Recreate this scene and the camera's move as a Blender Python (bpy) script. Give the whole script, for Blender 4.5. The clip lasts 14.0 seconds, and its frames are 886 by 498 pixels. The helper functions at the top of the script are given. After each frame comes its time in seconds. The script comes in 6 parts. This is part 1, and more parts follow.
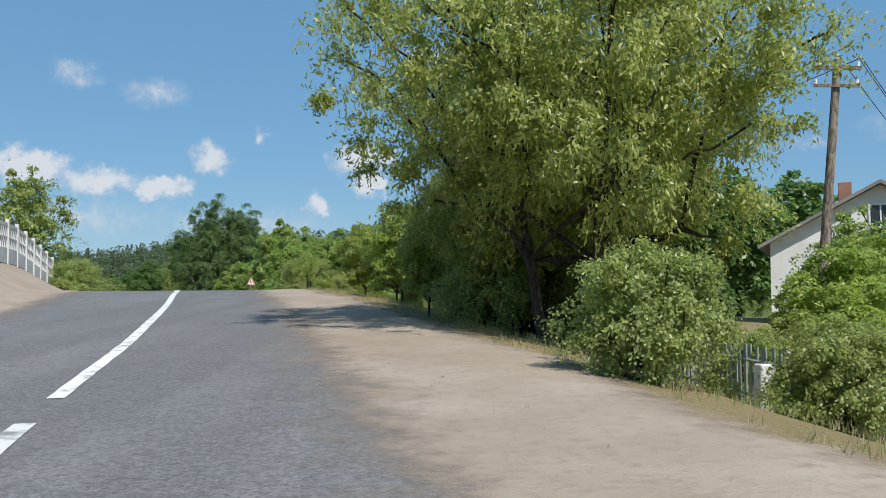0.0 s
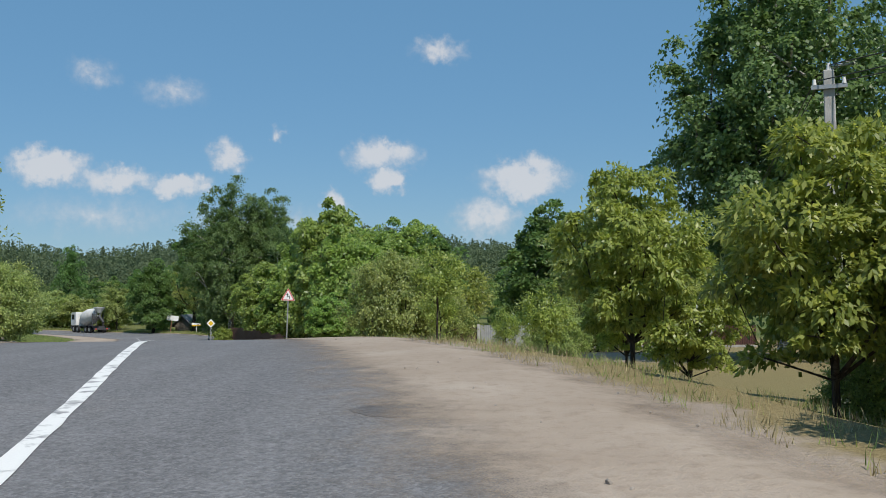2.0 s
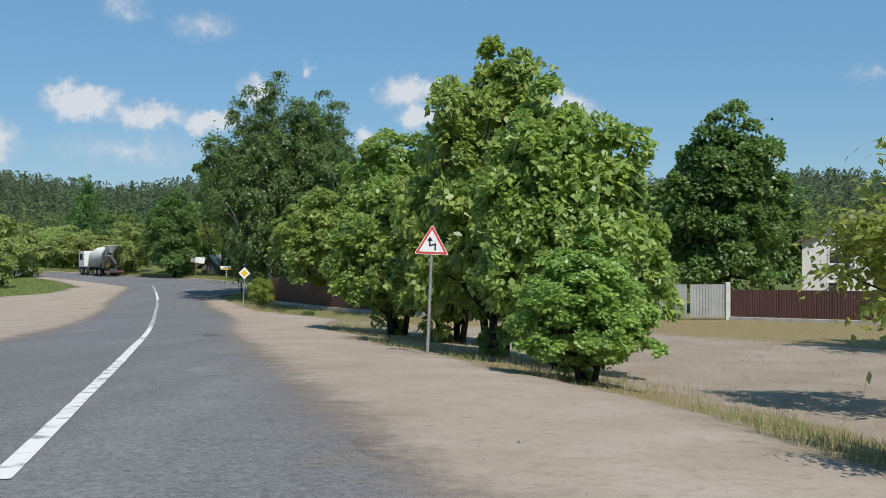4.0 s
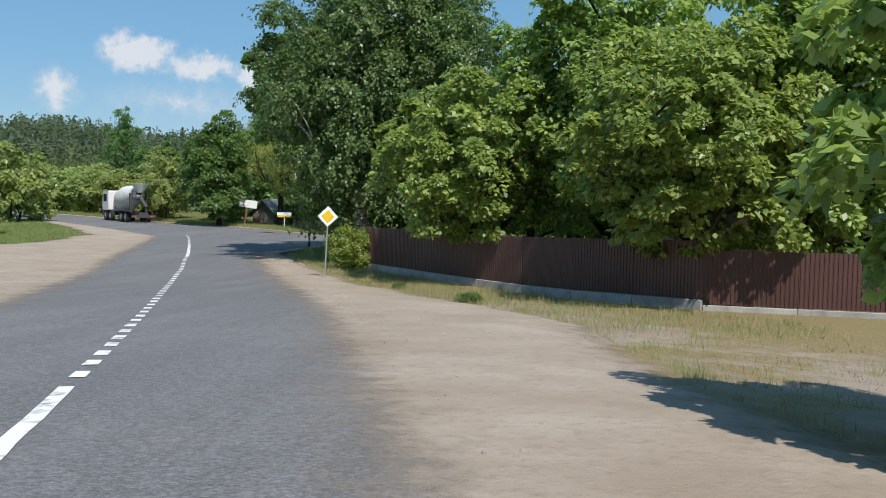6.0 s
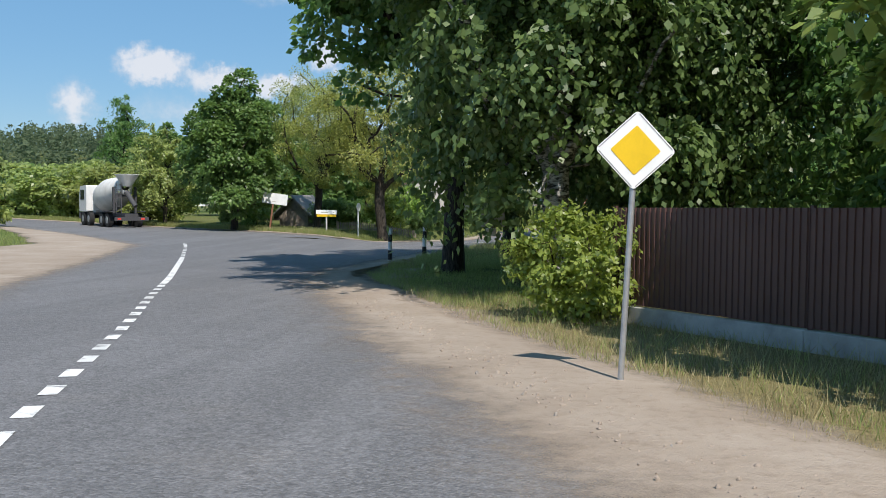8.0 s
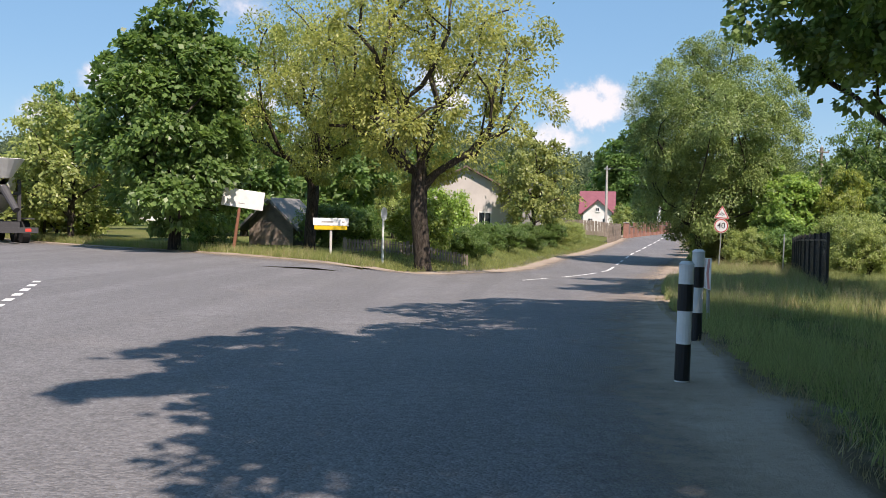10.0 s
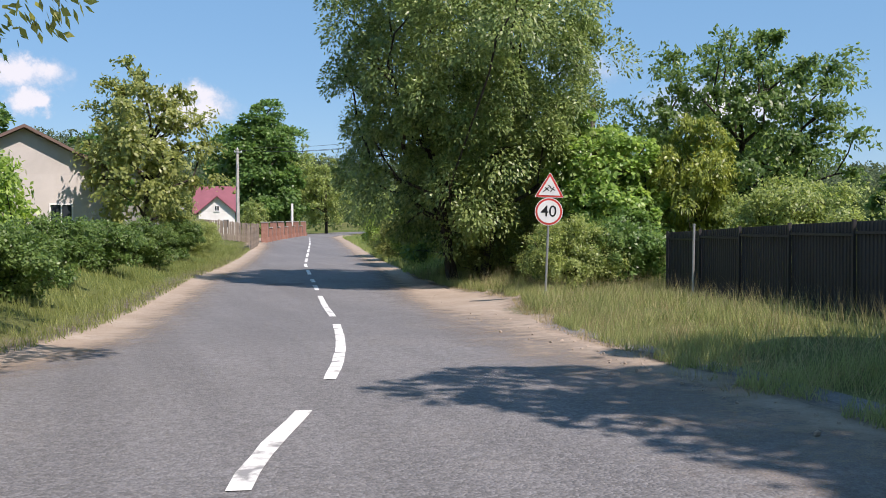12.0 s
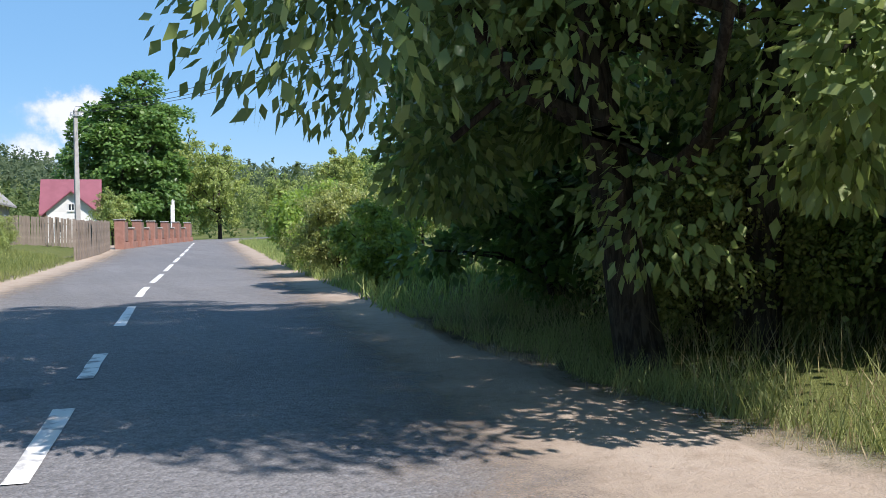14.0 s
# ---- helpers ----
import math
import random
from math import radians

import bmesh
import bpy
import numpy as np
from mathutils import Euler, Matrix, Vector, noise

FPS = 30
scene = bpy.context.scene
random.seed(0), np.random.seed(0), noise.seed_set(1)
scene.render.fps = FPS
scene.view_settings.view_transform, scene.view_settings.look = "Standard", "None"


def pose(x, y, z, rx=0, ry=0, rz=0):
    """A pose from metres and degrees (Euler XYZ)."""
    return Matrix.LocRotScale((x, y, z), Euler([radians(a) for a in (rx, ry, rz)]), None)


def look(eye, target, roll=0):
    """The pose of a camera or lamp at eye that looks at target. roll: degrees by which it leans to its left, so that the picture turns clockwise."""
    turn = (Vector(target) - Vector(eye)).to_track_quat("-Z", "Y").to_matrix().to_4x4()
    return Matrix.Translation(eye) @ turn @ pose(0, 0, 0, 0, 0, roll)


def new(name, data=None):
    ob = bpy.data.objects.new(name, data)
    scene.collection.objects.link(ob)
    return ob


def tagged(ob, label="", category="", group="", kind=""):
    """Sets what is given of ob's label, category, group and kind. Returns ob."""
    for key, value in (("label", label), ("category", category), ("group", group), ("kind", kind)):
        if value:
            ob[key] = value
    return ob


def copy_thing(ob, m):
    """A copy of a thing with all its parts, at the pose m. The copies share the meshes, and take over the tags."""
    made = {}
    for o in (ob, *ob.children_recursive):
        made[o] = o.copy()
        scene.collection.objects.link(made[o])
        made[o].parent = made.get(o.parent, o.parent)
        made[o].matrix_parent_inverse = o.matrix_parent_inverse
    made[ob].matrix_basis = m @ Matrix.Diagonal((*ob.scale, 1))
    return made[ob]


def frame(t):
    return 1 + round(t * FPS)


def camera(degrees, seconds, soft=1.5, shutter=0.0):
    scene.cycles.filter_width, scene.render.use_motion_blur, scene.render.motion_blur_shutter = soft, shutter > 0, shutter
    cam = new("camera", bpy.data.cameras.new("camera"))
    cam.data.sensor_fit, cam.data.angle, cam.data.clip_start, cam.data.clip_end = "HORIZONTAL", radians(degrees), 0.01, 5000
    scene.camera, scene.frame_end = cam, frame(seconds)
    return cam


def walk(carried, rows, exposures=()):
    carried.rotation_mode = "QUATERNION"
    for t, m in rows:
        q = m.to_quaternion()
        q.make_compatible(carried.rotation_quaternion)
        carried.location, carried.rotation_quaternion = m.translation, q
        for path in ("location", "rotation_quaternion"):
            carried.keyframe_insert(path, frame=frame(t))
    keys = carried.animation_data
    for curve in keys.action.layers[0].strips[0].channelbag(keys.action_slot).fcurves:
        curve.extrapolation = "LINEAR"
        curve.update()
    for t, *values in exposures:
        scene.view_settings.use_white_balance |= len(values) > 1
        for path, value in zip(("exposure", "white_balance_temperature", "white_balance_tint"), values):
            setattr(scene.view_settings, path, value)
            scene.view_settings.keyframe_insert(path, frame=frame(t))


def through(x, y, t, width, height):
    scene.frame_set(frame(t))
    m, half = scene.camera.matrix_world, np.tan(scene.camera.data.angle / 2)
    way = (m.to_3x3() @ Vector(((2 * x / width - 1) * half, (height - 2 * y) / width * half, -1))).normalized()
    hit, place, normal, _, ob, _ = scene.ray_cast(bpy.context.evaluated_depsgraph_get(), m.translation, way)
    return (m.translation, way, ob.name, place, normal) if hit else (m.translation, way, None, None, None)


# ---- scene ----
cam = camera(50.53, 14.0, 0.5)
PATH = [
    (0.0, pose(0.000, 0.000, 1.400, 93.053, 0.318, -0.002)),
    (0.5, pose(-1.348, 6.657, 1.747, 93.054, 0.300, 0.318)),
    (1.0, pose(-2.854, 12.728, 2.050, 92.878, 0.123, 0.630)),
    (1.5, pose(-4.296, 18.251, 2.337, 92.908, 0.412, 0.875)),
    (2.0, pose(-5.808, 24.349, 2.617, 92.793, 0.764, 1.086)),
    (2.5, pose(-7.327, 30.450, 2.871, 92.718, 0.448, 1.370)),
    (3.0, pose(-8.914, 36.485, 3.031, 91.943, 0.356, 1.776)),
    (3.5, pose(-10.579, 42.474, 3.024, 90.590, 0.247, 2.322)),
    (4.0, pose(-12.392, 48.495, 2.842, 89.048, 0.189, 2.885)),
    (4.5, pose(-14.121, 54.663, 2.581, 87.580, -0.110, 4.276)),
    (5.0, pose(-16.087, 60.909, 2.252, 86.901, -0.409, 5.802)),
    (5.5, pose(-18.181, 67.187, 1.858, 86.529, -0.744, 6.285)),
    (6.0, pose(-20.268, 73.470, 1.420, 86.387, -1.034, 5.856)),
    (6.5, pose(-22.400, 79.673, 0.980, 86.576, -0.876, 6.282)),
    (7.0, pose(-24.518, 85.792, 0.579, 86.628, -0.588, 6.479)),
    (7.5, pose(-26.590, 91.838, 0.218, 86.689, -0.181, 6.746)),
    (8.0, pose(-28.649, 97.822, -0.098, 86.908, -0.360, 6.829)),
    (8.5, pose(-30.652, 103.518, -0.415, 87.231, -0.385, 6.634)),
    (9.0, pose(-32.409, 109.454, -0.597, 88.303, -0.458, 5.875)),
    (9.5, pose(-34.190, 115.549, -0.716, 88.631, -0.687, 5.606)),
    (10.0, pose(-36.024, 121.833, -0.829, 88.142, -1.080, 4.856)),
    (10.5, pose(-37.069, 128.584, -0.922, 88.399, -1.566, -0.921)),
    (11.0, pose(-37.541, 135.141, -1.026, 88.513, -0.614, -7.433)),
    (11.5, pose(-37.542, 141.073, -1.152, 88.594, 0.096, -13.591)),
    (12.0, pose(-36.639, 147.535, -1.302, 88.630, 0.070, -19.268)),
    (12.5, pose(-35.211, 153.772, -1.478, 88.858, -0.476, -22.938)),
    (13.0, pose(-33.545, 159.976, -1.662, 89.184, -0.697, -25.365)),
    (13.5, pose(-31.780, 165.809, -1.841, 88.808, 0.943, -25.304)),
    (14.0, pose(-30.547, 171.712, -2.015, 89.023, 0.942, -25.115)),
]
walk(cam, PATH, exposures=[(0.0, 0.08, 6500, 10), (1.5, 0.0, 6500, 10), (2.0, -0.1, 6500, 10), (3.0, -0.14, 6500, 10), (4.0, 0.05, 6500, 10), (6.5, 0.15, 6500, 10), (8.0, 0.22, 6500, 12), (10.5, 0.55, 7250, 22), (11.0, 0.5, 7150, 21), (12.0, 0.45, 6850, 21), (13.0, 0.46, 6600, 20), (14.0, 0.6, 6400, 17)])

# ---- world, sun ----
SUN_DIR = Vector((0.47 * 0.62, -0.883 * 0.62, 0.785)).normalized()
sun_data = bpy.data.lights.new("sun", "SUN")
sun_data.energy, sun_data.angle, sun_data.color = 4.7, radians(0.6), (1.0, 0.95, 0.86)
sun = new("sun", sun_data)
sun.matrix_world = look(SUN_DIR * 200, (0, 0, 0))

world = bpy.data.worlds.new("sky")
scene.world = world
world.use_nodes = True


class Nodes:
    """Small helper to write node trees."""

    def __init__(self, tree):
        self.t = tree
        tree.nodes.clear()

    def add(self, kind, settings=None, **inputs):
        n = self.t.nodes.new(kind)
        for k, v in (settings or {}).items():
            setattr(n, k, v)
        for k, v in inputs.items():
            key = int(k[1:]) if k[0] == "i" and k[1:].isdigit() else k.replace("_", " ")
            sock = n.inputs[key]
            if isinstance(v, bpy.types.NodeSocket):
                self.t.links.new(v, sock)
            else:
                sock.default_value = v
        return n

    def math(self, op, a, b=0.0, clamp=False):
        return self.add("ShaderNodeMath", {"operation": op, "use_clamp": clamp}, i0=a, i1=b).outputs[0]

    def noise(self, vec, scale, detail=4.0, rough=0.55, dist=0.0):
        n = self.add("ShaderNodeTexNoise", None, Vector=vec, Scale=scale, Detail=detail, Roughness=rough, Distortion=dist)
        return n.outputs[0]

    def ramp(self, fac, stops):
        n = self.add("ShaderNodeValToRGB", None, Fac=fac)
        cr = n.color_ramp
        while len(cr.elements) < len(stops):
            cr.elements.new(0.5)
        for e, (p, c) in zip(cr.elements, stops):
            e.position = p
            e.color = (*c, 1) if len(c) == 3 else c
        return n.outputs[0]

    def mix(self, fac, a, b, blend="MIX"):
        n = self.add("ShaderNodeMix", {"data_type": "RGBA", "blend_type": blend})
        for sock, v in ((n.inputs[0], fac), (n.inputs[6], a), (n.inputs[7], b)):
            if isinstance(v, bpy.types.NodeSocket):
                self.t.links.new(v, sock)
            else:
                sock.default_value = (*v, 1) if isinstance(v, tuple) and len(v) == 3 else v
        return n.outputs[2]

    def bump(self, height, strength, distance=0.02):
        return self.add("ShaderNodeBump", None, Height=height, Strength=strength, Distance=distance).outputs[0]


# azimuth to the left of +y, elevation, half width, half height (degrees), thickness
CLOUDS = [(23.7, 7.5, 2.1, 1.1, 1.1), (20.2, 6.8, 2.4, 0.9, 0.9), (16.6, 6.6, 1.6, 0.8, 1.0), (14.1, 8.4, 1.4, 0.9, 0.8),
          (11.1, 9.7, 0.6, 0.5, 0.55), (4.6, 8.6, 2.4, 1.0, 0.9), (4.4, 7.0, 1.1, 0.9, 0.95), (-3.9, 7.0, 2.9, 1.3, 1.1),
          (-2.4, 4.8, 1.4, 1.0, 0.6), (1.2, 14.8, 1.8, 0.8, 0.65), (21.7, 12.9, 1.5, 1.0, 0.5), (17.1, 12.0, 2.4, 1.0, 0.45),
          (7.6, 5.8, 0.9, 0.8, 0.75), (-21.7, 8.7, 1.8, 0.6, 0.4), (21.0, 4.9, 6.5, 1.5, 0.42), (28.2, 5.1, 1.3, 1.6, 0.7),
          (-27.6, 9.4, 4.5, 1.4, 0.38), (-1.4, 4.7, 2.2, 1.4, 0.7), (12, 4.5, 7, 1.3, 0.45), (34, 12, 3, 0.8, 0.6),
          (-36, 7, 5, 1.6, 0.8), (-52, 9, 6, 2.0, 0.9), (48, 8, 5, 1.8, 0.9), (70, 10, 7, 2.5, 0.9), (-80, 9, 8, 2.5, 0.9),
          (120, 12, 9, 3.0, 0.9), (-130, 10, 9, 3.0, 0.9), (170, 14, 9, 3.0, 0.9)]
w = Nodes(world.node_tree)
sky = w.add("ShaderNodeTexSky", {"sky_type": "NISHITA", "sun_disc": False, "sun_elevation": math.asin(SUN_DIR.z),
                                 "sun_rotation": math.atan2(SUN_DIR.x, SUN_DIR.y), "altitude": 200.0, "air_density": 1.0,
                                 "dust_density": 0.2, "ozone_density": 2.2})
coord = w.add("ShaderNodeTexCoord").outputs["Generated"]
wob = w.add("ShaderNodeTexNoise", None, Vector=coord, Scale=26.0, Detail=5.0, Roughness=0.62)
wobble = w.add("ShaderNodeVectorMath", {"operation": "MULTIPLY_ADD"}, i0=wob.outputs["Color"], i1=(0.048, 0.048, 0.036), i2=(-0.024, -0.024, -0.018))
moved = w.add("ShaderNodeVectorMath", {"operation": "ADD"}, i0=coord, i1=wobble.outputs[0]).outputs[0]
wob2 = w.add("ShaderNodeTexNoise", None, Vector=coord, Scale=95.0, Detail=5.0, Roughness=0.6)
wobble2 = w.add("ShaderNodeVectorMath", {"operation": "MULTIPLY_ADD"}, i0=wob2.outputs["Color"], i1=(0.022, 0.022, 0.018), i2=(-0.011, -0.011, -0.009))
moved = w.add("ShaderNodeVectorMath", {"operation": "ADD"}, i0=moved, i1=wobble2.outputs[0]).outputs[0]
dense = 0.0
for az, el, hw, hh, thick in CLOUDS:
    a, e = radians(az), radians(el)
    place = (-math.sin(a) * math.cos(e), math.cos(a) * math.cos(e), math.sin(e))
    m = w.add("ShaderNodeMapping", {"vector_type": "TEXTURE"}, Vector=moved, Location=place, Rotation=(0, 0, a),
              Scale=(radians(hw) * 1.35, 0.4, radians(hh) * 1.35))
    r = w.add("ShaderNodeVectorMath", {"operation": "LENGTH"}, i0=m.outputs[0]).outputs["Value"]
    one = w.math("MULTIPLY", w.math("SUBTRACT", 1.0, r, True), thick)
    dense = one if dense == 0.0 else w.math("MAXIMUM", dense, one)
fluff = w.noise(coord, 60.0, 6.0, 0.6)
body = w.math("MULTIPLY", dense, w.math("ADD", 0.2, w.math("MULTIPLY", fluff, 1.7)))
cover = w.add("ShaderNodeMapRange", {"interpolation_type": "SMOOTHSTEP"}, Value=body, i1=0.09, i2=0.72, i3=0.0, i4=0.78).outputs[0]
cloud_col = w.ramp(w.math("ADD", body, w.math("MULTIPLY", fluff, 0.25)), [(0.15, (0.60, 0.66, 0.75)), (0.7, (0.93, 0.93, 0.95))])
clear = w.mix(0.62, w.add("ShaderNodeHueSaturation", None, Color=sky.outputs[0], Saturation=1.2, Value=1.0).outputs[0], (1.65, 3.75, 6.1))
bg_sky = w.add("ShaderNodeBackground", None, Color=clear, Strength=0.098)
bg_cloud = w.add("ShaderNodeBackground", None, Color=cloud_col, Strength=0.80)
both = w.add("ShaderNodeMixShader", None, Fac=cover, i1=bg_sky.outputs[0], i2=bg_cloud.outputs[0])
w.add("ShaderNodeOutputWorld", None, Surface=both.outputs[0])


# ---- materials ----
def material(name):
    mat = bpy.data.materials.new(name)
    mat.use_nodes = True
    return mat, Nodes(mat.node_tree)


def finish(n, color, rough=0.8, metal=0.0, bump=None, spec=0.4, extra=None):
    kw = {"Base_Color": color, "Roughness": rough, "Metallic": metal, "Specular_IOR_Level": spec}
    if bump is not None:
        kw["Normal"] = bump
    b = n.add("ShaderNodeBsdfPrincipled", None, **kw)
    out = b.outputs[0]
    n.add("ShaderNodeOutputMaterial", None, Surface=out)
    return b


def rgba(c):
    return (*c, 1.0)


def worn(name, base, dark, scale=3.0, rough=0.75, metal=0.0, spec=0.4, grain=60.0, relief=0.15, amount=(0.35, 0.75)):
    """A surface of one colour with stains at a large scale and grain at a fine one."""
    mat, n = material(name)
    pos = n.add("ShaderNodeTexCoord").outputs["Object"]
    info = n.add("ShaderNodeObjectInfo").outputs["Random"]
    big = n.noise(pos, scale, 5.0, 0.6, 0.3)
    fine = n.noise(pos, grain, 3.0, 0.6)
    stain = n.ramp(big, [(amount[0], (0, 0, 0)), (amount[1], (1, 1, 1))])
    col = n.mix(stain, base, dark)
    col = n.mix(n.math("MULTIPLY", fine, 0.28), col, tuple(c * 0.55 for c in base))
    shade = n.math("ADD", 0.9, n.math("MULTIPLY", info, 0.2))
    hsv = n.add("ShaderNodeHueSaturation", None, Color=col, Value=shade)
    r = n.math("ADD", rough - 0.06, n.math("MULTIPLY", big, 0.12))
    finish(n, hsv.outputs[0], r, metal, n.bump(fine, relief, 0.01), spec)
    return mat


def plain(name, base, rough=0.5, metal=0.0):
    return worn(name, base, tuple(c * 0.8 for c in base), 4.0, rough, metal, 0.4, 90.0, 0.05, (0.45, 0.9))


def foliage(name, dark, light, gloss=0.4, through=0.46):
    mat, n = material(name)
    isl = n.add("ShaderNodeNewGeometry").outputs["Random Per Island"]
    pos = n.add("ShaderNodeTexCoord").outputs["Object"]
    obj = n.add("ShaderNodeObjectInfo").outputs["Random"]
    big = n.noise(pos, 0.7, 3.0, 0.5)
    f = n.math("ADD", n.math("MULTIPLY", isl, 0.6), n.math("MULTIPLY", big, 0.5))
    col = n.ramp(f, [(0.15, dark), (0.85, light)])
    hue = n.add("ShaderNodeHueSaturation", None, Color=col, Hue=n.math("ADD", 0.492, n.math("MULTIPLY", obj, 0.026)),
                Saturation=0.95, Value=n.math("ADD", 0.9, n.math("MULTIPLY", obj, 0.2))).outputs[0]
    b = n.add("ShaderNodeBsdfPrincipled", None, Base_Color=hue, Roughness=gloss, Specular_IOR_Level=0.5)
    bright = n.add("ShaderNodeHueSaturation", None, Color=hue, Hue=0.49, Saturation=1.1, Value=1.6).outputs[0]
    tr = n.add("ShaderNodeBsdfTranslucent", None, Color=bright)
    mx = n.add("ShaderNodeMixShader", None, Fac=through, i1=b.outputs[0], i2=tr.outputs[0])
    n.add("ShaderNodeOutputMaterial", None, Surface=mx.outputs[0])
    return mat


def asphalt_material(name, pale):
    mat, n = material(name)
    pos = n.add("ShaderNodeTexCoord").outputs["Object"]
    grain = n.add("ShaderNodeTexVoronoi", None, Vector=pos, Scale=45.0).outputs["Distance"]
    stone = n.add("ShaderNodeTexVoronoi", None, Vector=pos, Scale=45.0).outputs["Color"]
    big = n.noise(pos, 0.22, 6.0, 0.6, 0.4)
    mid = n.noise(pos, 1.6, 5.0, 0.65)
    along = n.add("ShaderNodeMapping", None, Vector=pos, Rotation=(0, 0, radians(-17)), Scale=(1.0, 0.05, 1.0)).outputs[0]
    track = n.noise(along, 1.1, 3.0, 0.5)
    base = n.ramp(big, [(0.3, tuple(c * 0.72 for c in pale)), (0.52, pale), (0.75, tuple(c * 1.18 for c in pale))])
    base = n.mix(n.ramp(track, [(0.42, (0, 0, 0)), (0.60, (0.75, 0.75, 0.75))]), base, tuple(c * 0.58 for c in pale))
    spot = n.ramp(mid, [(0.54, (0, 0, 0)), (0.68, (0.75, 0.75, 0.75))])
    base = n.mix(spot, base, tuple(c * 0.55 for c in pale))
    dust = n.ramp(n.noise(pos, 0.5, 6.0, 0.7), [(0.55, (0, 0, 0)), (0.8, (0.35, 0.35, 0.35))])
    base = n.mix(dust, base, (0.30, 0.26, 0.22))
    bw = n.add("ShaderNodeRGBToBW", None, Color=stone).outputs[0]
    base = n.mix(n.math("MULTIPLY", bw, 0.7), base, tuple(c * 1.85 for c in pale))
    chip = n.ramp(n.noise(pos, 14.0, 6.0, 0.8), [(0.45, (0, 0, 0)), (0.66, (0.85, 0.85, 0.85))])
    base = n.mix(chip, base, tuple(c * 0.6 for c in pale))
    hgt = n.math("ADD", n.math("MULTIPLY", grain, -1.0), n.math("MULTIPLY", mid, 0.6))
    finish(n, base, 0.82, 0.0, n.bump(hgt, 0.7, 0.014), 0.3)
    return mat


def soil_color(n, pos):
    a = n.noise(pos, 0.6, 6.0, 0.62)
    b = n.noise(pos, 7.0, 6.0, 0.7)
    c = n.noise(pos, 55.0, 3.0, 0.6)
    col = n.ramp(a, [(0.3, (0.328, 0.262, 0.206)), (0.55, (0.40, 0.33, 0.268)), (0.75, (0.47, 0.40, 0.338))])
    col = n.mix(n.ramp(b, [(0.5, (0, 0, 0)), (0.72, (0.7, 0.7, 0.7))]), col, (0.26, 0.205, 0.16))
    col = n.mix(n.math("MULTIPLY", c, 0.3), col, (0.21, 0.17, 0.135))
    h = n.math("ADD", n.math("MULTIPLY", b, 1.0), n.math("MULTIPLY", c, 0.35))
    return col, h


def sand_material():
    mat, n = material("dry_sand")
    pos = n.add("ShaderNodeTexCoord").outputs["Object"]
    col, h = soil_color(n, pos)
    thin = n.add("ShaderNodeAttribute", {"attribute_name": "thin"}).outputs["Fac"]
    grit = n.math("ADD", n.math("MULTIPLY", n.noise(pos, 2.2, 6.0, 0.7), 0.9), n.math("MULTIPLY", n.noise(pos, 90.0, 2.0, 0.6), 0.5))
    gone = n.add("ShaderNodeMapRange", {"interpolation_type": "SMOOTHSTEP"}, Value=n.math("ADD", thin, n.math("SUBTRACT", grit, 0.7)), i1=0.12, i2=0.95, i3=0.0, i4=1.0).outputs[0]
    b = n.add("ShaderNodeBsdfPrincipled", None, Base_Color=col, Roughness=0.95, Specular_IOR_Level=0.15, Normal=n.bump(h, 0.55, 0.05))
    clear_bsdf = n.add("ShaderNodeBsdfTransparent")
    mx = n.add("ShaderNodeMixShader", None, Fac=gone, i1=b.outputs[0], i2=clear_bsdf.outputs[0])
    n.add("ShaderNodeOutputMaterial", None, Surface=mx.outputs[0])
    return mat


def ground_material():
    mat, n = material("grassy_ground")
    pos = n.add("ShaderNodeTexCoord").outputs["Object"]
    bare = n.add("ShaderNodeAttribute", {"attribute_name": "bare"}).outputs["Fac"]
    dry = n.add("ShaderNodeAttribute", {"attribute_name": "dry"}).outputs["Fac"]
    soil, h = soil_color(n, pos)
    a = n.noise(pos, 1.2, 6.0, 0.65)
    c = n.noise(pos, 28.0, 4.0, 0.7)
    green = n.ramp(c, [(0.3, (0.035, 0.055, 0.014)), (0.55, (0.09, 0.13, 0.03)), (0.8, (0.19, 0.20, 0.06))])
    straw = n.ramp(c, [(0.3, (0.17, 0.125, 0.06)), (0.6, (0.33, 0.26, 0.14)), (0.85, (0.42, 0.35, 0.2))])
    fd = n.ramp(n.math("ADD", dry, n.math("MULTIPLY", n.math("SUBTRACT", a, 0.5), 1.3)), [(0.35, (0, 0, 0)), (0.65, (1, 1, 1))])
    turf = n.mix(fd, green, straw)
    field = n.ramp(n.noise(pos, 0.035, 4.0, 0.6), [(0.38, (0, 0, 0)), (0.66, (0.7, 0.7, 0.7))])
    turf = n.mix(field, turf, n.mix(0.5, straw, (0.13, 0.16, 0.045)))
    edge = n.math("ADD", bare, n.math("MULTIPLY", n.math("SUBTRACT", n.noise(pos, 0.9, 7.0, 0.7), 0.5), 1.1))
    fb = n.ramp(edge, [(0.40, (0, 0, 0)), (0.60, (1, 1, 1))])
    col = n.mix(fb, turf, soil)
    finish(n, col, 0.95, 0.0, n.bump(n.math("ADD", h, c), 0.6, 0.06), 0.15)
    return mat


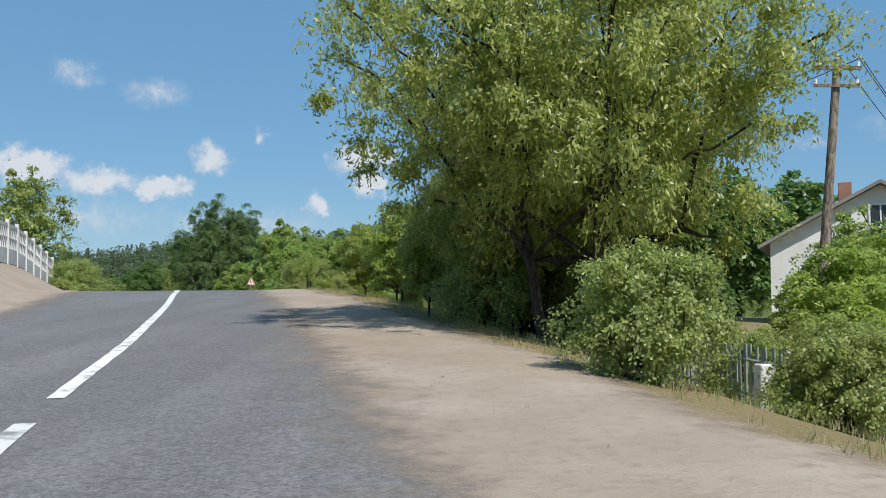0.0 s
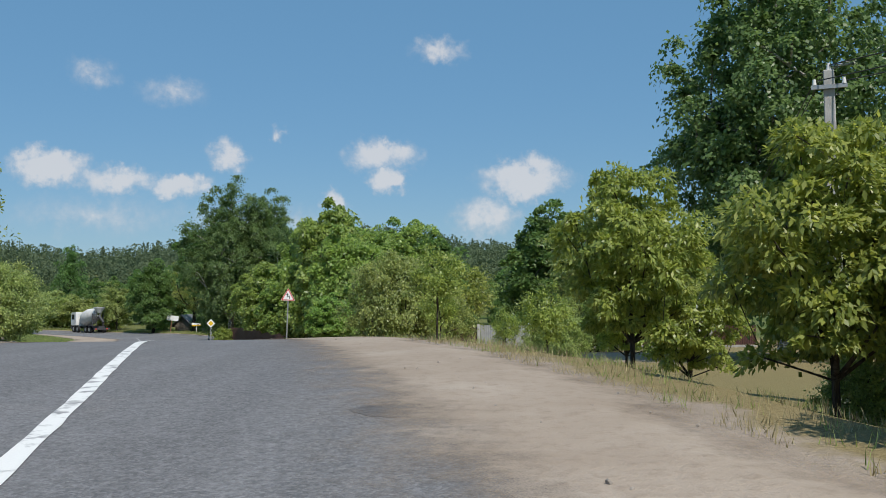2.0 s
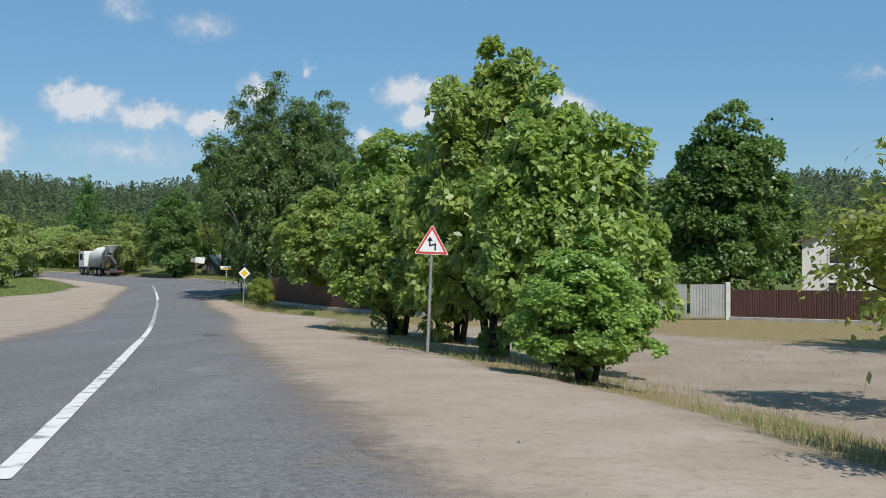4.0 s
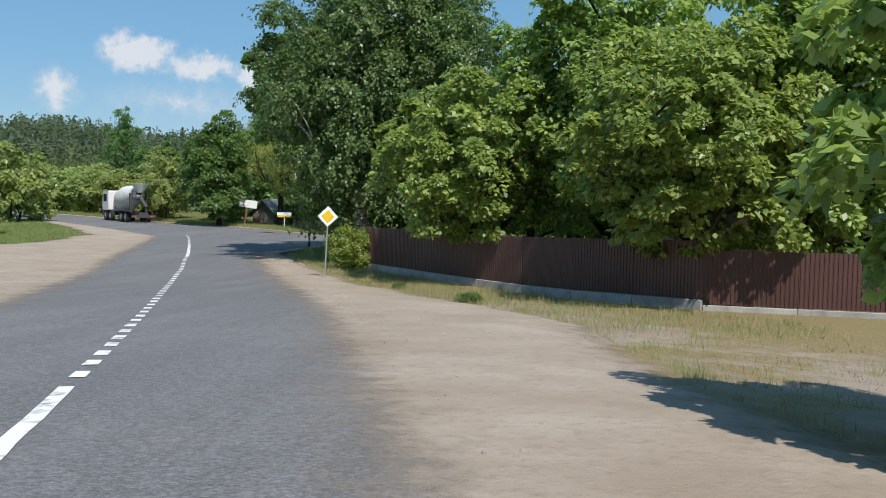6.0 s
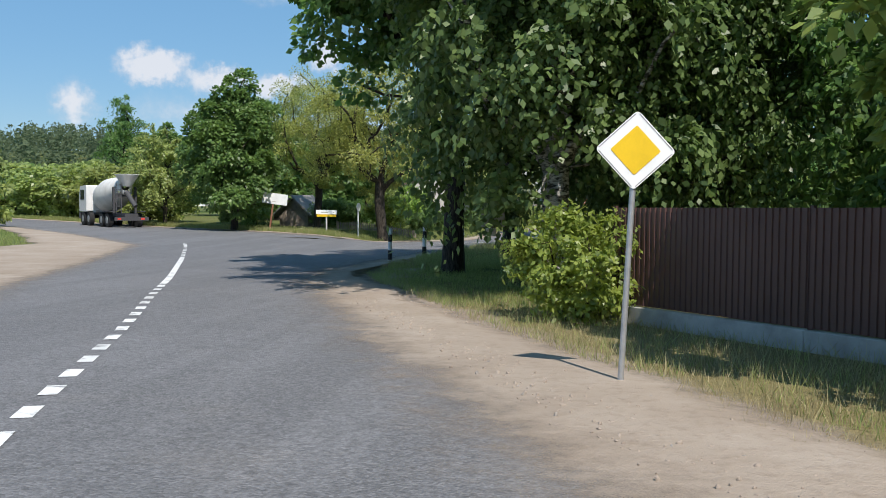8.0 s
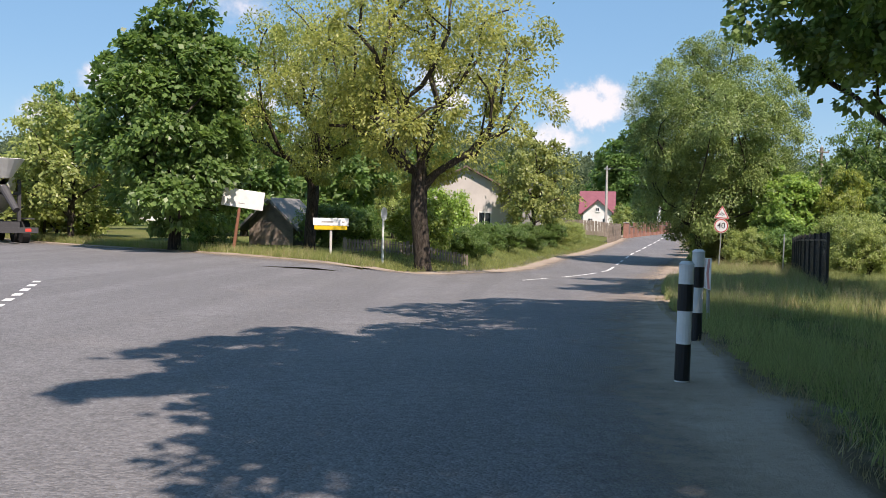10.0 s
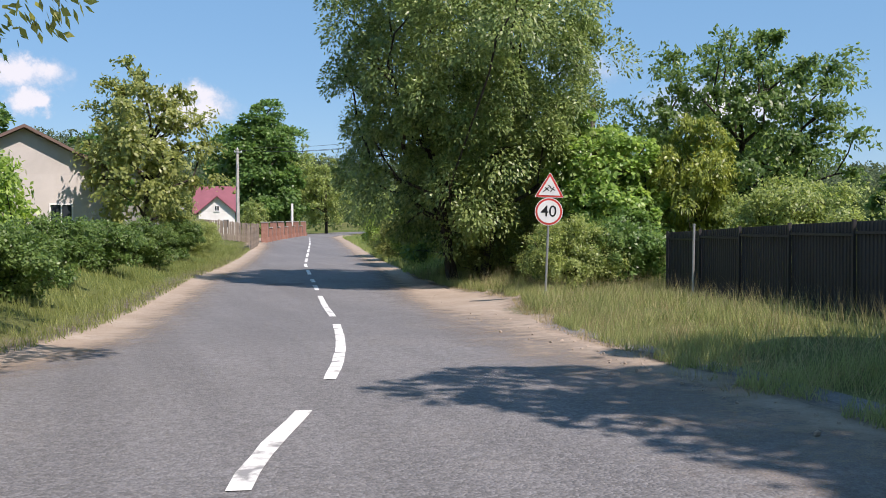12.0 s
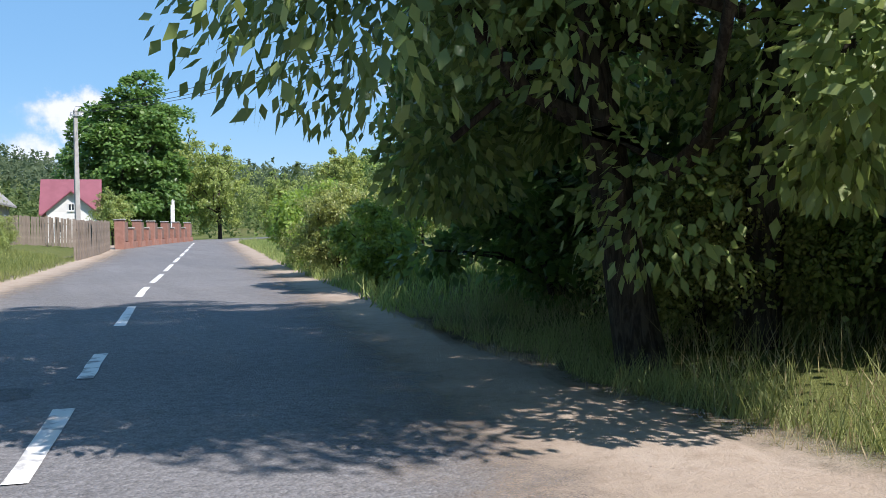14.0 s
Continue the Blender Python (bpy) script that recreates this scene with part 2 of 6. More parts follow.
def bark_material(name, base, dark, white=False):
    mat, n = material(name)
    pos = n.add("ShaderNodeTexCoord").outputs["Object"]
    st = n.add("ShaderNodeMapping", None, Vector=pos, Scale=(1, 1, 3.0 if white else 0.25)).outputs[0]
    v = n.noise(st, 5.0 if white else 14.0, 5.0, 0.65, 0.8)
    col = n.ramp(v, [(0.42, dark), (0.58, base)])
    finish(n, col, 0.9, 0.0, n.bump(v, 0.7, 0.03), 0.2)
    return mat


M_ASPHALT = asphalt_material("worn_asphalt", (0.155, 0.153, 0.158))
M_SAND = sand_material()
M_GROUND = ground_material()
M_PAINT = worn("road_paint", (0.76, 0.755, 0.74), (0.23, 0.23, 0.235), 4.0, 0.7, 0.0, 0.3, 55.0, 0.3, (0.52, 0.66))
M_BARK = bark_material("grey_bark", (0.075, 0.063, 0.052), (0.028, 0.023, 0.019))
M_BIRCH = bark_material("birch_bark", (0.62, 0.6, 0.56), (0.06, 0.055, 0.05), True)
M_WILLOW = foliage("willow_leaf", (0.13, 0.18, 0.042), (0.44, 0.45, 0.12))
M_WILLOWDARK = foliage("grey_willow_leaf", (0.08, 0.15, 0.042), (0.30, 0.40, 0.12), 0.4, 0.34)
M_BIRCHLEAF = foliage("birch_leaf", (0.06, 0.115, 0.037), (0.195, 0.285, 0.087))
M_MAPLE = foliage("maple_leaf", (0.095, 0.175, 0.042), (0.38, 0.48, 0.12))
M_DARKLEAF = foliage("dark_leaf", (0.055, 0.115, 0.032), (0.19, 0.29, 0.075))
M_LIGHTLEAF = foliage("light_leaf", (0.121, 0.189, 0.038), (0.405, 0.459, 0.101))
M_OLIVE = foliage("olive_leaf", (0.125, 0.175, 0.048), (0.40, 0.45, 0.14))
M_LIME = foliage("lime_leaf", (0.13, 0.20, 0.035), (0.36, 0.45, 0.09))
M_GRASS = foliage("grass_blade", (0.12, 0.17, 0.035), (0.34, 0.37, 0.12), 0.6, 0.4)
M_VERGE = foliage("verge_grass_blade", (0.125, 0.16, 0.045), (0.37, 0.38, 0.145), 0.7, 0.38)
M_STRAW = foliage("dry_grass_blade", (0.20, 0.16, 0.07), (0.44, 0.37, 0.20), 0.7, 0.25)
# leaf colour lifted and blued to stand for distance haze
M_HAZYWOOD = foliage("hazy_far_wood_leaf", (0.085, 0.122, 0.066), (0.12, 0.16, 0.082), 0.95, 0.4)
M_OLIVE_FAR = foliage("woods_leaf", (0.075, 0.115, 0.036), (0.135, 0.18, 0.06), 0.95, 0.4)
M_CONCRETE = worn("concrete", (0.46, 0.45, 0.43), (0.27, 0.26, 0.245), 2.5, 0.9, 0.0, 0.25, 40.0, 0.3)
M_WHITECONC = worn("whitewashed_concrete", (0.68, 0.68, 0.66), (0.45, 0.44, 0.42), 2.0, 0.85, 0.0, 0.3, 40.0, 0.25)
M_POLEWOOD = bark_material("weathered_pole_wood", (0.30, 0.26, 0.22), (0.13, 0.105, 0.085))
M_STEEL = worn("galvanised_steel", (0.50, 0.51, 0.52), (0.34, 0.35, 0.36), 6.0, 0.45, 0.65, 0.5, 70.0, 0.08)
M_SIGNWHITE = plain("sign_white", (0.82, 0.83, 0.83), 0.4)
M_SIGNYELLOW = plain("sign_yellow", (0.86, 0.56, 0.02), 0.4)
M_SIGNRED = plain("sign_red", (0.66, 0.075, 0.06), 0.4)
M_FADED = plain("faded_lilac_paint", (0.55, 0.47, 0.50), 0.5)
M_FADEDRED = plain("faded_red_paint", (0.62, 0.22, 0.20), 0.5)
M_BLACK = plain("black_paint", (0.018, 0.018, 0.02), 0.5)
M_WHITE = plain("white_paint", (0.78, 0.78, 0.77), 0.5)
M_RUST = worn("rusty_brown_post", (0.27, 0.12, 0.075), (0.16, 0.07, 0.04), 5.0, 0.8)
M_BROWNMETAL = worn("brown_corrugated_metal", (0.105, 0.052, 0.047), (0.08, 0.038, 0.034), 1.0, 0.42, 0.0, 0.5, 30.0, 0.06)
M_GREYMETAL = worn("grey_corrugated_metal", (0.42, 0.43, 0.43), (0.30, 0.30, 0.30), 1.2, 0.5, 0.3, 0.5, 30.0, 0.08)
M_DARKMETAL = worn("dark_sheet_metal", (0.038, 0.037, 0.042), (0.026, 0.025, 0.028), 1.0, 0.5, 0.0, 0.4, 30.0, 0.06)
M_WHITEWALL = worn("white_plaster", (0.80, 0.80, 0.79), (0.66, 0.65, 0.63), 0.8, 0.9, 0.0, 0.25, 30.0, 0.2)
M_PALEWALL = worn("faded_pale_plaster", (0.60, 0.565, 0.54), (0.48, 0.45, 0.43), 0.8, 0.9, 0.0, 0.25, 30.0, 0.2)
M_GREYWALL = worn("grey_boards", (0.36, 0.34, 0.32), (0.22, 0.2, 0.185), 2.0, 0.9, 0.0, 0.25, 25.0, 0.3)
M_SLATE = worn("grey_corrugated_roofing", (0.30, 0.29, 0.28), (0.19, 0.185, 0.18), 1.2, 0.85, 0.0, 0.3, 25.0, 0.25)
M_BROWNROOF = worn("brown_roof_tile", (0.20, 0.135, 0.115), (0.13, 0.085, 0.075), 1.2, 0.7, 0.0, 0.35, 25.0, 0.25)
M_REDROOF = worn("red_metal_roofing", (0.26, 0.085, 0.11), (0.2, 0.06, 0.08), 0.9, 0.5, 0.0, 0.45, 25.0, 0.1)
M_BRICK = worn("red_brick", (0.37, 0.20, 0.155), (0.26, 0.13, 0.10), 3.0, 0.9, 0.0, 0.25, 30.0, 0.3)
M_FENCEWOOD = worn("weathered_boards", (0.30, 0.25, 0.21), (0.17, 0.14, 0.115), 3.0, 0.9, 0.0, 0.2, 35.0, 0.3)
M_PICKET = worn("grey_green_pickets", (0.33, 0.37, 0.34), (0.2, 0.22, 0.2), 4.0, 0.85, 0.0, 0.25, 35.0, 0.2)
M_GLASS = plain("window_glass", (0.035, 0.045, 0.055), 0.08)
M_RUBBER = plain("tyre_rubber", (0.022, 0.022, 0.023), 0.85)
M_DRUM = worn("mixer_drum_white", (0.80, 0.79, 0.76), (0.58, 0.56, 0.53), 1.5, 0.55)
M_CHASSIS = plain("chassis_dark_grey", (0.06, 0.06, 0.065), 0.6)
M_PORCELAIN = plain("white_insulator", (0.8, 0.8, 0.78), 0.25)
M_WIRE = plain("dark_wire", (0.05, 0.05, 0.05), 0.6)
M_SAND_CLOD = worn("dry_soil_clod", (0.42, 0.35, 0.29), (0.28, 0.225, 0.18), 8.0, 0.95, 0.0, 0.15)
M_STONE = worn("pale_stone", (0.38, 0.34, 0.30), (0.22, 0.19, 0.165), 6.0, 0.9)


# ---- mesh helpers ----
def mesh_ob(name, bm_or_data, mat, parent=None, label=""):
    if isinstance(bm_or_data, bmesh.types.BMesh):
        me = bpy.data.meshes.new(name)
        bm_or_data.to_mesh(me)
        bm_or_data.free()
    else:
        me = bm_or_data
    if mat is not None:
        me.materials.append(mat)
    ob = new(name, me)
    if parent is not None:
        ob.parent = parent
    if label:
        ob["label"] = label
    return ob


def part(name, bm, mat, parent, label=""):
    return mesh_ob(name, bm, mat, parent, label)


def thing(name, m, label, category, group="", kind=""):
    ob = new(name)
    ob.matrix_world = m
    ob.empty_display_size = 0.2
    return tagged(ob, label, category, group, kind)


def box(bm, x0, x1, y0, y1, z0, z1, bevel=0.0, m=None):
    r = bmesh.ops.create_cube(bm, size=1)
    vs = r["verts"]
    bmesh.ops.scale(bm, vec=(x1 - x0, y1 - y0, z1 - z0), verts=vs)
    bmesh.ops.translate(bm, vec=((x0 + x1) / 2, (y0 + y1) / 2, (z0 + z1) / 2), verts=vs)
    if bevel > 0:
        es = list({e for v in vs for e in v.link_edges})
        r = bmesh.ops.bevel(bm, geom=es, offset=bevel, segments=1, affect="EDGES")
        vs = list({v for f in r["faces"] for v in f.verts} | {v for v in vs if v.is_valid})
    if m is not None:
        bmesh.ops.transform(bm, matrix=m, verts=vs)
    return bm


def boxes(*rows, bevel=0.0):
    bm = bmesh.new()
    for r in rows:
        box(bm, *r, bevel=bevel)
    return bm


def rod(bm, a, b, ra, rb=None, seg=10, caps=True):
    a, b = Vector(a), Vector(b)
    rb = ra if rb is None else rb
    d = b - a
    m = Matrix.Translation((a + b) / 2) @ d.to_track_quat("Z", "Y").to_matrix().to_4x4()
    bmesh.ops.create_cone(bm, cap_ends=caps, segments=seg, radius1=ra, radius2=rb, depth=d.length, matrix=m)
    return bm


def rods(*rows, seg=10):
    bm = bmesh.new()
    for r in rows:
        rod(bm, *r, seg=seg)
    return bm


def slab_poly(bm, pts, y0, y1):
    """A flat plate with outline pts in x, z between two depths."""
    front = [bm.verts.new((x, y0, z)) for x, z in pts]
    back = [bm.verts.new((x, y1, z)) for x, z in pts]
    bm.faces.new(front)
    bm.faces.new(back[::-1])
    for i in range(len(pts)):
        j = (i + 1) % len(pts)
        bm.faces.new((front[j], front[i], back[i], back[j]))
    bmesh.ops.recalc_face_normals(bm, faces=bm.faces)
    return bm


def plate(pts, y0, y1):
    return slab_poly(bmesh.new(), pts, y0, y1)


def rounded(pts, r, seg=4):
    out = []
    n = len(pts)
    for i in range(n):
        p0, p1, p2 = Vector(pts[i - 1]), Vector(pts[i]), Vector(pts[(i + 1) % n])
        a, b = (p0 - p1).normalized(), (p2 - p1).normalized()
        s, e = p1 + a * r, p1 + b * r
        for k in range(seg + 1):
            u = k / seg
            q = s.lerp(p1, u).lerp(p1.lerp(e, u), u)
            out.append((q.x, q.y))
    return out


def circle(r, cx=0, cz=0, seg=40):
    return [(cx + r * math.cos(2 * math.pi * k / seg), cz + r * math.sin(2 * math.pi * k / seg)) for k in range(seg)]


def quads_mesh(name, verts, per=4):
    """A mesh of loose leaves from an array of their corner points."""
    verts = np.asarray(verts, np.float32)
    per = verts.shape[1]
    verts = verts.reshape(-1, 3)
    n = len(verts) // per
    me = bpy.data.meshes.new(name)
    me.vertices.add(len(verts))
    me.vertices.foreach_set("co", verts.ravel())
    me.loops.add(len(verts))
    me.loops.foreach_set("vertex_index", np.arange(len(verts), dtype=np.int32))
    me.polygons.add(n)
    me.polygons.foreach_set("loop_start", np.arange(0, len(verts), per, dtype=np.int32))
    me.update(calc_edges=True)
    return me


def gz(x, y):
    return float(ground_z(x, y))


# ---- ground shape ----
ROAD_Z = [(-400, -8.0), (-60, -2.2), (-25, -1.2), (0, 0.0), (6.7, 0.35), (12.7, 0.65), (18.2, 0.94), (24.4, 1.22),
          (30.4, 1.56), (36.5, 1.77), (42.5, 1.75), (48.5, 1.50), (54.7, 1.21), (60.9, 0.85), (67.2, 0.46),
          (73.5, 0.02), (79.7, -0.42), (85.8, -0.82), (91.8, -1.18), (97.8, -1.5), (103.5, -1.82), (109.5, -2.0),
          (121.8, -2.23), (135.1, -2.43), (147.5, -2.7), (160, -3.06), (171.7, -3.42), (200, -3.2), (230, -2.7),
          (266, -2.4), (330, -2.2), (500, -3.0)]
RIGHT_X = [(-60, 14.5), (5.8, 0.3), (23.9, -3.7), (45, -9.1), (65.7, -16.2), (78, -20.3), (85.2, -22.25), (92.2, -24.1), (98.7, -26.3),
           (103, -27.9), (107.2, -29.5), (114.8, -32.3), (120.4, -34.3), (124, -35.0), (130, -34.6), (140, -33.9), (147, -33.0), (155.8, -31.4), (164.5, -30.0),
           (171.8, -28.4), (178, -27.2), (190, -24.6), (203, -22.3), (250, -13.4), (270, -7.5), (300, 4.0), (400, 60.0)]
LEFT_X = [(-60, 6.5), (5.8, -6.7), (23.9, -11.1), (45, -16.5), (65.7, -23.2), (82.2, -28.5), (92.2, -32), (105, -36.6),
          (118, -41.5), (139, -48.3), (149, -56.5), (160, -67), (171, -80), (184, -95), (212, -130), (260, -190)]
MAIN_FAR_X = [(149, -40.5), (150.5, -41.5), (156.6, -48), (161.5, -55.5), (170.5, -66), (180.5, -78), (193, -92), (222, -130), (268, -190)]
VILLAGE_LEFT_X = [(149, -40.6), (152.5, -40.2), (157, -39.2), (162.3, -37.1), (165, -36.4), (171.7, -35.4), (183.4, -33.3),
                  (190.2, -31.65), (203, -29.0), (218, -26.2), (233, -23.8), (250, -19.6), (270, -13.5), (300, -2.0), (400, 54.0)]
RIGHT_DROP = [(-60, 1.4), (10, 1.6), (35, 1.6), (50, 1.1), (65, 0.6), (95, 0.1), (130, 0.0), (400, 0.0)]
LEFT_RISE = [(-60, 1.0), (20, 1.2), (40, 1.6), (57, 1.7), (70, 0.5), (85, 0.0), (400, 0.0)]
RIGHT_BANK = [(-60, 0.0), (140, 0.0), (152, 0.15), (162, 0.26), (182, 0.3), (200, 0.2), (230, 0.0), (400, 0.0)]


def curve_at(pairs, v):
    return np.interp(v, [p[0] for p in pairs], [p[1] for p in pairs])


def ease(v):
    v = np.clip(v, 0, 1)
    return v * v * (3 - 2 * v)


def ground_z(x, y):
    """Height of the bare ground."""
    x, y = np.asarray(x, float), np.asarray(y, float)
    z = curve_at(ROAD_Z, y)
    z = (curve_at(ROAD_Z, y - 1.2) + z + curve_at(ROAD_Z, y + 1.2)) / 3
    right, left = curve_at(RIGHT_X, y), curve_at(RIGHT_X, y) - 8.0
    z = z - curve_at(RIGHT_DROP, y) * ease((x - right - 2.4) / 6.0)
    z = z + curve_at(LEFT_RISE, y) * ease((left - x - 0.3) / 4.0)
    z = z + curve_at(RIGHT_BANK, y) * ease((x - right - 0.9) / 2.2)
    side = right - 5.2 + (curve_at(VILLAGE_LEFT_X, y) - 0.2 - right + 5.2) * ease((y - 150) / 8.0)
    flat = ease((side - x) / 5.0) * ease((y - 122) / 10.0)
    z = z + (-2.35 - z) * flat * ease((x + 190) / 60) 
    r = np.hypot(x + 30, y - 90)
    valley = ease((r - 170) / 160)
    z = z - 1.0 * valley * ease((-30 - x) / 60)
    ang = np.arctan2(-(x + 30), y - 90)
    ridge = 36 + 7 * np.sin(ang * 5 + 1.0) + 5 * np.sin(ang * 13 + 0.3) + 3 * np.sin(ang * 29)
    z = z + ridge * ease((r - 240) / 560)
    return z


# ---- ground ----
def lines(lo, a, b, hi, step, growth):
    core = list(np.arange(a, b + 0.01, step))
    s, out_lo = step, []
    v = a
    while v > lo:
        s *= growth
        v -= s
        out_lo.append(max(v, lo))
    s, out_hi = step, []
    v = core[-1]
    while v < hi:
        s *= growth
        v += s
        out_hi.append(min(v, hi))
    return np.array(out_lo[::-1] + core + out_hi)


def smooth_patch(x, y, cx, cy, rx, ry, rot=0.0):
    c, s = math.cos(radians(rot)), math.sin(radians(rot))
    u, v = (x - cx) * c + (y - cy) * s, -(x - cx) * s + (y - cy) * c
    return ease(1.5 - np.hypot(u / rx, v / ry))


LEFT_SAND = [(-60, 4), (10, 4.0), (40, 4.0), (55, 3.5), (65, 5), (75, 10), (90, 14), (105, 15), (115, 12), (123, 9), (130, 6), (139, 4.5), (149, 3), (160, 1.2), (200, 1.0)]


def build_ground():
    xs, ys = lines(-2400, -110, 45, 2400, 1.0, 1.22), lines(-600, -40, 262, 2600, 1.0, 1.22)
    X, Y = np.meshgrid(xs, ys)
    Z = ground_z(X, Y)
    lane = np.minimum(X - np.where(Y < 149.5, curve_at(LEFT_X, Y), curve_at(VILLAGE_LEFT_X, Y)), curve_at(RIGHT_X, Y) - X)
    bend = np.where(Y > 148, np.minimum(X - curve_at(LEFT_X, Y), curve_at(MAIN_FAR_X, Y) - X), -9.0)
    Z = Z - 0.09 * ease((np.maximum(lane, bend) - 0.2) / 0.5)
    verts = np.stack([X, Y, Z], -1).reshape(-1, 3)
    ny, nx = X.shape
    i = (np.arange(ny - 1)[:, None] * nx + np.arange(nx - 1)[None]).ravel()
    faces = np.stack([i, i + 1, i + nx + 1, i + nx], 1)
    me = bpy.data.meshes.new("ground")
    me.vertices.add(len(verts))
    me.vertices.foreach_set("co", verts.ravel())
    me.loops.add(faces.size)
    me.loops.foreach_set("vertex_index", faces.ravel().astype(np.int32))
    me.polygons.add(len(faces))
    me.polygons.foreach_set("loop_start", np.arange(0, faces.size, 4, dtype=np.int32))
    me.polygons.foreach_set("use_smooth", np.ones(len(faces), bool))
    me.update(calc_edges=True)
    x, y = verts[:, 0], verts[:, 1]
    right, left = curve_at(RIGHT_X, y), curve_at(LEFT_X, y)
    bare = 0.9 * ease((right + 3.0 - x) / 1.5) * (y < 128) * ease((x - left + curve_at(LEFT_SAND, y) + 1) / 2)
    lot = smooth_patch(x, y, -7.5, 73, 7.5, 19, 25) * 0.85
    bare = np.maximum(bare, lot)
    bare = np.maximum(bare, smooth_patch(x, y, -22, 95, 4.5, 9, 33) * 0.6)
    bare = np.maximum(bare, smooth_patch(x, y, -27.0, 171.5, 2.2, 3.4, -10) * 0.9)
    wx = 16 * np.sin(y * 0.061) + 9 * np.sin(y * 0.17 + x * 0.04) + 5 * np.sin(y * 0.39 - x * 0.11)
    wy = 14 * np.sin(x * 0.057 + 1.0) + 8 * np.sin(x * 0.15 - y * 0.05) + 5 * np.sin(x * 0.37 + y * 0.13)
    dry = np.clip(1.15 - ease((y - 98 + wy * ease((x + 5) / 25)) / 35), 0, 1) * ease((x + 75 + wx) / 40) * 0.85 + 0.1
    dry = dry - 0.3 * ease((np.hypot(x, y - 60) - 60) / 80) + 0.25 * np.sin(x * 0.021 + 2.0) * np.sin(y * 0.027) * ease((np.hypot(x + 20, y - 90) - 90) / 60)
    dry = np.maximum(dry, 0.7 * smooth_patch(x, y, -42, 153, 9, 3.0, -25))
    for nm, v in (("bare", bare), ("dry", dry)):
        at = me.attributes.new(nm, "FLOAT", "POINT")
        at.data.foreach_set("value", v.astype(np.float32))
    return tagged(mesh_ob("ground", me, M_GROUND), "dry grass and bare sandy ground around the road", "ground", kind="structure")


build_ground()


# ---- road ----
def strip_rows(rows, lift, cross=8):
    """Faces between rows of (y, x_left, x_right)."""
    verts, faces = [], []
    for y, a, b in rows:
        for k in range(cross + 1):
            x = a + (b - a) * k / cross
            verts.append((x, y, gz(x, y) + lift))
    n = cross + 1
    for r in range(len(rows) - 1):
        for k in range(cross):
            i = r * n + k
            faces.append((i, i + 1, i + n + 1, i + n))
    return verts, faces


def dusty_edge(y):
    """Where the village road's right edge runs out wide and dusty."""
    return float(ease((y - 132) / 10) * ease((172 - y) / 8))


def build_road():
    allv, allf = [], []

    def add(rows, lift=0.03):
        v, f = strip_rows(rows, lift)
        o = len(allv)
        allv.extend(v)
        allf.extend(tuple(i + o for i in q) for q in f)

    def right_edge(y):
        return float(curve_at(RIGHT_X, y)) + 0.45 + 0.9 * dusty_edge(y)

    ys = np.arange(-60, 149.01, 1.0)
    add([(y, float(curve_at(LEFT_X, y)) - 0.45, right_edge(y)) for y in ys])
    ys = np.arange(149, 400.1, 1.0)
    add([(y, float(curve_at(VILLAGE_LEFT_X, y)) - 0.45, right_edge(y)) for y in ys])
    ys = np.arange(149, 266.1, 1.0)
    add([(y, float(curve_at(LEFT_X, y)) - 0.45, float(curve_at(MAIN_FAR_X, y)) + 0.45) for y in ys], 0.025)
    me = bpy.data.meshes.new("road")
    me.from_pydata(allv, [], allf)
    me.polygons.foreach_set("use_smooth", np.ones(len(allf), bool))
    me.update()
    return tagged(mesh_ob("road", me, M_ASPHALT), "worn patched grey asphalt road with dark streaks", "road", kind="structure")


build_road()


def ragged(v, seed, scale=1.0):
    return (noise.noise((v * 0.35, seed, 0)) * 0.55 + noise.noise((v * 1.3, seed, 4)) * 0.22 + noise.noise((v * 4.1, seed, 9)) * 0.10) * scale


RIGHT_SAND = [(-60, 2.4), (10, 2.4), (24, 1.9), (37, 1.5), (50, 2.2), (58, 3.2), (70, 2.6), (84, 3.4), (92, 4.6), (97, 3.5), (101, 2.8), (104, 2.2), (108, 1.7),
              (118, 1.4), (124, 0.8), (140, 0.6), (156, 0.4), (161, 0.85), (166, 1.4), (170, 2.0), (173, 1.8), (178, 1.0), (184, 0.5), (230, 0.8), (300, 1.0)]
LEFT_VILLAGE_SAND = [(150, 0.5), (200, 0.45), (225, 1.1), (260, 2.0), (300, 1.5)]


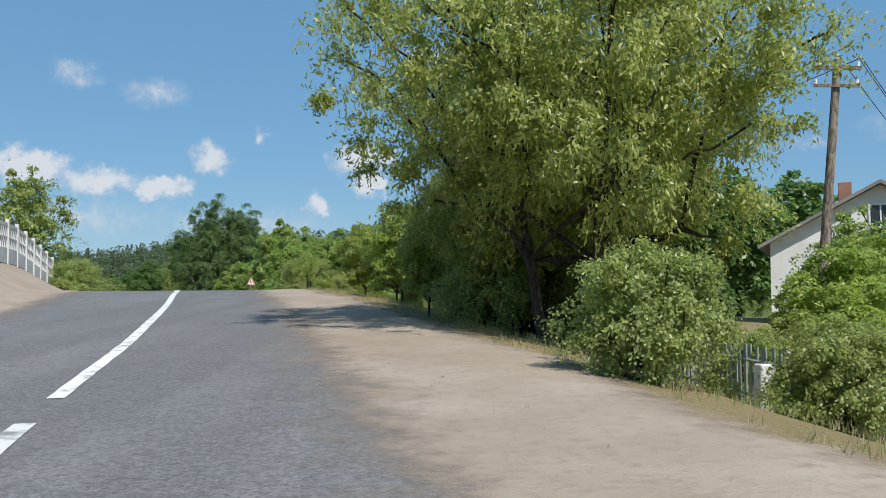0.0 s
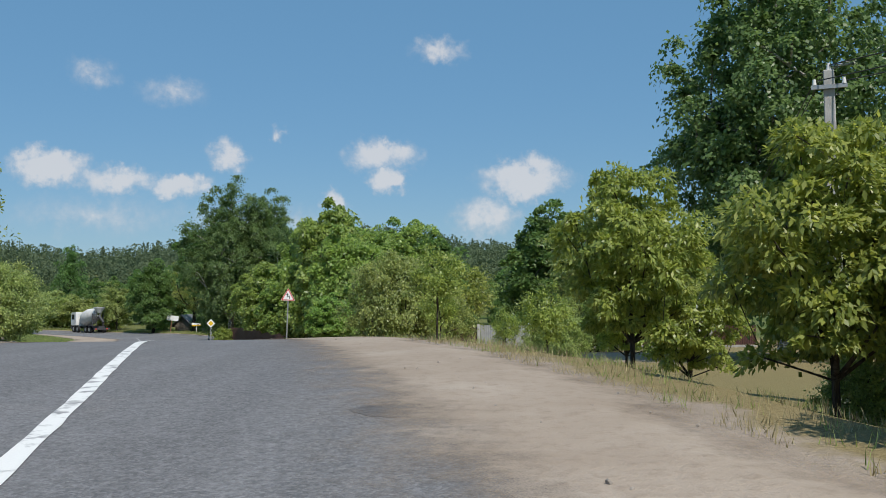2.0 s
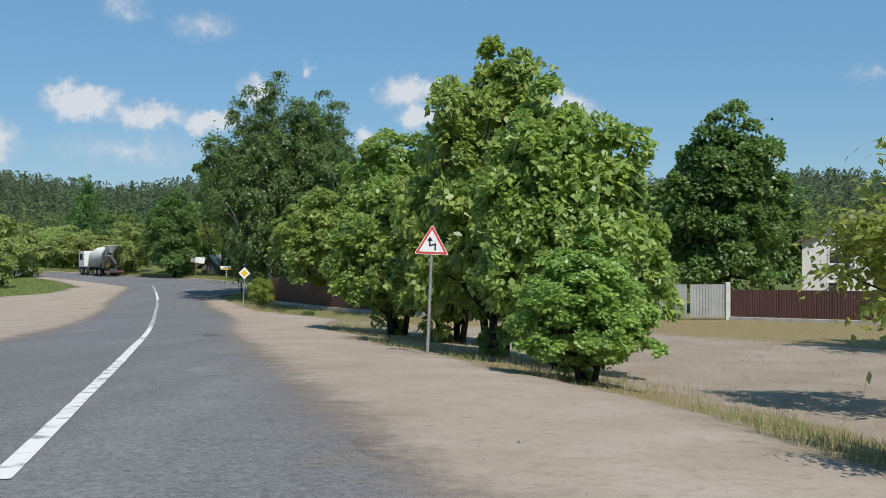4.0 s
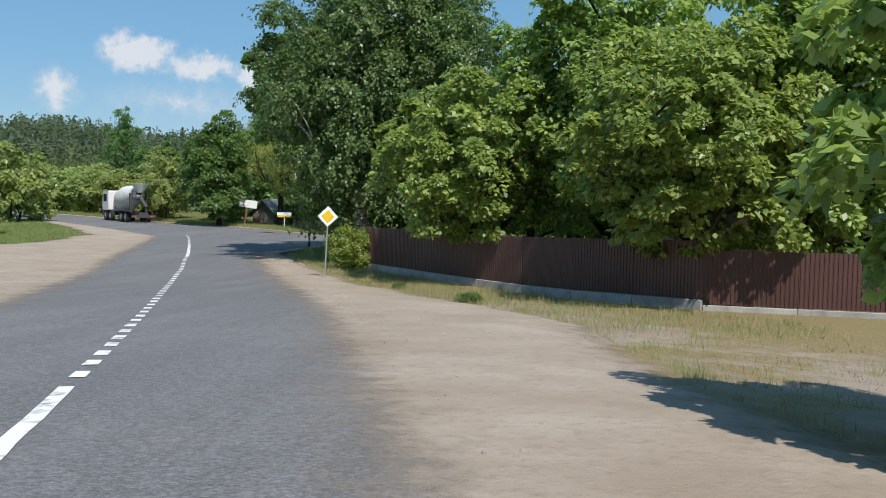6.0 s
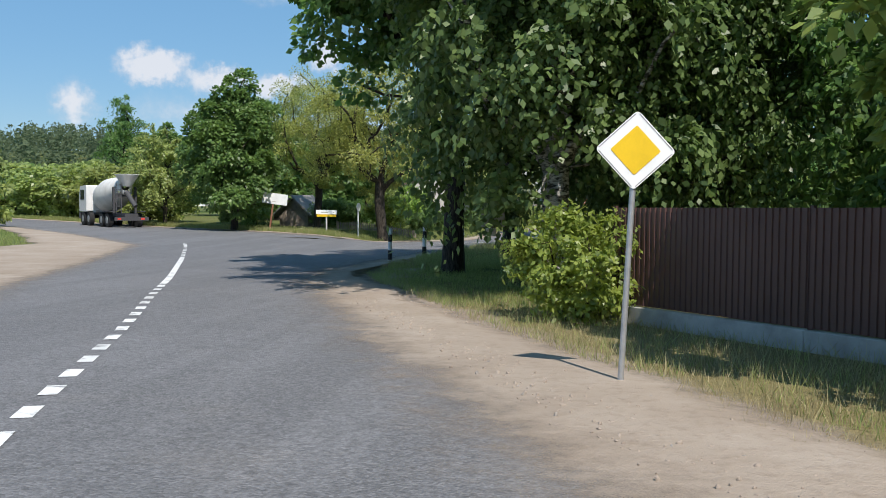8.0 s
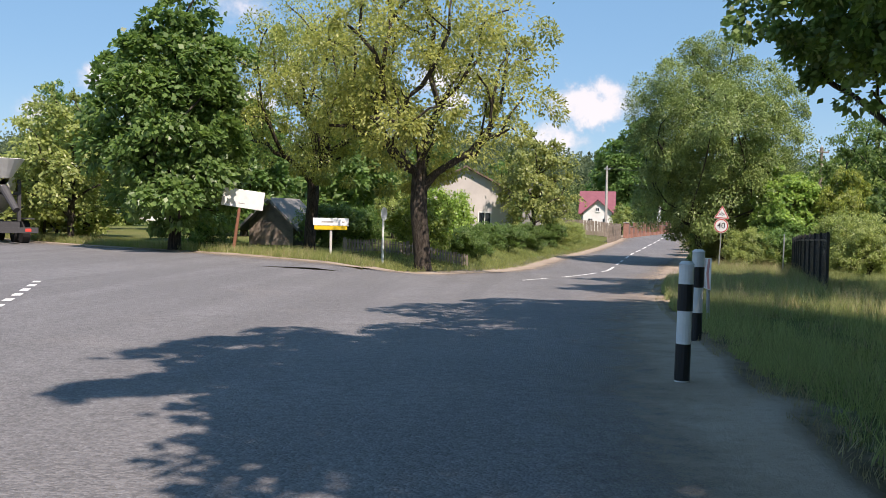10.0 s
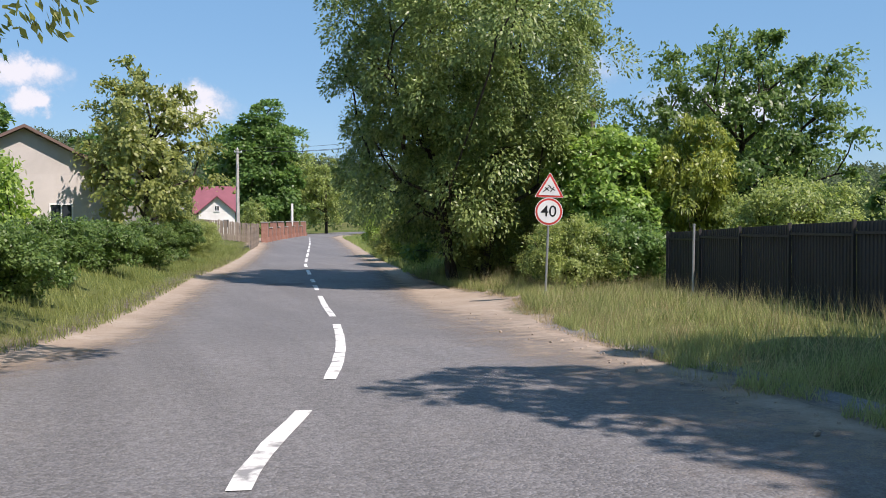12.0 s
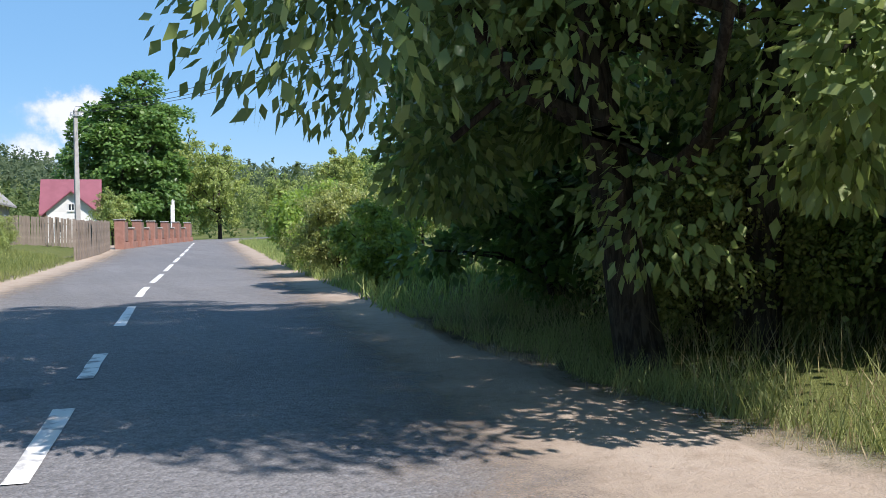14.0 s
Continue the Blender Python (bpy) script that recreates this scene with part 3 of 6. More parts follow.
def verge(name, y0, y1, inner, width, side, seed, label):
    """A sandy verge with ragged edges, lying a little over the asphalt's edge."""
    verts, faces, thins = [], [], []
    ys = np.arange(y0, y1, 0.4)
    for y in ys:
        edge = float(inner(y)) + side * (0.3 + ragged(y, seed, 0.22))
        far = float(inner(y)) + side * (float(curve_at(width, y)) + ragged(y, seed + 7, 1.0))
        if (far - edge) * side < 0.55:
            far = edge + 0.55 * side
        for x, l, th in ((edge - side * 1.9, 0.034, 1.0), (edge - side * 1.0, 0.0375, 0.72), (edge - side * 0.25, 0.044, 0.22),
                         (edge * 0.7 + far * 0.3, 0.06, 0.0), (edge * 0.35 + far * 0.65, 0.075, 0.0), (far - side * 0.2, 0.055, 0.3), (far + side * 0.6, 0.006, 1.0)):
            verts.append((x, y, gz(x, y) + l))
            thins.append(th + (0.32 * dusty_edge(y) * (th < 0.3) if side > 0 else 0.0))
    n = 7
    for r in range(len(ys) - 1):
        for k in range(n - 1):
            i = r * n + k
            q = (i, i + 1, i + n + 1, i + n)
            faces.append(q if side > 0 else q[::-1])
    me = bpy.data.meshes.new(name)
    me.from_pydata(verts, [], faces)
    me.polygons.foreach_set("use_smooth", np.ones(len(faces), bool))
    me.attributes.new("thin", "FLOAT", "POINT").data.foreach_set("value", np.array(thins, np.float32))
    return tagged(mesh_ob(name, me, M_SAND), label, "verge", kind="structure")


verge("verge", -58, 262, lambda y: curve_at(RIGHT_X, y), RIGHT_SAND, 1, 3.3, "pale dusty sand verge beside the asphalt")
verge("verge", -58, 175, lambda y: curve_at(LEFT_X, y), LEFT_SAND, -1, 5.1, "wide pale sand verge where a track joins")
verge("verge", 151, 262, lambda y: curve_at(VILLAGE_LEFT_X, y) - 0.25, LEFT_VILLAGE_SAND, -1, 8.9, "narrow sandy edge of the village road")
verge("verge", 150.6, 230, lambda y: curve_at(MAIN_FAR_X, y), [(150, 0.9), (160, 1.0), (230, 0.7)], 1, 11.0, "dusty sand strip along the bend")

# ---- road markings ----
CENTRE = [(-20, 3.1), (6.9, -3.2), (9.0, -3.68), (13.3, -4.56), (15.3, -5.0), (19.3, -5.95), (25.2, -7.38), (30.1, -8.64), (35.4, -9.98), (42.9, -12.16), (50.3, -14.3), (57, -16.4), (64.5, -18.8),
          (73.5, -21.8), (77.6, -23.2), (91.8, -28.2), (98.0, -30.4), (105, -32.9), (111.2, -35.0), (116.3, -36.9), (119.6, -38.0), (130, -41.9), (138, -45.0), (142, -46.7), (148, -49.8), (156, -56), (166, -67.5), (178, -82)]
VILLAGE_CENTRE = [(152.4, -36.4), (153.1, -36.08), (154.2, -35.62), (155.5, -35.07), (157.3, -34.5), (158.6, -34.12), (160.8, -33.54), (165.3, -32.6), (168.2, -32.05), (171.8, -31.45), (177.4, -30.5), (194.2, -27.65), (227, -20.9), (250, -16.4), (270, -10.5)]


def smooth_curve(pairs, v):
    return sum(float(curve_at(pairs, v + d)) for d in (-2.0, -1.0, 0.0, 1.0, 2.0)) / 5


def marking(name, pairs, y0, y1, width, label, group, rough=0.02):
    verts, faces = [], []
    n = max(2, int((y1 - y0) / 0.4) + 1)
    for k in range(n):
        y = y0 + (y1 - y0) * k / (n - 1)
        x = smooth_curve(pairs, y)
        dx = (smooth_curve(pairs, y + 0.3) - smooth_curve(pairs, y - 0.3)) / 0.6
        t = Vector((dx, 1)).normalized()
        nx, ny = t.y, -t.x
        for s in (-1, 1):
            h = s * (width / 2 + rough * noise.noise((y * 5, s * 3.1, 2)))
            px_, py_ = x + nx * h, y + ny * h
            verts.append((px_, py_, gz(px_, py_) + 0.037))
    for k in range(n - 1):
        i = 2 * k
        faces.append((i, i + 1, i + 3, i + 2))
    me = bpy.data.meshes.new(name)
    me.from_pydata(verts, [], faces)
    return tagged(mesh_ob(name, me, M_PAINT), label, "road marking", group, "structure")


marking("centre_line", CENTRE, -18, 7.55, 0.17, "worn white centre line on the asphalt", "")
marking("centre_line", CENTRE, 8.85, 49.7, 0.17, "worn white solid centre line on the asphalt", "")
marking("centre_line", CENTRE, 54.4, 72.6, 0.16, "worn white solid centre line on the asphalt", "")

marking("centre_line", CENTRE, 73.2, 82.0, 0.15, "worn white centre line on the asphalt", "")
y = 50.2
while y < 53.9:
    marking("centre_dash", CENTRE, y, y + 0.5, 0.17, "short white dash of the centre line", "short dashes of the centre line")
    y += 1.0
y = 82.6
while y < 118.2:
    marking("centre_dash", CENTRE, y, y + 0.47, 0.17, "short white dash of the centre line", "short dashes of the centre line")
    y += 0.955
marking("centre_line", CENTRE, 118.6, 131.0, 0.17, "white solid centre line in the bend", "")
y = 131.5
while y < 141:
    marking("centre_dash", CENTRE, y, y + 0.5, 0.15, "short white dash of the centre line", "short dashes of the centre line")
    y += 1.0
for a, b in ((153.0, 155.6), (157.5, 165.3), (167.6, 175.0), (177.3, 179.5), (181.0, 182.8), (185.9, 189.4), (191.9, 195.2), (197.0, 201.6), (203.2, 208.0), (209.8, 214.6), (216.2, 221.0), (222.6, 227.4), (230, 234), (238, 242), (246, 250)):
    marking("centre_dash", VILLAGE_CENTRE, a, b, 0.15, "white dash of the village road's centre line", "dashes of the village road")


# ---- trees ----


def leaves(centres, axis, face, length, width, seed, jitter=0.35, corners=4):
    """Corner points of leaves at the given places: tips along axis, upper sides towards face."""
    r = np.random.default_rng(seed)
    n = len(centres)
    a = axis + r.normal(0, jitter, (n, 3))
    a /= np.linalg.norm(a, axis=1, keepdims=True) + 1e-9
    b = np.cross(a, face + r.normal(0, 0.42, (n, 3)))
    b /= np.linalg.norm(b, axis=1, keepdims=True) + 1e-9
    L = (length * r.uniform(0.6, 1.3, (n, 1)))
    W = (width * r.uniform(0.7, 1.25, (n, 1)))
    c = centres - a * L * 0.5
    if corners == 3:
        return np.stack([c - b * W * 0.5, c + b * W * 0.5, c + a * L], 1)
    return np.stack([c, c + a * L * 0.42 + b * W * 0.5, c + a * L, c + a * L * 0.42 - b * W * 0.5], 1)


def branch_mesh(base, top, targets, r0, seed, rings=6):
    """A trunk from base to top whose limbs fork out to the targets; one skin, thinning with what it carries."""
    r = np.random.default_rng(seed)
    pos, par, run = [np.array(base, float)], [-1], [0.0]
    rise = float(top[2] - base[2])
    n = 7
    for k in range(1, n + 1):
        f = k / n
        p = np.array(base) * (1 - f) + np.array(top) * f
        p[:2] += 0.05 * rise * f * np.array([noise.noise((f * 2.6, seed, 0.0)), noise.noise((f * 2.6, seed, 7.0))])
        pos.append(p)
        par.append(len(pos) - 2)
        run.append(run[-1] + rise / n)
    trunk_n = len(pos)
    spine = np.array(pos)
    near = np.min(np.linalg.norm(targets[:, None] - spine[None], axis=2), axis=1)
    ends = []
    for i in np.argsort(near):
        t = targets[i]
        P = np.array(pos)
        d = t - P
        dist = np.linalg.norm(d, axis=1)
        flatness = np.maximum(0, P[:, 2] - t[2] + 0.45 * dist)
        cost = dist + 0.30 * np.array(run) + 1.3 * flatness
        cost[:2] += 4.0
        j = int(np.argmin(cost))
        steps = int(np.clip(dist[j] / 0.7, 1, 5))
        bow = np.array([0, 0, 0.12 * dist[j]]) + r.normal(0, 0.06, 3) * dist[j]
        last, origin = j, P[j]
        for k in range(1, steps + 1):
            f = k / steps
            p = origin * (1 - f) + t * f + bow * 4 * f * (1 - f) * 0.6 + r.normal(0, 0.03, 3) * dist[j] * (k < steps)
            pos.append(p)
            par.append(last)
            run.append(run[last] + dist[j] / steps)
            last = len(pos) - 1
        ends.append(last)
    m = len(pos)
    load = np.zeros(m)
    load[ends] = 1.0
    load[trunk_n - 1] += 1.0
    for i in range(m - 1, 0, -1):
        load[par[i]] += load[i]
    rad = np.maximum(r0 * (load / load[0]) ** 0.5, 0.006)
    rad[0] *= 1.3
    pos = np.array(pos)
    verts = np.zeros((m, rings, 3))
    ang = np.arange(rings) * 2 * math.pi / rings
    for i in range(m):
        d = pos[i] - pos[par[i]] if i else pos[1] - pos[0]
        d = d / (np.linalg.norm(d) + 1e-9)
        u = np.cross(d, (0.31, 0.9, 0.27) if abs(d[1]) < 0.8 else (0.9, 0.1, 0.3))
        u /= np.linalg.norm(u)
        v = np.cross(d, u)
        verts[i] = pos[i] + rad[i] * (np.cos(ang)[:, None] * u + np.sin(ang)[:, None] * v)
    faces = []
    for i in range(1, m):
        a, b = par[i] * rings, i * rings
        for k in range(rings):
            q = (k + 1) % rings
            faces.append((a + k, a + q, b + q, b + k))
    return verts.reshape(-1, 3), faces


def tree_proto(name, h, w, low, seed, leaf=(0.16, 0.09), count=22000, clumps=70, clump_r=0.6, droop=0.3, shape="round", style="dome",
               bark=None, leaf_mat=None, stems=1, trunk_r=0.16, limbs=40, label="", category="tree", fill=0.15, corners=4, lean=0.0, layer=0.6, fork=0.6):
    """One tree: a tapered trunk that forks into limbs, and a crown of many leaves in uneven clumps."""
    r = np.random.default_rng(seed)
    cz, rz = (low + h) / 2, (h - low) / 2
    ctr = np.zeros((0, 3))
    while len(ctr) < clumps:
        best, far = None, -1.0
        for attempt in range(3):
            d = r.normal(0, 1, 3)
            d /= np.linalg.norm(d)
            lump = 0.84 + 0.34 * noise.noise(Vector(d) * 1.7 + Vector((seed * 3.7, 0, 0))) + 0.2 * noise.noise(Vector(d) * 4.3 + Vector((0, seed, 0)))
            rad = (r.uniform(0.08, 1.0) ** 0.42) * lump
            u = d[2] * rad
            k = np.clip((1 - u) / 2, 0, 1)
            if shape == "cone":
                sx = 0.25 + 0.95 * k ** 0.8
            elif shape == "egg":
                sx = 0.55 + 0.62 * k if u > -0.5 else 1.0
            elif shape == "vase":
                sx = 0.40 + 0.66 * (1 - k) ** 0.6
            else:
                sx = 1.0
            p = np.array([d[0] * rad * w / 2 * sx + lean * (u + 1), d[1] * rad * w / 2 * sx, cz + u * rz])
            gap = 9.0 if len(ctr) == 0 else float(np.min(np.linalg.norm(ctr - p, axis=1)))
            if gap > far:
                best, far = p, gap
        ctr = np.vstack([ctr, best])
    per = np.maximum(10, (count * (1 - fill) / clumps * r.uniform(0.45, 1.55, clumps)).astype(int))
    idx = np.repeat(np.arange(clumps), per)
    rad = (clump_r * r.uniform(0.55, 1.4, clumps))[idx][:, None]
    n = len(idx)
    out = ctr - np.array([0, 0, cz - 0.2 * rz])
    out /= np.linalg.norm(out, axis=1, keepdims=True) + 1e-6
    tilt = out[idx]
    off = r.normal(0, 1, (n, 3))
    off /= np.linalg.norm(off, axis=1, keepdims=True)
    if style == "strand":
        # twigs that arch out of the clump and hang
        per_twig = 14
        twig = np.arange(n) // per_twig
        heads = r.normal(0, 1, (twig[-1] + 1, 3))
        heads /= np.linalg.norm(heads, axis=1, keepdims=True)
        heads = (heads * np.array([1, 1, 0.6]))[twig] + tilt * 0.5
        reach = r.uniform(0.6, 1.3, (twig[-1] + 1, 1))[twig]
        t = r.uniform(0.05, 1.0, (n, 1))
        pts = ctr[idx] + heads * rad * reach * (1 - (1 - t) ** 2)
        pts[:, 2] -= (droop * rad * reach * 2.2 * t ** 2)[:, 0]
        pts += r.normal(0, 0.07, (n, 3))
        axis = heads * (1 - t) + np.array([0, 0, -1.0]) * (t * 1.6 * droop + 0.15)
        face = tilt * 0.7 + np.array([0, 0, 0.55]) + heads * 0.4
    else:
        # rounded tufts of leaves, open on the inner side
        crest = tilt * 0.75 + np.array([0, 0, 0.5]) + r.normal(0, 0.4, (clumps, 3))[idx]
        crest /= np.linalg.norm(crest, axis=1, keepdims=True)
        back = np.sum(off * crest, axis=1, keepdims=True)
        off = off - np.where(back < -0.2, 2 * back, 0.0) * crest
        shell = r.uniform(0.2, 1.0, (n, 1)) ** 0.45
        pts = ctr[idx] + off * rad * shell * np.array([1.1, 1.1, layer])
        pts[:, 2:3] -= droop * rad * (np.linalg.norm(off[:, :2], axis=1, keepdims=True) * shell) ** 2
        axis = off + np.array([0, 0, -1.0]) * (0.25 + droop)
        face = off * 0.7 + crest * 0.5 + np.array([0, 0, 0.45])
    nf = int(count * fill)
    j, k = r.integers(0, clumps, nf), r.integers(0, clumps, nf)
    u = r.uniform(0, 1, (nf, 1))
    mid = ctr[j] * u + ctr[k] * (1 - u) + r.normal(0, clump_r * 0.5, (nf, 3))
    pts = np.concatenate([pts, mid])
    axis = np.concatenate([axis, r.normal(0, 1, (nf, 3)) + np.array([0, 0, -0.4])])
    face = np.concatenate([face, r.normal(0, 0.6, (nf, 3)) + np.array([0, 0, 0.7])])
    pts[:, 2] = np.maximum(pts[:, 2], 0.08)
    crown = quads_mesh("crown", leaves(pts, axis, face, leaf[0], leaf[1], seed + 5, 0.45, corners))
    allv, allf = [], []
    mine = r.permutation(clumps)[:max(limbs, 4)]
    for s in range(stems):
        ang = 2 * math.pi * s / max(stems, 1) + r.uniform(0, 1)
        sp = 0.0 if stems == 1 else 0.05 * w
        base = np.array([math.cos(ang) * sp, math.sin(ang) * sp, -0.25])
        tip = np.array([math.cos(ang) * sp * 3.2 + lean, math.sin(ang) * sp * 3.2, low + (h - low) * fork * (1.0 if stems == 1 else r.uniform(0.75, 1.0))])
        v, f = branch_mesh(base, tip, ctr[mine[s::stems]], trunk_r * (1.0 if stems == 1 else 0.75), seed + s, 7 if trunk_r > 0.1 else 5)
        allf.extend(tuple(i + len(allv) for i in q) for q in f)
        allv.extend(map(tuple, v))
    ob = thing(name, Matrix.Identity(4), label, category)
    me = bpy.data.meshes.new("trunk")
    me.from_pydata(allv, [], allf)
    me.polygons.foreach_set("use_smooth", np.ones(len(allf), bool))
    me.update()
    mesh_ob("trunk", me, bark or M_BARK, ob)
    mesh_ob("crown", crown, leaf_mat or M_DARKLEAF, ob)
    return ob


PLANTED = {}


def plant(key, x, y, size=1.0, turn=0.0, label="", wide=None, sink=0.0, group="", name=""):
    """Put a tree of that kind on the ground; the first one is the prototype itself."""
    proto, used = PLANTED[key]
    wide = size if wide is None else wide
    m = Matrix.Translation((x, y, gz(x, y) - 0.05 - sink)) @ Matrix.Rotation(radians(turn), 4, "Z") @ Matrix.Diagonal((wide, wide, size, 1))
    if not used:
        PLANTED[key][1] = True
        proto.matrix_world = m
        ob = proto
    else:
        ob = copy_thing(proto, Matrix.Identity(4))
        ob.matrix_basis = m
    if label:
        ob["label"] = label
    if group:
        ob["group"] = group
    return ob


def kind(key, **kw):
    PLANTED[key] = [tree_proto(**kw), False]


kind("willow", name="willow_tree", h=12.6, w=15.5, low=1.0, seed=3, leaf=(0.16, 0.06), count=185000, clumps=520, clump_r=0.66, droop=0.14, shape="round", style="strand",
     leaf_mat=M_WILLOW, stems=3, trunk_r=0.21, limbs=84, label="large yellow-green willow tree on the grassy roadside", fill=0.18, fork=0.6)
kind("round_willow", name="willow_tree", h=13.6, w=13.6, low=0.9, seed=15, leaf=(0.16, 0.088), count=165000, clumps=230, clump_r=1.0, droop=0.30, shape="round",
     leaf_mat=M_WILLOWDARK, stems=2, trunk_r=0.3, limbs=70, label="large round willow overhanging the village road", fill=0.07, layer=0.95, fork=0.65)
kind("birch", name="birch_tree", h=15.5, w=8.6, low=1.0, seed=8, leaf=(0.16, 0.115), count=100000, clumps=320, clump_r=0.60, droop=0.6, shape="round", style="strand",
     leaf_mat=M_BIRCHLEAF, bark=M_BIRCH, trunk_r=0.24, limbs=60, label="tall drooping birch tree", fill=0.15)
kind("maple", name="maple_tree", h=6.7, w=6.2, low=0.25, seed=21, leaf=(0.21, 0.16), count=36000, clumps=230, clump_r=0.44, droop=0.22, shape="egg",
     leaf_mat=M_MAPLE, stems=3, trunk_r=0.15, limbs=60, label="bushy green maple tree on the dry verge", fill=0.1, layer=0.8)
kind("tall_maple", name="maple_tree", h=12, w=9.0, low=1.4, seed=33, leaf=(0.22, 0.17), count=66000, clumps=340, clump_r=0.62, droop=0.3, shape="round",
     leaf_mat=M_MAPLE, trunk_r=0.30, limbs=70, label="tall dense maple tree behind a fence", fill=0.12, layer=0.78)
kind("fence_maple", name="maple_tree", h=8.2, w=8.0, low=1.4, seed=131, leaf=(0.21, 0.16), count=38000, clumps=190, clump_r=0.52, droop=0.3, shape="round",
     leaf_mat=M_MAPLE, trunk_r=0.20, limbs=60, label="spreading green maple overhanging the brown fence", fill=0.06, layer=0.7, fork=0.3)
kind("high_maple", name="maple_tree", h=13, w=9.4, low=5.2, seed=37, leaf=(0.24, 0.2), count=36000, clumps=150, clump_r=0.75, droop=0.25, shape="round",
     leaf_mat=M_DARKLEAF, trunk_r=0.28, limbs=45, label="tall tree with a high crown at the road fork", fill=0.15, layer=0.75)
kind("young", name="young_ash_tree", h=4.1, w=3.4, low=0.5, seed=45, leaf=(0.15, 0.066), count=21000, clumps=120, clump_r=0.34, droop=0.35, shape="round",
     leaf_mat=M_LIGHTLEAF, trunk_r=0.06, limbs=50, label="young yellow-green tree on the roadside", fill=0.06, layer=0.6)
kind("shrub", name="shrub", h=3.2, w=3.8, low=0.1, seed=51, leaf=(0.10, 0.062), count=32000, clumps=120, clump_r=0.36, droop=0.3, shape="round", style="strand",
     leaf_mat=M_OLIVE, stems=4, trunk_r=0.08, limbs=50, label="pale green roadside shrub", category="shrub", fill=0.15)
kind("lime_shrub", name="shrub", h=2.2, w=2.6, low=0.1, seed=57, leaf=(0.13, 0.08), count=9000, clumps=55, clump_r=0.32, droop=0.3, shape="round", style="strand",
     leaf_mat=M_LIME, stems=3, trunk_r=0.04, limbs=24, label="bright lime-green shrub", category="shrub", fill=0.15)
kind("dark_tree", name="broadleaf_tree", h=10, w=7.0, low=0.3, seed=63, leaf=(0.24, 0.17), count=36000, clumps=170, clump_r=0.64, droop=0.25, shape="egg",
     leaf_mat=M_DARKLEAF, trunk_r=0.22, limbs=40, label="dark green broadleaf tree", fill=0.15, layer=0.85)
kind("open_tree", name="old_willow_tree", h=12.5, w=12.0, low=2.6, seed=73, leaf=(0.17, 0.085), count=44000, clumps=120, clump_r=0.90, droop=0.35, shape="round",
     leaf_mat=M_WILLOW, trunk_r=0.36, limbs=80, label="old leaning willow with dark open limbs", fill=0.05, lean=0.35, layer=0.9, fork=0.12)
kind("airy_tree", name="ash_tree", h=9.2, w=9.0, low=0.9, seed=142, leaf=(0.19, 0.105), count=30000, clumps=120, clump_r=0.66, droop=0.3, shape="round", style="strand",
     leaf_mat=M_DARKLEAF, trunk_r=0.2, limbs=70, label="airy dark green ash tree behind a fence", fill=0.05, fork=0.3)
kind("apple", name="apple_tree", h=8.0, w=6.4, low=1.0, seed=84, leaf=(0.20, 0.12), count=17000, clumps=85, clump_r=0.58, droop=0.35, shape="egg", style="strand",
     leaf_mat=M_OLIVE, trunk_r=0.15, limbs=36, label="pale green fruit tree in a garden", fill=0.12)
kind("hedge", name="lilac_bush", h=2.7, w=4.0, low=0.05, seed=91, leaf=(0.14, 0.09), count=16000, clumps=90, clump_r=0.40, droop=0.2, shape="round",
     leaf_mat=M_DARKLEAF, stems=4, trunk_r=0.05, limbs=24, label="dense dark green garden bush", category="bush", fill=0.15, layer=0.85)
kind("conifer", name="spruce_tree", h=13, w=7.0, low=0.6, seed=97, leaf=(0.26, 0.10), count=22000, clumps=120, clump_r=0.6, droop=0.5, shape="cone", style="strand",
     leaf_mat=M_DARKLEAF, trunk_r=0.2, limbs=40, label="dark conifer standing on the slope", fill=0.15)
kind("sapling", name="sapling", h=2.4, w=1.1, low=0.7, seed=104, leaf=(0.08, 0.042), count=4200, clumps=26, clump_r=0.2, droop=0.3, shape="round", style="strand",
     leaf_mat=M_LIGHTLEAF, trunk_r=0.025, limbs=14, label="thin young sapling on bare ground", fill=0.1)

kind("back_tree", name="broadleaf_tree", h=10, w=7.2, low=0.3, seed=163, leaf=(0.40, 0.28), count=9500, clumps=90, clump_r=0.75, droop=0.3, shape="egg",
     leaf_mat=M_DARKLEAF, trunk_r=0.22, limbs=16, label="green broadleaf tree in a garden", fill=0.2, layer=0.85)
kind("back_bush", name="bush", h=3.2, w=3.8, low=0.05, seed=171, leaf=(0.20, 0.13), count=6500, clumps=60, clump_r=0.42, droop=0.25, shape="round",
     leaf_mat=M_OLIVE, stems=3, trunk_r=0.06, limbs=14, label="wide green bush with olive leaves", category="bush", fill=0.2)

# roadside, first stretch
plant("willow", 2.35, 17.0, 0.84, 0, "very large yellow-green willow on the grassy bank", 0.62)
plant("willow", 1.7, 19.4, 0.42, 60, "low willow growing beside the large one", 0.32)
plant("willow", 2.9, 22.4, 0.66, 130, "smaller willow behind the large one", 0.46)
plant("young", -1.3, 30.2, 0.84, 0, "young yellow-green ash tree on the grassy bank", 0.76)
plant("shrub", -0.1, 32.0, 0.45, 150, "low green shrub at the foot of young trees")
plant("shrub", -0.9, 35.6, 0.4, 40, "low green shrub at the foot of young trees")
plant("young", 0.2, 33.5, 1.1, 70, "young yellow-green ash tree beside a fence", 0.9)
plant("young", -3.2, 38.8, 0.82, 140, "young ash tree with a thin dark trunk", 0.68)
plant("young", -1.7, 34.8, 0.88, 20, "young yellow-green ash tree on the grassy bank", 0.76)
plant("young", -1.2, 43.5, 0.8, 210, "young ash tree on the dry bank", 0.7)
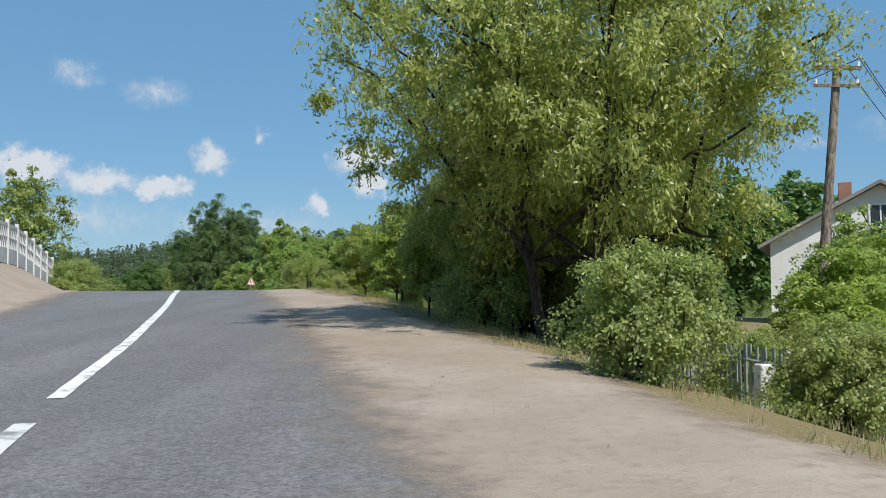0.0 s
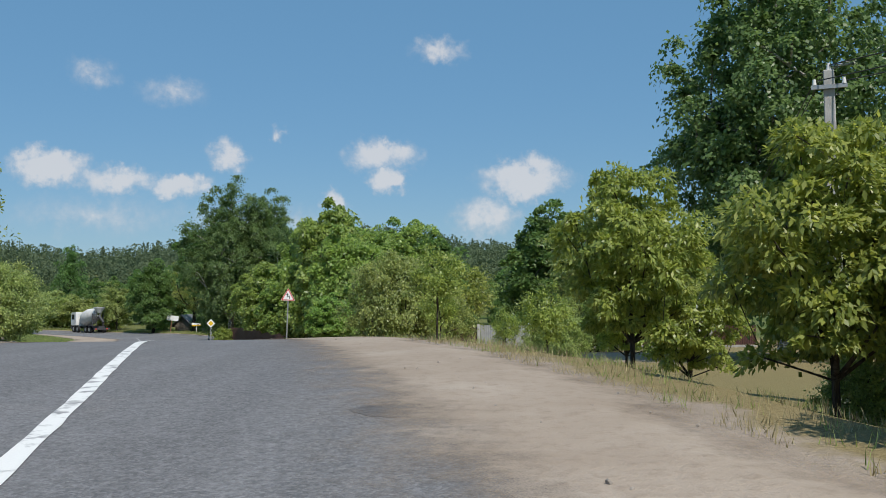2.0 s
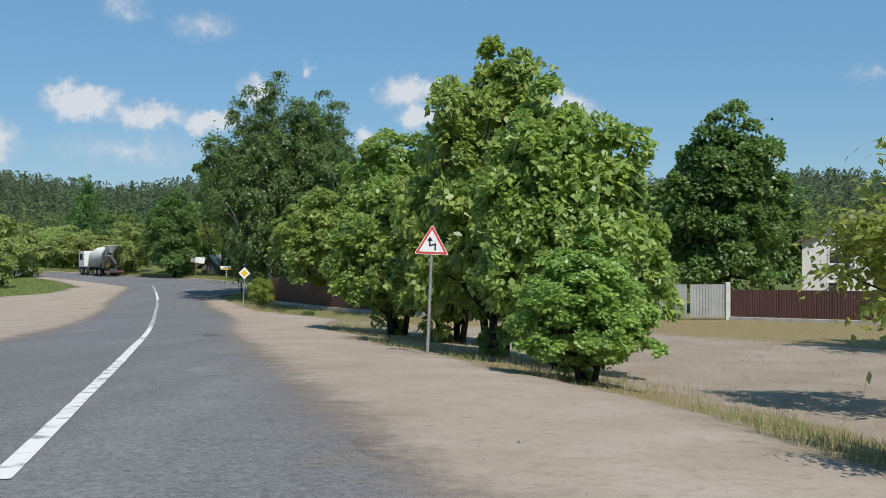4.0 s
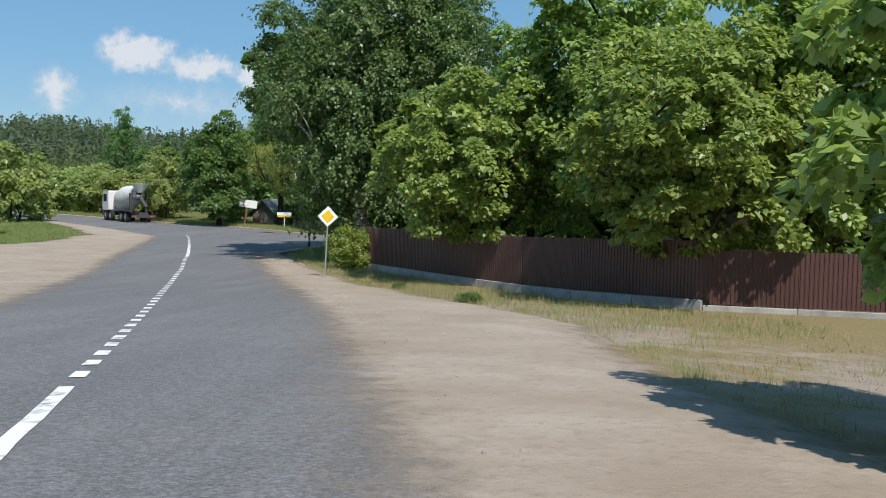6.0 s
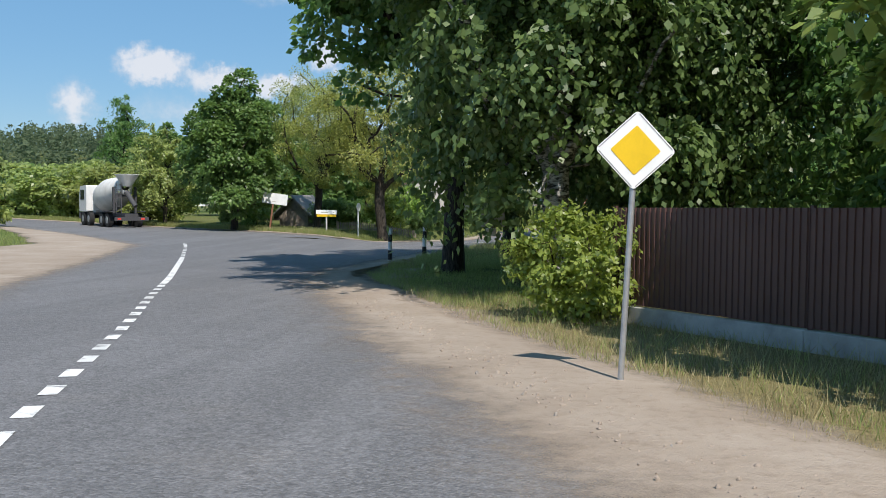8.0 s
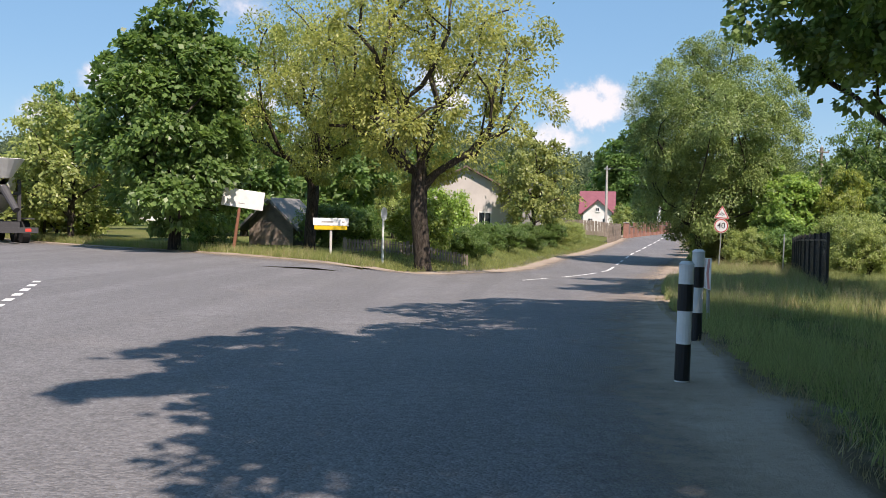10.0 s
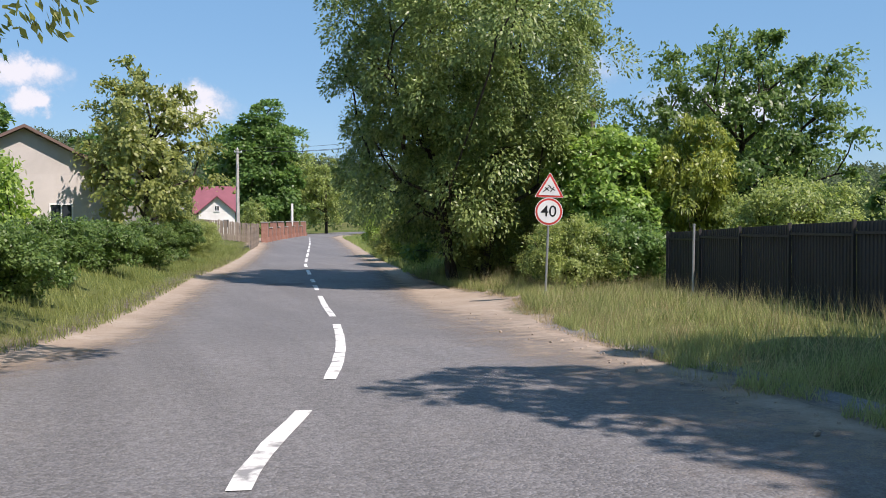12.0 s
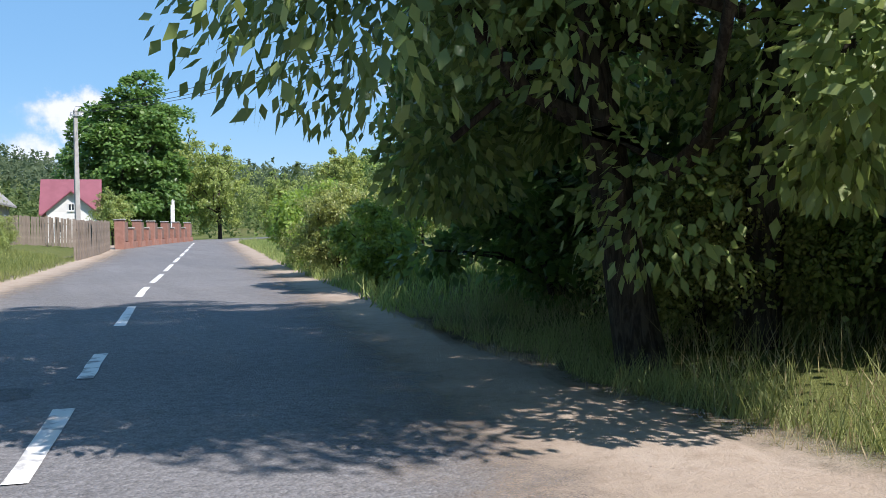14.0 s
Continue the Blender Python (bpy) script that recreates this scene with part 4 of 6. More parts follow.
plant("young", 2.2, 27.4, 1.15, 280, "young ash tree behind the willow", 0.95)
plant("young", 0.5, 26.2, 1.1, 330, "young yellow-green ash tree beside a fence", 0.85)
plant("young", -0.3, 20.4, 0.6, 250, "thin young ash tree under the willow", 0.45)
plant("young", 1.6, 37.0, 1.3, 30, "young yellow-green ash tree beside a fence", 1.0)
plant("shrub", -2.6, 55.8, 0.6, 100, "olive shrub on the sandy lot")
plant("young", -1.0, 52.0, 0.85, 190, "young ash tree on the sandy lot", 0.75)
plant("sapling", -6.3, 43.6, 0.85, 40, "thin young sapling on the sandy verge")
plant("sapling", -6.2, 62.6, 1.75, 80, "tall thin sapling on the sandy lot", 2.1)
plant("shrub", 1.3, 30.8, 0.6, 15, "loose green shrub along the picket fence")
plant("shrub", 1.9, 26.8, 0.55, 200, "loose green shrub along the picket fence")
plant("shrub", 0.4, 36.0, 0.5, 90, "loose green shrub along the picket fence")
plant("shrub", 2.3, 10.6, 0.52, 0, "bright green shrub beside a fence post")
plant("shrub", 0.9, 19.0, 0.6, 30, "green bush under the willow on the bank")
plant("shrub", 1.8, 20.6, 0.75, 140, "green bush under the willow on the bank")
plant("shrub", 0.7, 22.8, 0.5, 260, "green bush under the willow on the bank")
plant("shrub", 3.3, 18.6, 0.6, 120, "green shrub under the willow")
plant("shrub", 4.5, 10.8, 0.46, 20, "loose pale shrub along a garden fence")
plant("shrub", 6.1, 13.2, 0.62, 75, "loose pale shrub along a garden fence")
plant("shrub", 5.2, 15.5, 0.5, 130, "loose pale shrub along a garden fence")
plant("apple", 11.6, 26.0, 0.55, 40, "small fruit tree in a garden", 0.6)
plant("young", 9.0, 21.0, 0.8, 80, "loose young tree in a garden", 0.9)
plant("young", 7.6, 18.6, 0.6, 200, "loose young tree in a garden", 0.8)
plant("young", 11.2, 24.0, 0.9, 320, "loose young tree in a garden", 0.9)
plant("dark_tree", 5.6, 25.4, 0.8, 30, "dark garden tree behind the willow")
plant("birch", 5.4, 57.0, 1.0, 0, "tall drooping birch beside a garden", 1.12)
plant("shrub", -7.9, 54.5, 1.0, 0, "wide pale green shrub with leaning stems on the verge", 0.86)
plant("shrub", -6.9, 56.0, 0.85, 90, "pale green shrub on the sandy lot")
plant("maple", -12.3, 70.6, 1.15, 0, "bushy green maple behind a warning sign", 0.85)
plant("maple", -10.9, 66.8, 0.86, 120, "bushy green maple on the dry verge", 0.76)
plant("maple", -11.0, 62.3, 0.33, 190, "low green maple shoot on the dry verge", 0.4)
plant("maple", -15.6, 80.6, 0.88, 200, "dense green maple on the verge")
plant("maple", -13.6, 78.0, 0.95, 300, "dense green maple on the verge")
plant("dark_tree", 2.0, 106.8, 1.34, 0, "dark green tree behind a grey gate", 1.36)
plant("apple", 2.2, 74.0, 1.12, 80, "grey-green tree on the edge of the lot", 1.15)
plant("shrub", 0.6, 70.0, 1.0, 200, "pale green shrub on the edge of the lot")
plant("sapling", -4.3, 56.6, 0.85, 0)
plant("sapling", -6.4, 50.4, 0.8, 130)
plant("sapling", -3.6, 48.4, 1.0, 250)
# behind the brown fence
plant("tall_maple", -17.5, 107.5, 1.0, 0, "tall dense maple overhanging the brown fence")
plant("tall_maple", -11.5, 102.5, 0.95, 110, "tall dense maple behind the brown fence")
plant("airy_tree", -20.6, 116.5, 1.0, 220, "airy dark green ash tree behind the brown fence")
plant("back_tree", -8.0, 110.0, 1.1, 40, "dark green tree behind the brown fence")
plant("birch", -28.6, 117.4, 1.06, 90, "tall drooping birch at the road fork", 1.2)
plant("birch", -25.0, 119.0, 1.0, 200, "tall drooping birch at the road fork")
plant("hedge", -22.0, 97.6, 0.13, 30, "low green weed clump in the dry grass", 0.2)
plant("hedge", -24.7, 103.3, 0.1, 140, "low green weed clump in the dry grass", 0.13)
plant("lime_shrub", -28.3, 113.2, 0.85, 30, "bright green shrub at the end of the fence")
plant("high_maple", -31.6, 125.0, 1.02, 10, "large spreading tree shading the road fork", 1.08)
plant("high_maple", -30.3, 132.4, 0.95, 120, "large spreading tree shading the road fork", 0.82)
plant("fence_maple", -22.4, 107.4, 1.0, 60, "spreading green maple overhanging the brown fence")
plant("fence_maple", -16.1, 99.6, 1.0, 150, "spreading green maple overhanging the brown fence")
plant("dark_tree", -25.2, 127.0, 1.2, 130, "dark green tree shading the road fork")
# out of view, placed for the shadow its crown casts on verge and road
plant("high_maple", -25.8, 147.4, 0.92, 80, "unseen tall tree with a high crown, added to shade the verge")
plant("high_maple", -27.0, 141.8, 0.95, 250, "tall tree with a high crown beside the road", 0.93)
# beyond the bend
plant("dark_tree", -50.0, 158.6, 1.13, 60, "dense bright broadleaf tree behind the bend", 1.1)
plant("open_tree", -45.6, 163.4, 0.95, 40, "old willow behind the place sign", 0.75)
plant("open_tree", -39.9, 158.7, 1.02, 200, "old leaning willow with dark open limbs", 0.95)
plant("lime_shrub", -40.6, 164.2, 1.2, 60, "bright lime-green garden shrub")
plant("hedge", -38.8, 168.6, 0.62, 0, "dense dark green garden bush by the road")
plant("hedge", -38.4, 173.5, 0.66, 100, "dense dark green garden bush by the road")
plant("hedge", -37.1, 179.6, 0.66, 220, "dense dark green garden bush by the road")
plant("hedge", -35.6, 185.6, 0.7, 310, "dense dark green garden bush by the road")
plant("hedge", -34.0, 192.8, 0.68, 70, "dense dark green garden bush by the road")
plant("shrub", -32.8, 198.4, 0.6, 15, "olive green bush along the village road")
plant("shrub", -32.1, 202.6, 0.6, 110, "olive green bush along the village road")
plant("shrub", -31.0, 213.5, 0.5, 300, "olive green bush beside a board fence")
plant("shrub", -31.4, 207.0, 0.55, 220, "olive green bush along the village road")
plant("apple", -45.5, 190.0, 0.62, 70, "small fruit tree before a pale house")
plant("apple", -35.2, 192.4, 1.14, 0, "pale green fruit tree in a garden")
plant("lime_shrub", -40.7, 177.5, 1.5, 25, "bright lime-green garden shrub before a pale house")
plant("back_bush", -43.0, 183.5, 0.9, 70, "wide green bush before a pale house")
plant("hedge", -44.5, 170.0, 0.8, 30, "dense dark green garden bush")
# bushes added as dark filling for the deep shade behind the signs
plant("hedge", -45.6, 168.0, 0.85, 60, "dark green bush added for the deep shade behind the signs")
plant("hedge", -51.6, 167.2, 0.8, 160, "dark green bush added for the deep shade behind the signs")
plant("hedge", -48.4, 174.6, 1.0, 210, "dark green bush added for the deep shade behind the signs")
plant("back_tree", -53.5, 172.0, 1.0, 140, "dark green tree in a garden")
plant("back_tree", -47.0, 180.0, 1.0, 300, "dark green tree in a garden")
# village road, right
plant("round_willow", -24.9, 178.2, 0.98, 150, "large round willow overhanging the village road", 0.85)
plant("dark_tree", -20.6, 188.5, 0.9, 20, "dark green tree beside the willow")
plant("maple", -21.4, 175.0, 0.85, 80, "green maple behind a dark fence")
plant("airy_tree", -15.9, 175.6, 1.0, 160, "airy dark green ash tree behind a dark fence")
plant("young", -18.8, 173.6, 1.4, 70, "bright yellow-green young tree behind a dark fence", 0.9)
plant("maple", -12.8, 179.5, 0.85, 250, "green maple behind a dark fence")
plant("shrub", -23.4, 174.7, 0.6, 0, "loose green shrub by the fence corner")
plant("shrub", -24.2, 179.0, 0.6, 90, "bright green shrub under the willow")
plant("shrub", -22.4, 177.6, 0.9, 60, "loose shrub under the willow")
plant("shrub", -20.8, 180.6, 1.3, 160, "loose shrub under the willow")
plant("shrub", -19.4, 177.4, 1.2, 10, "loose shrub beside the dark fence")
plant("shrub", -24.3, 171.6, 0.7, 140, "loose green shrub at the fence corner")
plant("shrub", -21.2, 166.4, 0.95, 250, "loose green shrub behind a dark fence")
plant("shrub", -22.4, 160.6, 0.75, 30, "loose green shrub behind a dark fence")
plant("hedge", -23.7, 172.1, 0.75, 20, "dense dark bush beside the speed sign")
plant("hedge", -22.2, 172.8, 0.95, 130, "dense dark bush at the fence corner")
plant("hedge", -23.4, 182.6, 1.2, 50, "dense dark bush under the willow")
plant("hedge", -21.4, 184.6, 1.5, 100, "dense dark bush under the willow")
plant("shrub", -21.8, 197.0, 0.85, 0, "roadside shrub in sunlight")
plant("lime_shrub", -22.4, 192.6, 0.9, 20, "bright yellow-green shrub beside the lane")
plant("lime_shrub", -20.9, 202.0, 1.3, 140, "bright yellow-green shrub beside the lane")
plant("shrub", -18.2, 206.0, 0.85, 120, "roadside shrub in sunlight")
plant("lime_shrub", -16.6, 214.0, 1.3, 60, "bright yellow-green shrub beside the lane")
plant("apple", -12.0, 226.0, 0.8, 100, "pale green roadside tree")
plant("apple", -6.0, 246.0, 0.9, 200, "pale green roadside tree")
plant("back_tree", 2.0, 262.0, 0.9, 30, "green tree beyond the village road's crest")
plant("apple", -2.0, 275.0, 1.0, 300, "pale green tree beyond the crest")
plant("dark_tree", -17.2, 282.0, 2.0, 40, "large dark green chestnut tree by the village road", 2.3)
plant("apple", -23.4, 243.0, 0.55, 10, "small garden tree by the brick fence")
plant("apple", -7.2, 284.0, 1.5, 250, "pale green tree beyond the crest", 1.5)
plant("apple", -10.4, 292.0, 1.8, 120, "pale green tree beyond the crest", 1.6)
plant("back_tree", -14.0, 283.0, 1.0, 90, "green tree by the village road")
plant("back_tree", 14.0, 290.0, 1.2, 170, "green tree beyond the crest")
# left side
plant("shrub", -24.4, 61.0, 1.0, 0, "roadside shrub below a concrete fence")
plant("apple", -26.4, 58.5, 0.95, 130, "small tree behind a concrete fence")
plant("shrub", -22.2, 57.0, 0.9, 200, "roadside shrub at the fence end")
plant("back_bush", -61.0, 137.0, 1.5, 50, "wide roadside bush on the grass island", 1.6)
plant("back_bush", -70.0, 158.0, 2.6, 0, "tall wide bush beside the road", 2.2)
plant("back_bush", -78.0, 168.0, 2.4, 90, "tall wide bush beside the road", 2.4)
plant("conifer", -91.5, 229.0, 1.35, 0, "dark conifer standing on the slope", 1.5)

# background trees and bushes
for k, (x, y, s) in enumerate(((-58, 166, 1.0), (-62.5, 177, 0.9), (-56, 188, 1.1), (-48, 193, 0.9), (-52, 202, 1.1), (-44, 207, 0.9), (-60, 198, 1.0),
                               (-38, 214, 0.8), (-46, 218, 1.0), (-33, 223, 0.7), (-70, 190, 0.9), (-68, 206, 1.1))):
    plant("back_tree" if k % 3 else "apple", x, y, s, 47 * k, "green garden tree behind the road fork" if k % 3 else "pale green garden tree behind the road fork", s * 1.1, group="garden trees")
for k, (x, y, s) in enumerate(((-9, 184, 0.9), (-5, 176, 0.42), (-12, 196, 1.0), (-7, 206, 1.0), (2, 198, 1.1), (0, 184, 0.5), (-11, 216, 0.9), (4, 226, 1.1), (-4, 236, 0.9), (8, 248, 1.0))):
    plant("back_tree" if k % 2 else "apple", x, y, s, 61 * k, "green tree behind the roadside fence" if k % 2 else "pale green tree behind the roadside fence", s * 1.1, group="village trees")
for k, (x, y, s) in enumerate(((20, 29, 0.8), (17, 54, 0.9), (24, 62, 1.0), (12, 68, 0.75), (17, 78, 0.8), (26, 92, 1.0), (32, 104, 1.0), (22, 122, 1.1), (1, 121, 1.0), (-6, 124, 1.1),
                               (-14, 120, 1.0), (11, 128, 1.1), (30, 78, 1.0), (37, 62, 1.0), (-16, 134, 1.1), (-8, 142, 1.0), (-20, 150, 0.42), (34, 40, 0.9), (42, 118, 1.2), (-14, 158, 0.45))):
    plant("back_tree" if k % 3 else "apple", x, y, s, 37 * k, "green garden tree behind the houses" if k % 3 else "pale garden tree behind the houses", s * 1.1, group="trees behind the houses")
for k, (x, y, s) in enumerate(((-63, 173, 1.5), (-70, 181, 1.8), (-76, 187, 2.0), (-84, 194, 2.0), (-92, 201, 2.2), (-101, 209, 2.2), (-110, 216, 2.4), (-88, 214, 2.4), (-76, 204, 2.2),
                               (-98, 226, 2.4), (-112, 236, 2.6), (-84, 230, 2.4), (-90, 172, 2.2), (-100, 180, 2.4), (-110, 190, 2.5), (-84, 160, 2.0), (-124, 204, 2.6), (-120, 226, 2.6))):
    plant("back_bush", x, y, s, 53 * k, "wide green bush at the edge of the valley", s * 1.25, group="bushes beyond the bend")

# ---- signs ----
def on_ground(x, y, rz=0.0, ry=0.0, rx=0.0, dz=0.0):
    return pose(x, y, gz(x, y) + dz, rx, ry, rz)


def sign_pole(parent, h, r=0.03):
    part("pole", rods(((0, 0.03, -0.3), (0, 0.03, h), r), seg=12), M_STEEL, parent, "grey galvanised pole")


def priority_sign():
    s = thing("road_sign", on_ground(-28.0, 107.0, 2, 2.6), "yellow and white diamond priority sign on a grey pole", "road sign")
    sign_pole(s, 2.45)
    zc, r = 2.30, 0.385
    part("plate", plate(rounded([(0, zc - r), (r, zc), (0, zc + r), (-r, zc)], 0.05), -0.012, 0.0), M_SIGNWHITE, s, "white sign plate")
    q = r * 0.62
    part("yellow_diamond", plate(rounded([(0, zc - q), (q, zc), (0, zc + q), (-q, zc)], 0.02), -0.017, -0.0125), M_SIGNYELLOW, s, "yellow diamond")
    rim = bmesh.new()
    o, i = [(0, zc - r), (r, zc), (0, zc + r), (-r, zc)], [(0, zc - r + 0.016), (r - 0.016, zc), (0, zc + r - 0.016), (-r + 0.016, zc)]
    for k in range(4):
        a, b = o[k], o[(k + 1) % 4]
        ai = (a[0] * 0.93, zc + (a[1] - zc) * 0.93)
        bi = (b[0] * 0.93, zc + (b[1] - zc) * 0.93)
        a2, b2 = (a[0] * 0.965, zc + (a[1] - zc) * 0.965), (b[0] * 0.965, zc + (b[1] - zc) * 0.965)
        slab_poly(rim, [(a2[0] * 0.955 + b2[0] * 0.045, a2[1] * 0.955 + b2[1] * 0.045), (b2[0] * 0.955 + a2[0] * 0.045, b2[1] * 0.955 + a2[1] * 0.045), (bi[0] * 0.95 + ai[0] * 0.05, bi[1] * 0.95 + ai[1] * 0.05), (ai[0] * 0.95 + bi[0] * 0.05, ai[1] * 0.95 + bi[1] * 0.05)], -0.0145, -0.0125)
    part("rim", rim, M_STEEL, s, "thin grey border line")
    for z in (zc - 0.2, zc + 0.15):
        part("clamp", boxes((-0.05, 0.05, 0.001, 0.065, z, z + 0.03)), M_STEEL, s)


def triangle(zb, side):
    h = side * 0.866
    return [(-side / 2, zb), (side / 2, zb), (0, zb + h)]


def inset(tri_pts, k):
    cx, cz = sum(p[0] for p in tri_pts) / 3, sum(p[1] for p in tri_pts) / 3
    return [(cx + (x - cx) * k, cz + (z - cz) * k) for x, z in tri_pts]


def stroke(bm, pts, w, y0, y1):
    for (x0, z0), (x1, z1) in zip(pts, pts[1:]):
        d = Vector((x1 - x0, z1 - z0)).normalized() * (w / 2)
        nx, nz = -d.y, d.x
        slab_poly(bm, [(x0 - d.x + nx, z0 - d.y + nz), (x0 - d.x - nx, z0 - d.y - nz), (x1 + d.x - nx, z1 + d.y - nz), (x1 + d.x + nx, z1 + d.y + nz)], y0, y1)
    return bm


def triangle_head(s, zb, side):
    t = triangle(zb, side)
    part("border", plate(rounded(t, side * 0.07), -0.012, 0.0), M_SIGNRED, s, "red triangular border")
    part("face", plate(rounded(inset(t, 0.77), side * 0.03), -0.017, -0.0125), M_SIGNWHITE, s, "white sign face")
    edge = bmesh.new()
    slab_poly(edge, rounded(inset(t, 1.05), side * 0.08), -0.0105, 0.003)
    part("backing", edge, M_SIGNWHITE, s, "pale edge and back of the plate")


def bend_warning_sign():
    s = thing("road_sign", on_ground(-13.58, 66.0, -4, 2.6), "red-bordered triangular bends warning sign on a grey pole", "road sign")
    sign_pole(s, 2.4)
    zb, side = 1.93, 0.62
    triangle_head(s, zb, side)
    k = side / 0.62
    bm = bmesh.new()
    stroke(bm, [(0.07 * k, zb + 0.085), (0.07 * k, zb + 0.19), (-0.035 * k, zb + 0.155), (-0.035 * k, zb + 0.255)], 0.026 * k, -0.022, -0.0175)
    slab_poly(bm, [(-0.095 * k, zb + 0.245), (0.02 * k, zb + 0.245), (-0.035 * k, zb + 0.325)], -0.022, -0.0175)
    part("bend_arrow", bm, M_BLACK, s, "black zigzag arrow")
    part("clamp", boxes((-0.05, 0.05, 0.003, 0.065, zb + 0.15, zb + 0.18)), M_STEEL, s)


def speed_sign():
    s = thing("road_sign", on_ground(-26.35, 169.1, -26, 2.2, 0, 0.14), "speed limit disc below a triangular warning sign on a pole", "road sign")
    sign_pole(s, 2.85)
    zc, r = 2.03, 0.335
    part("disc_border", plate(circle(r, 0, zc), -0.012, 0.0), M_SIGNRED, s, "red ring of the speed limit disc")
    part("disc_backing", plate(circle(r * 1.05, 0, zc), -0.009, 0.003), M_SIGNWHITE, s, "pale edge of the disc")
    part("disc_face", plate(circle(r * 0.855, 0, zc), -0.017, -0.0125), M_SIGNWHITE, s, "white disc face")
    cu = bpy.data.curves.new("number", "FONT")
    cu.body, cu.size, cu.align_x, cu.align_y, cu.extrude, cu.offset = "40", 0.40, "CENTER", "CENTER", 0.002, 0.001
    cu.materials.append(M_BLACK)
    tx = new("number", cu)
    tx.parent = s
    tx.matrix_basis = pose(0, -0.0200, zc, 90, 0, 0)
    tx["label"] = "black number forty"
    zb, side = zc + r + 0.03, 0.72
    triangle_head(s, zb, side)
    bm = bmesh.new()
    for x0, z0, x1, z1 in ((-0.15, 0.14, -0.04, 0.24), (-0.11, 0.24, -0.02, 0.17), (-0.03, 0.30, 0.02, 0.26), (0.03, 0.14, 0.10, 0.25), (0.02, 0.24, 0.13, 0.18)):
        stroke(bm, [(x0, zb + z0), (x1, zb + z1)], 0.022, -0.022, -0.0175)
    part("symbol", bm, M_BLACK, s, "small dark strokes on the warning triangle")
    for z in (zc - 0.12, zc + 0.12, zb + 0.12):
        part("clamp", boxes((-0.05, 0.05, 0.003, 0.065, z, z + 0.03)), M_STEEL, s)


def chevron_board():
    # runs along the verge, seen obliquely
    x0, y0, x1, y1 = -32.75, 139.9, -32.95, 137.5
    ang = math.degrees(math.atan2(y1 - y0, x1 - x0))
    L, H = 2.7, 0.52
    m = pose((x0 + x1) / 2, (y0 + y1) / 2, gz(x0, y0 - 1.2), 0, 0, ang)
    s = thing("chevron_board", m @ pose(0, 0, 0, 0, -1.5, 0), "red and white chevron board on two grey posts", "road sign")
    zb = 0.56
    part("plate", boxes((-L / 2, L / 2, -0.006, 0.006, zb, zb + H)), M_SIGNWHITE, s, "faded white plate")
    for x, w_, mat, note in ((-1.33, 0.12, M_SIGNRED, "red chevron"), (-0.86, 0.46, M_SIGNRED, "red chevron"), (0.02, 0.46, M_FADED, "badly faded chevron"), (0.78, 0.30, M_FADEDRED, "faded red chevron")):
        a = 0.22
        pts = [(x, zb + H / 2), (x + a, zb + H - 0.015), (x + a + w_, zb + H - 0.015), (x + w_, zb + H / 2), (x + a + w_, zb + 0.015), (x + a, zb + 0.015)]
        part("chevron", plate(pts, -0.0105, -0.0065), mat, s, note)
    for x in (-0.72, 0.72):
        part("post", rods(((x, 0.035, -0.4), (x, 0.035, zb + H - 0.06), 0.03), seg=10), M_STEEL, s)


def bollard(x, y, h, r, label):
    s = thing("delineator_post", on_ground(x, y, 0, 1.0), label, "bollard", "black and white posts at the fork")
    part("shaft", rods(((0, 0, -0.3), (0, 0, h), r), seg=16), M_WHITE, s)
    for a, b in ((0.05, 0.35), (0.62, 0.84)):
        part("black_band", rods(((0, 0, a * h), (0, 0, b * h), r * 1.04), seg=16), M_BLACK, s, "black painted band")
    part("cap", rods(((0, 0, h), (0, 0, h + 0.03), r * 1.12, r * 0.7), seg=16), M_WHITE, s)


def blank_board():
    s = thing("notice_board", on_ground(-47.0, 158.0, 8), "blank white tilted board on a rusty brown post", "notice board")
    tilt = Matrix.Translation((0, 0, 2.15)) @ Matrix.Rotation(radians(7.5), 4, "Y")
    bm = box(bmesh.new(), -0.82, 0.82, -0.03, 0.0, -0.36, 0.36, 0.004)
    bm.transform(tilt)
    part("panel", bm, M_SIGNWHITE, s, "white sheet panel")
    bm = bmesh.new()
    for a, b, c, d in ((-0.82, 0.82, -0.36, -0.31), (-0.82, 0.82, 0.31, 0.36), (-0.82, -0.77, -0.31, 0.31), (0.77, 0.82, -0.31, 0.31)):
        box(bm, a, b, 0.001, 0.03, c, d)
    bm.transform(tilt)
    part("frame", bm, M_STEEL, s, "grey frame behind the panel")
    bm = boxes((-0.15, 0.1, -0.034, -0.0305, -0.2, -0.17))
    bm.transform(tilt)
    part("faint_bar", bm, M_CONCRETE, s, "short faint grey bar")
    part("post", rods(((-0.42, 0.05, -0.3), (-0.08, 0.05, 2.3), 0.07, 0.06), seg=10), M_RUST, s, "leaning rusty brown post")


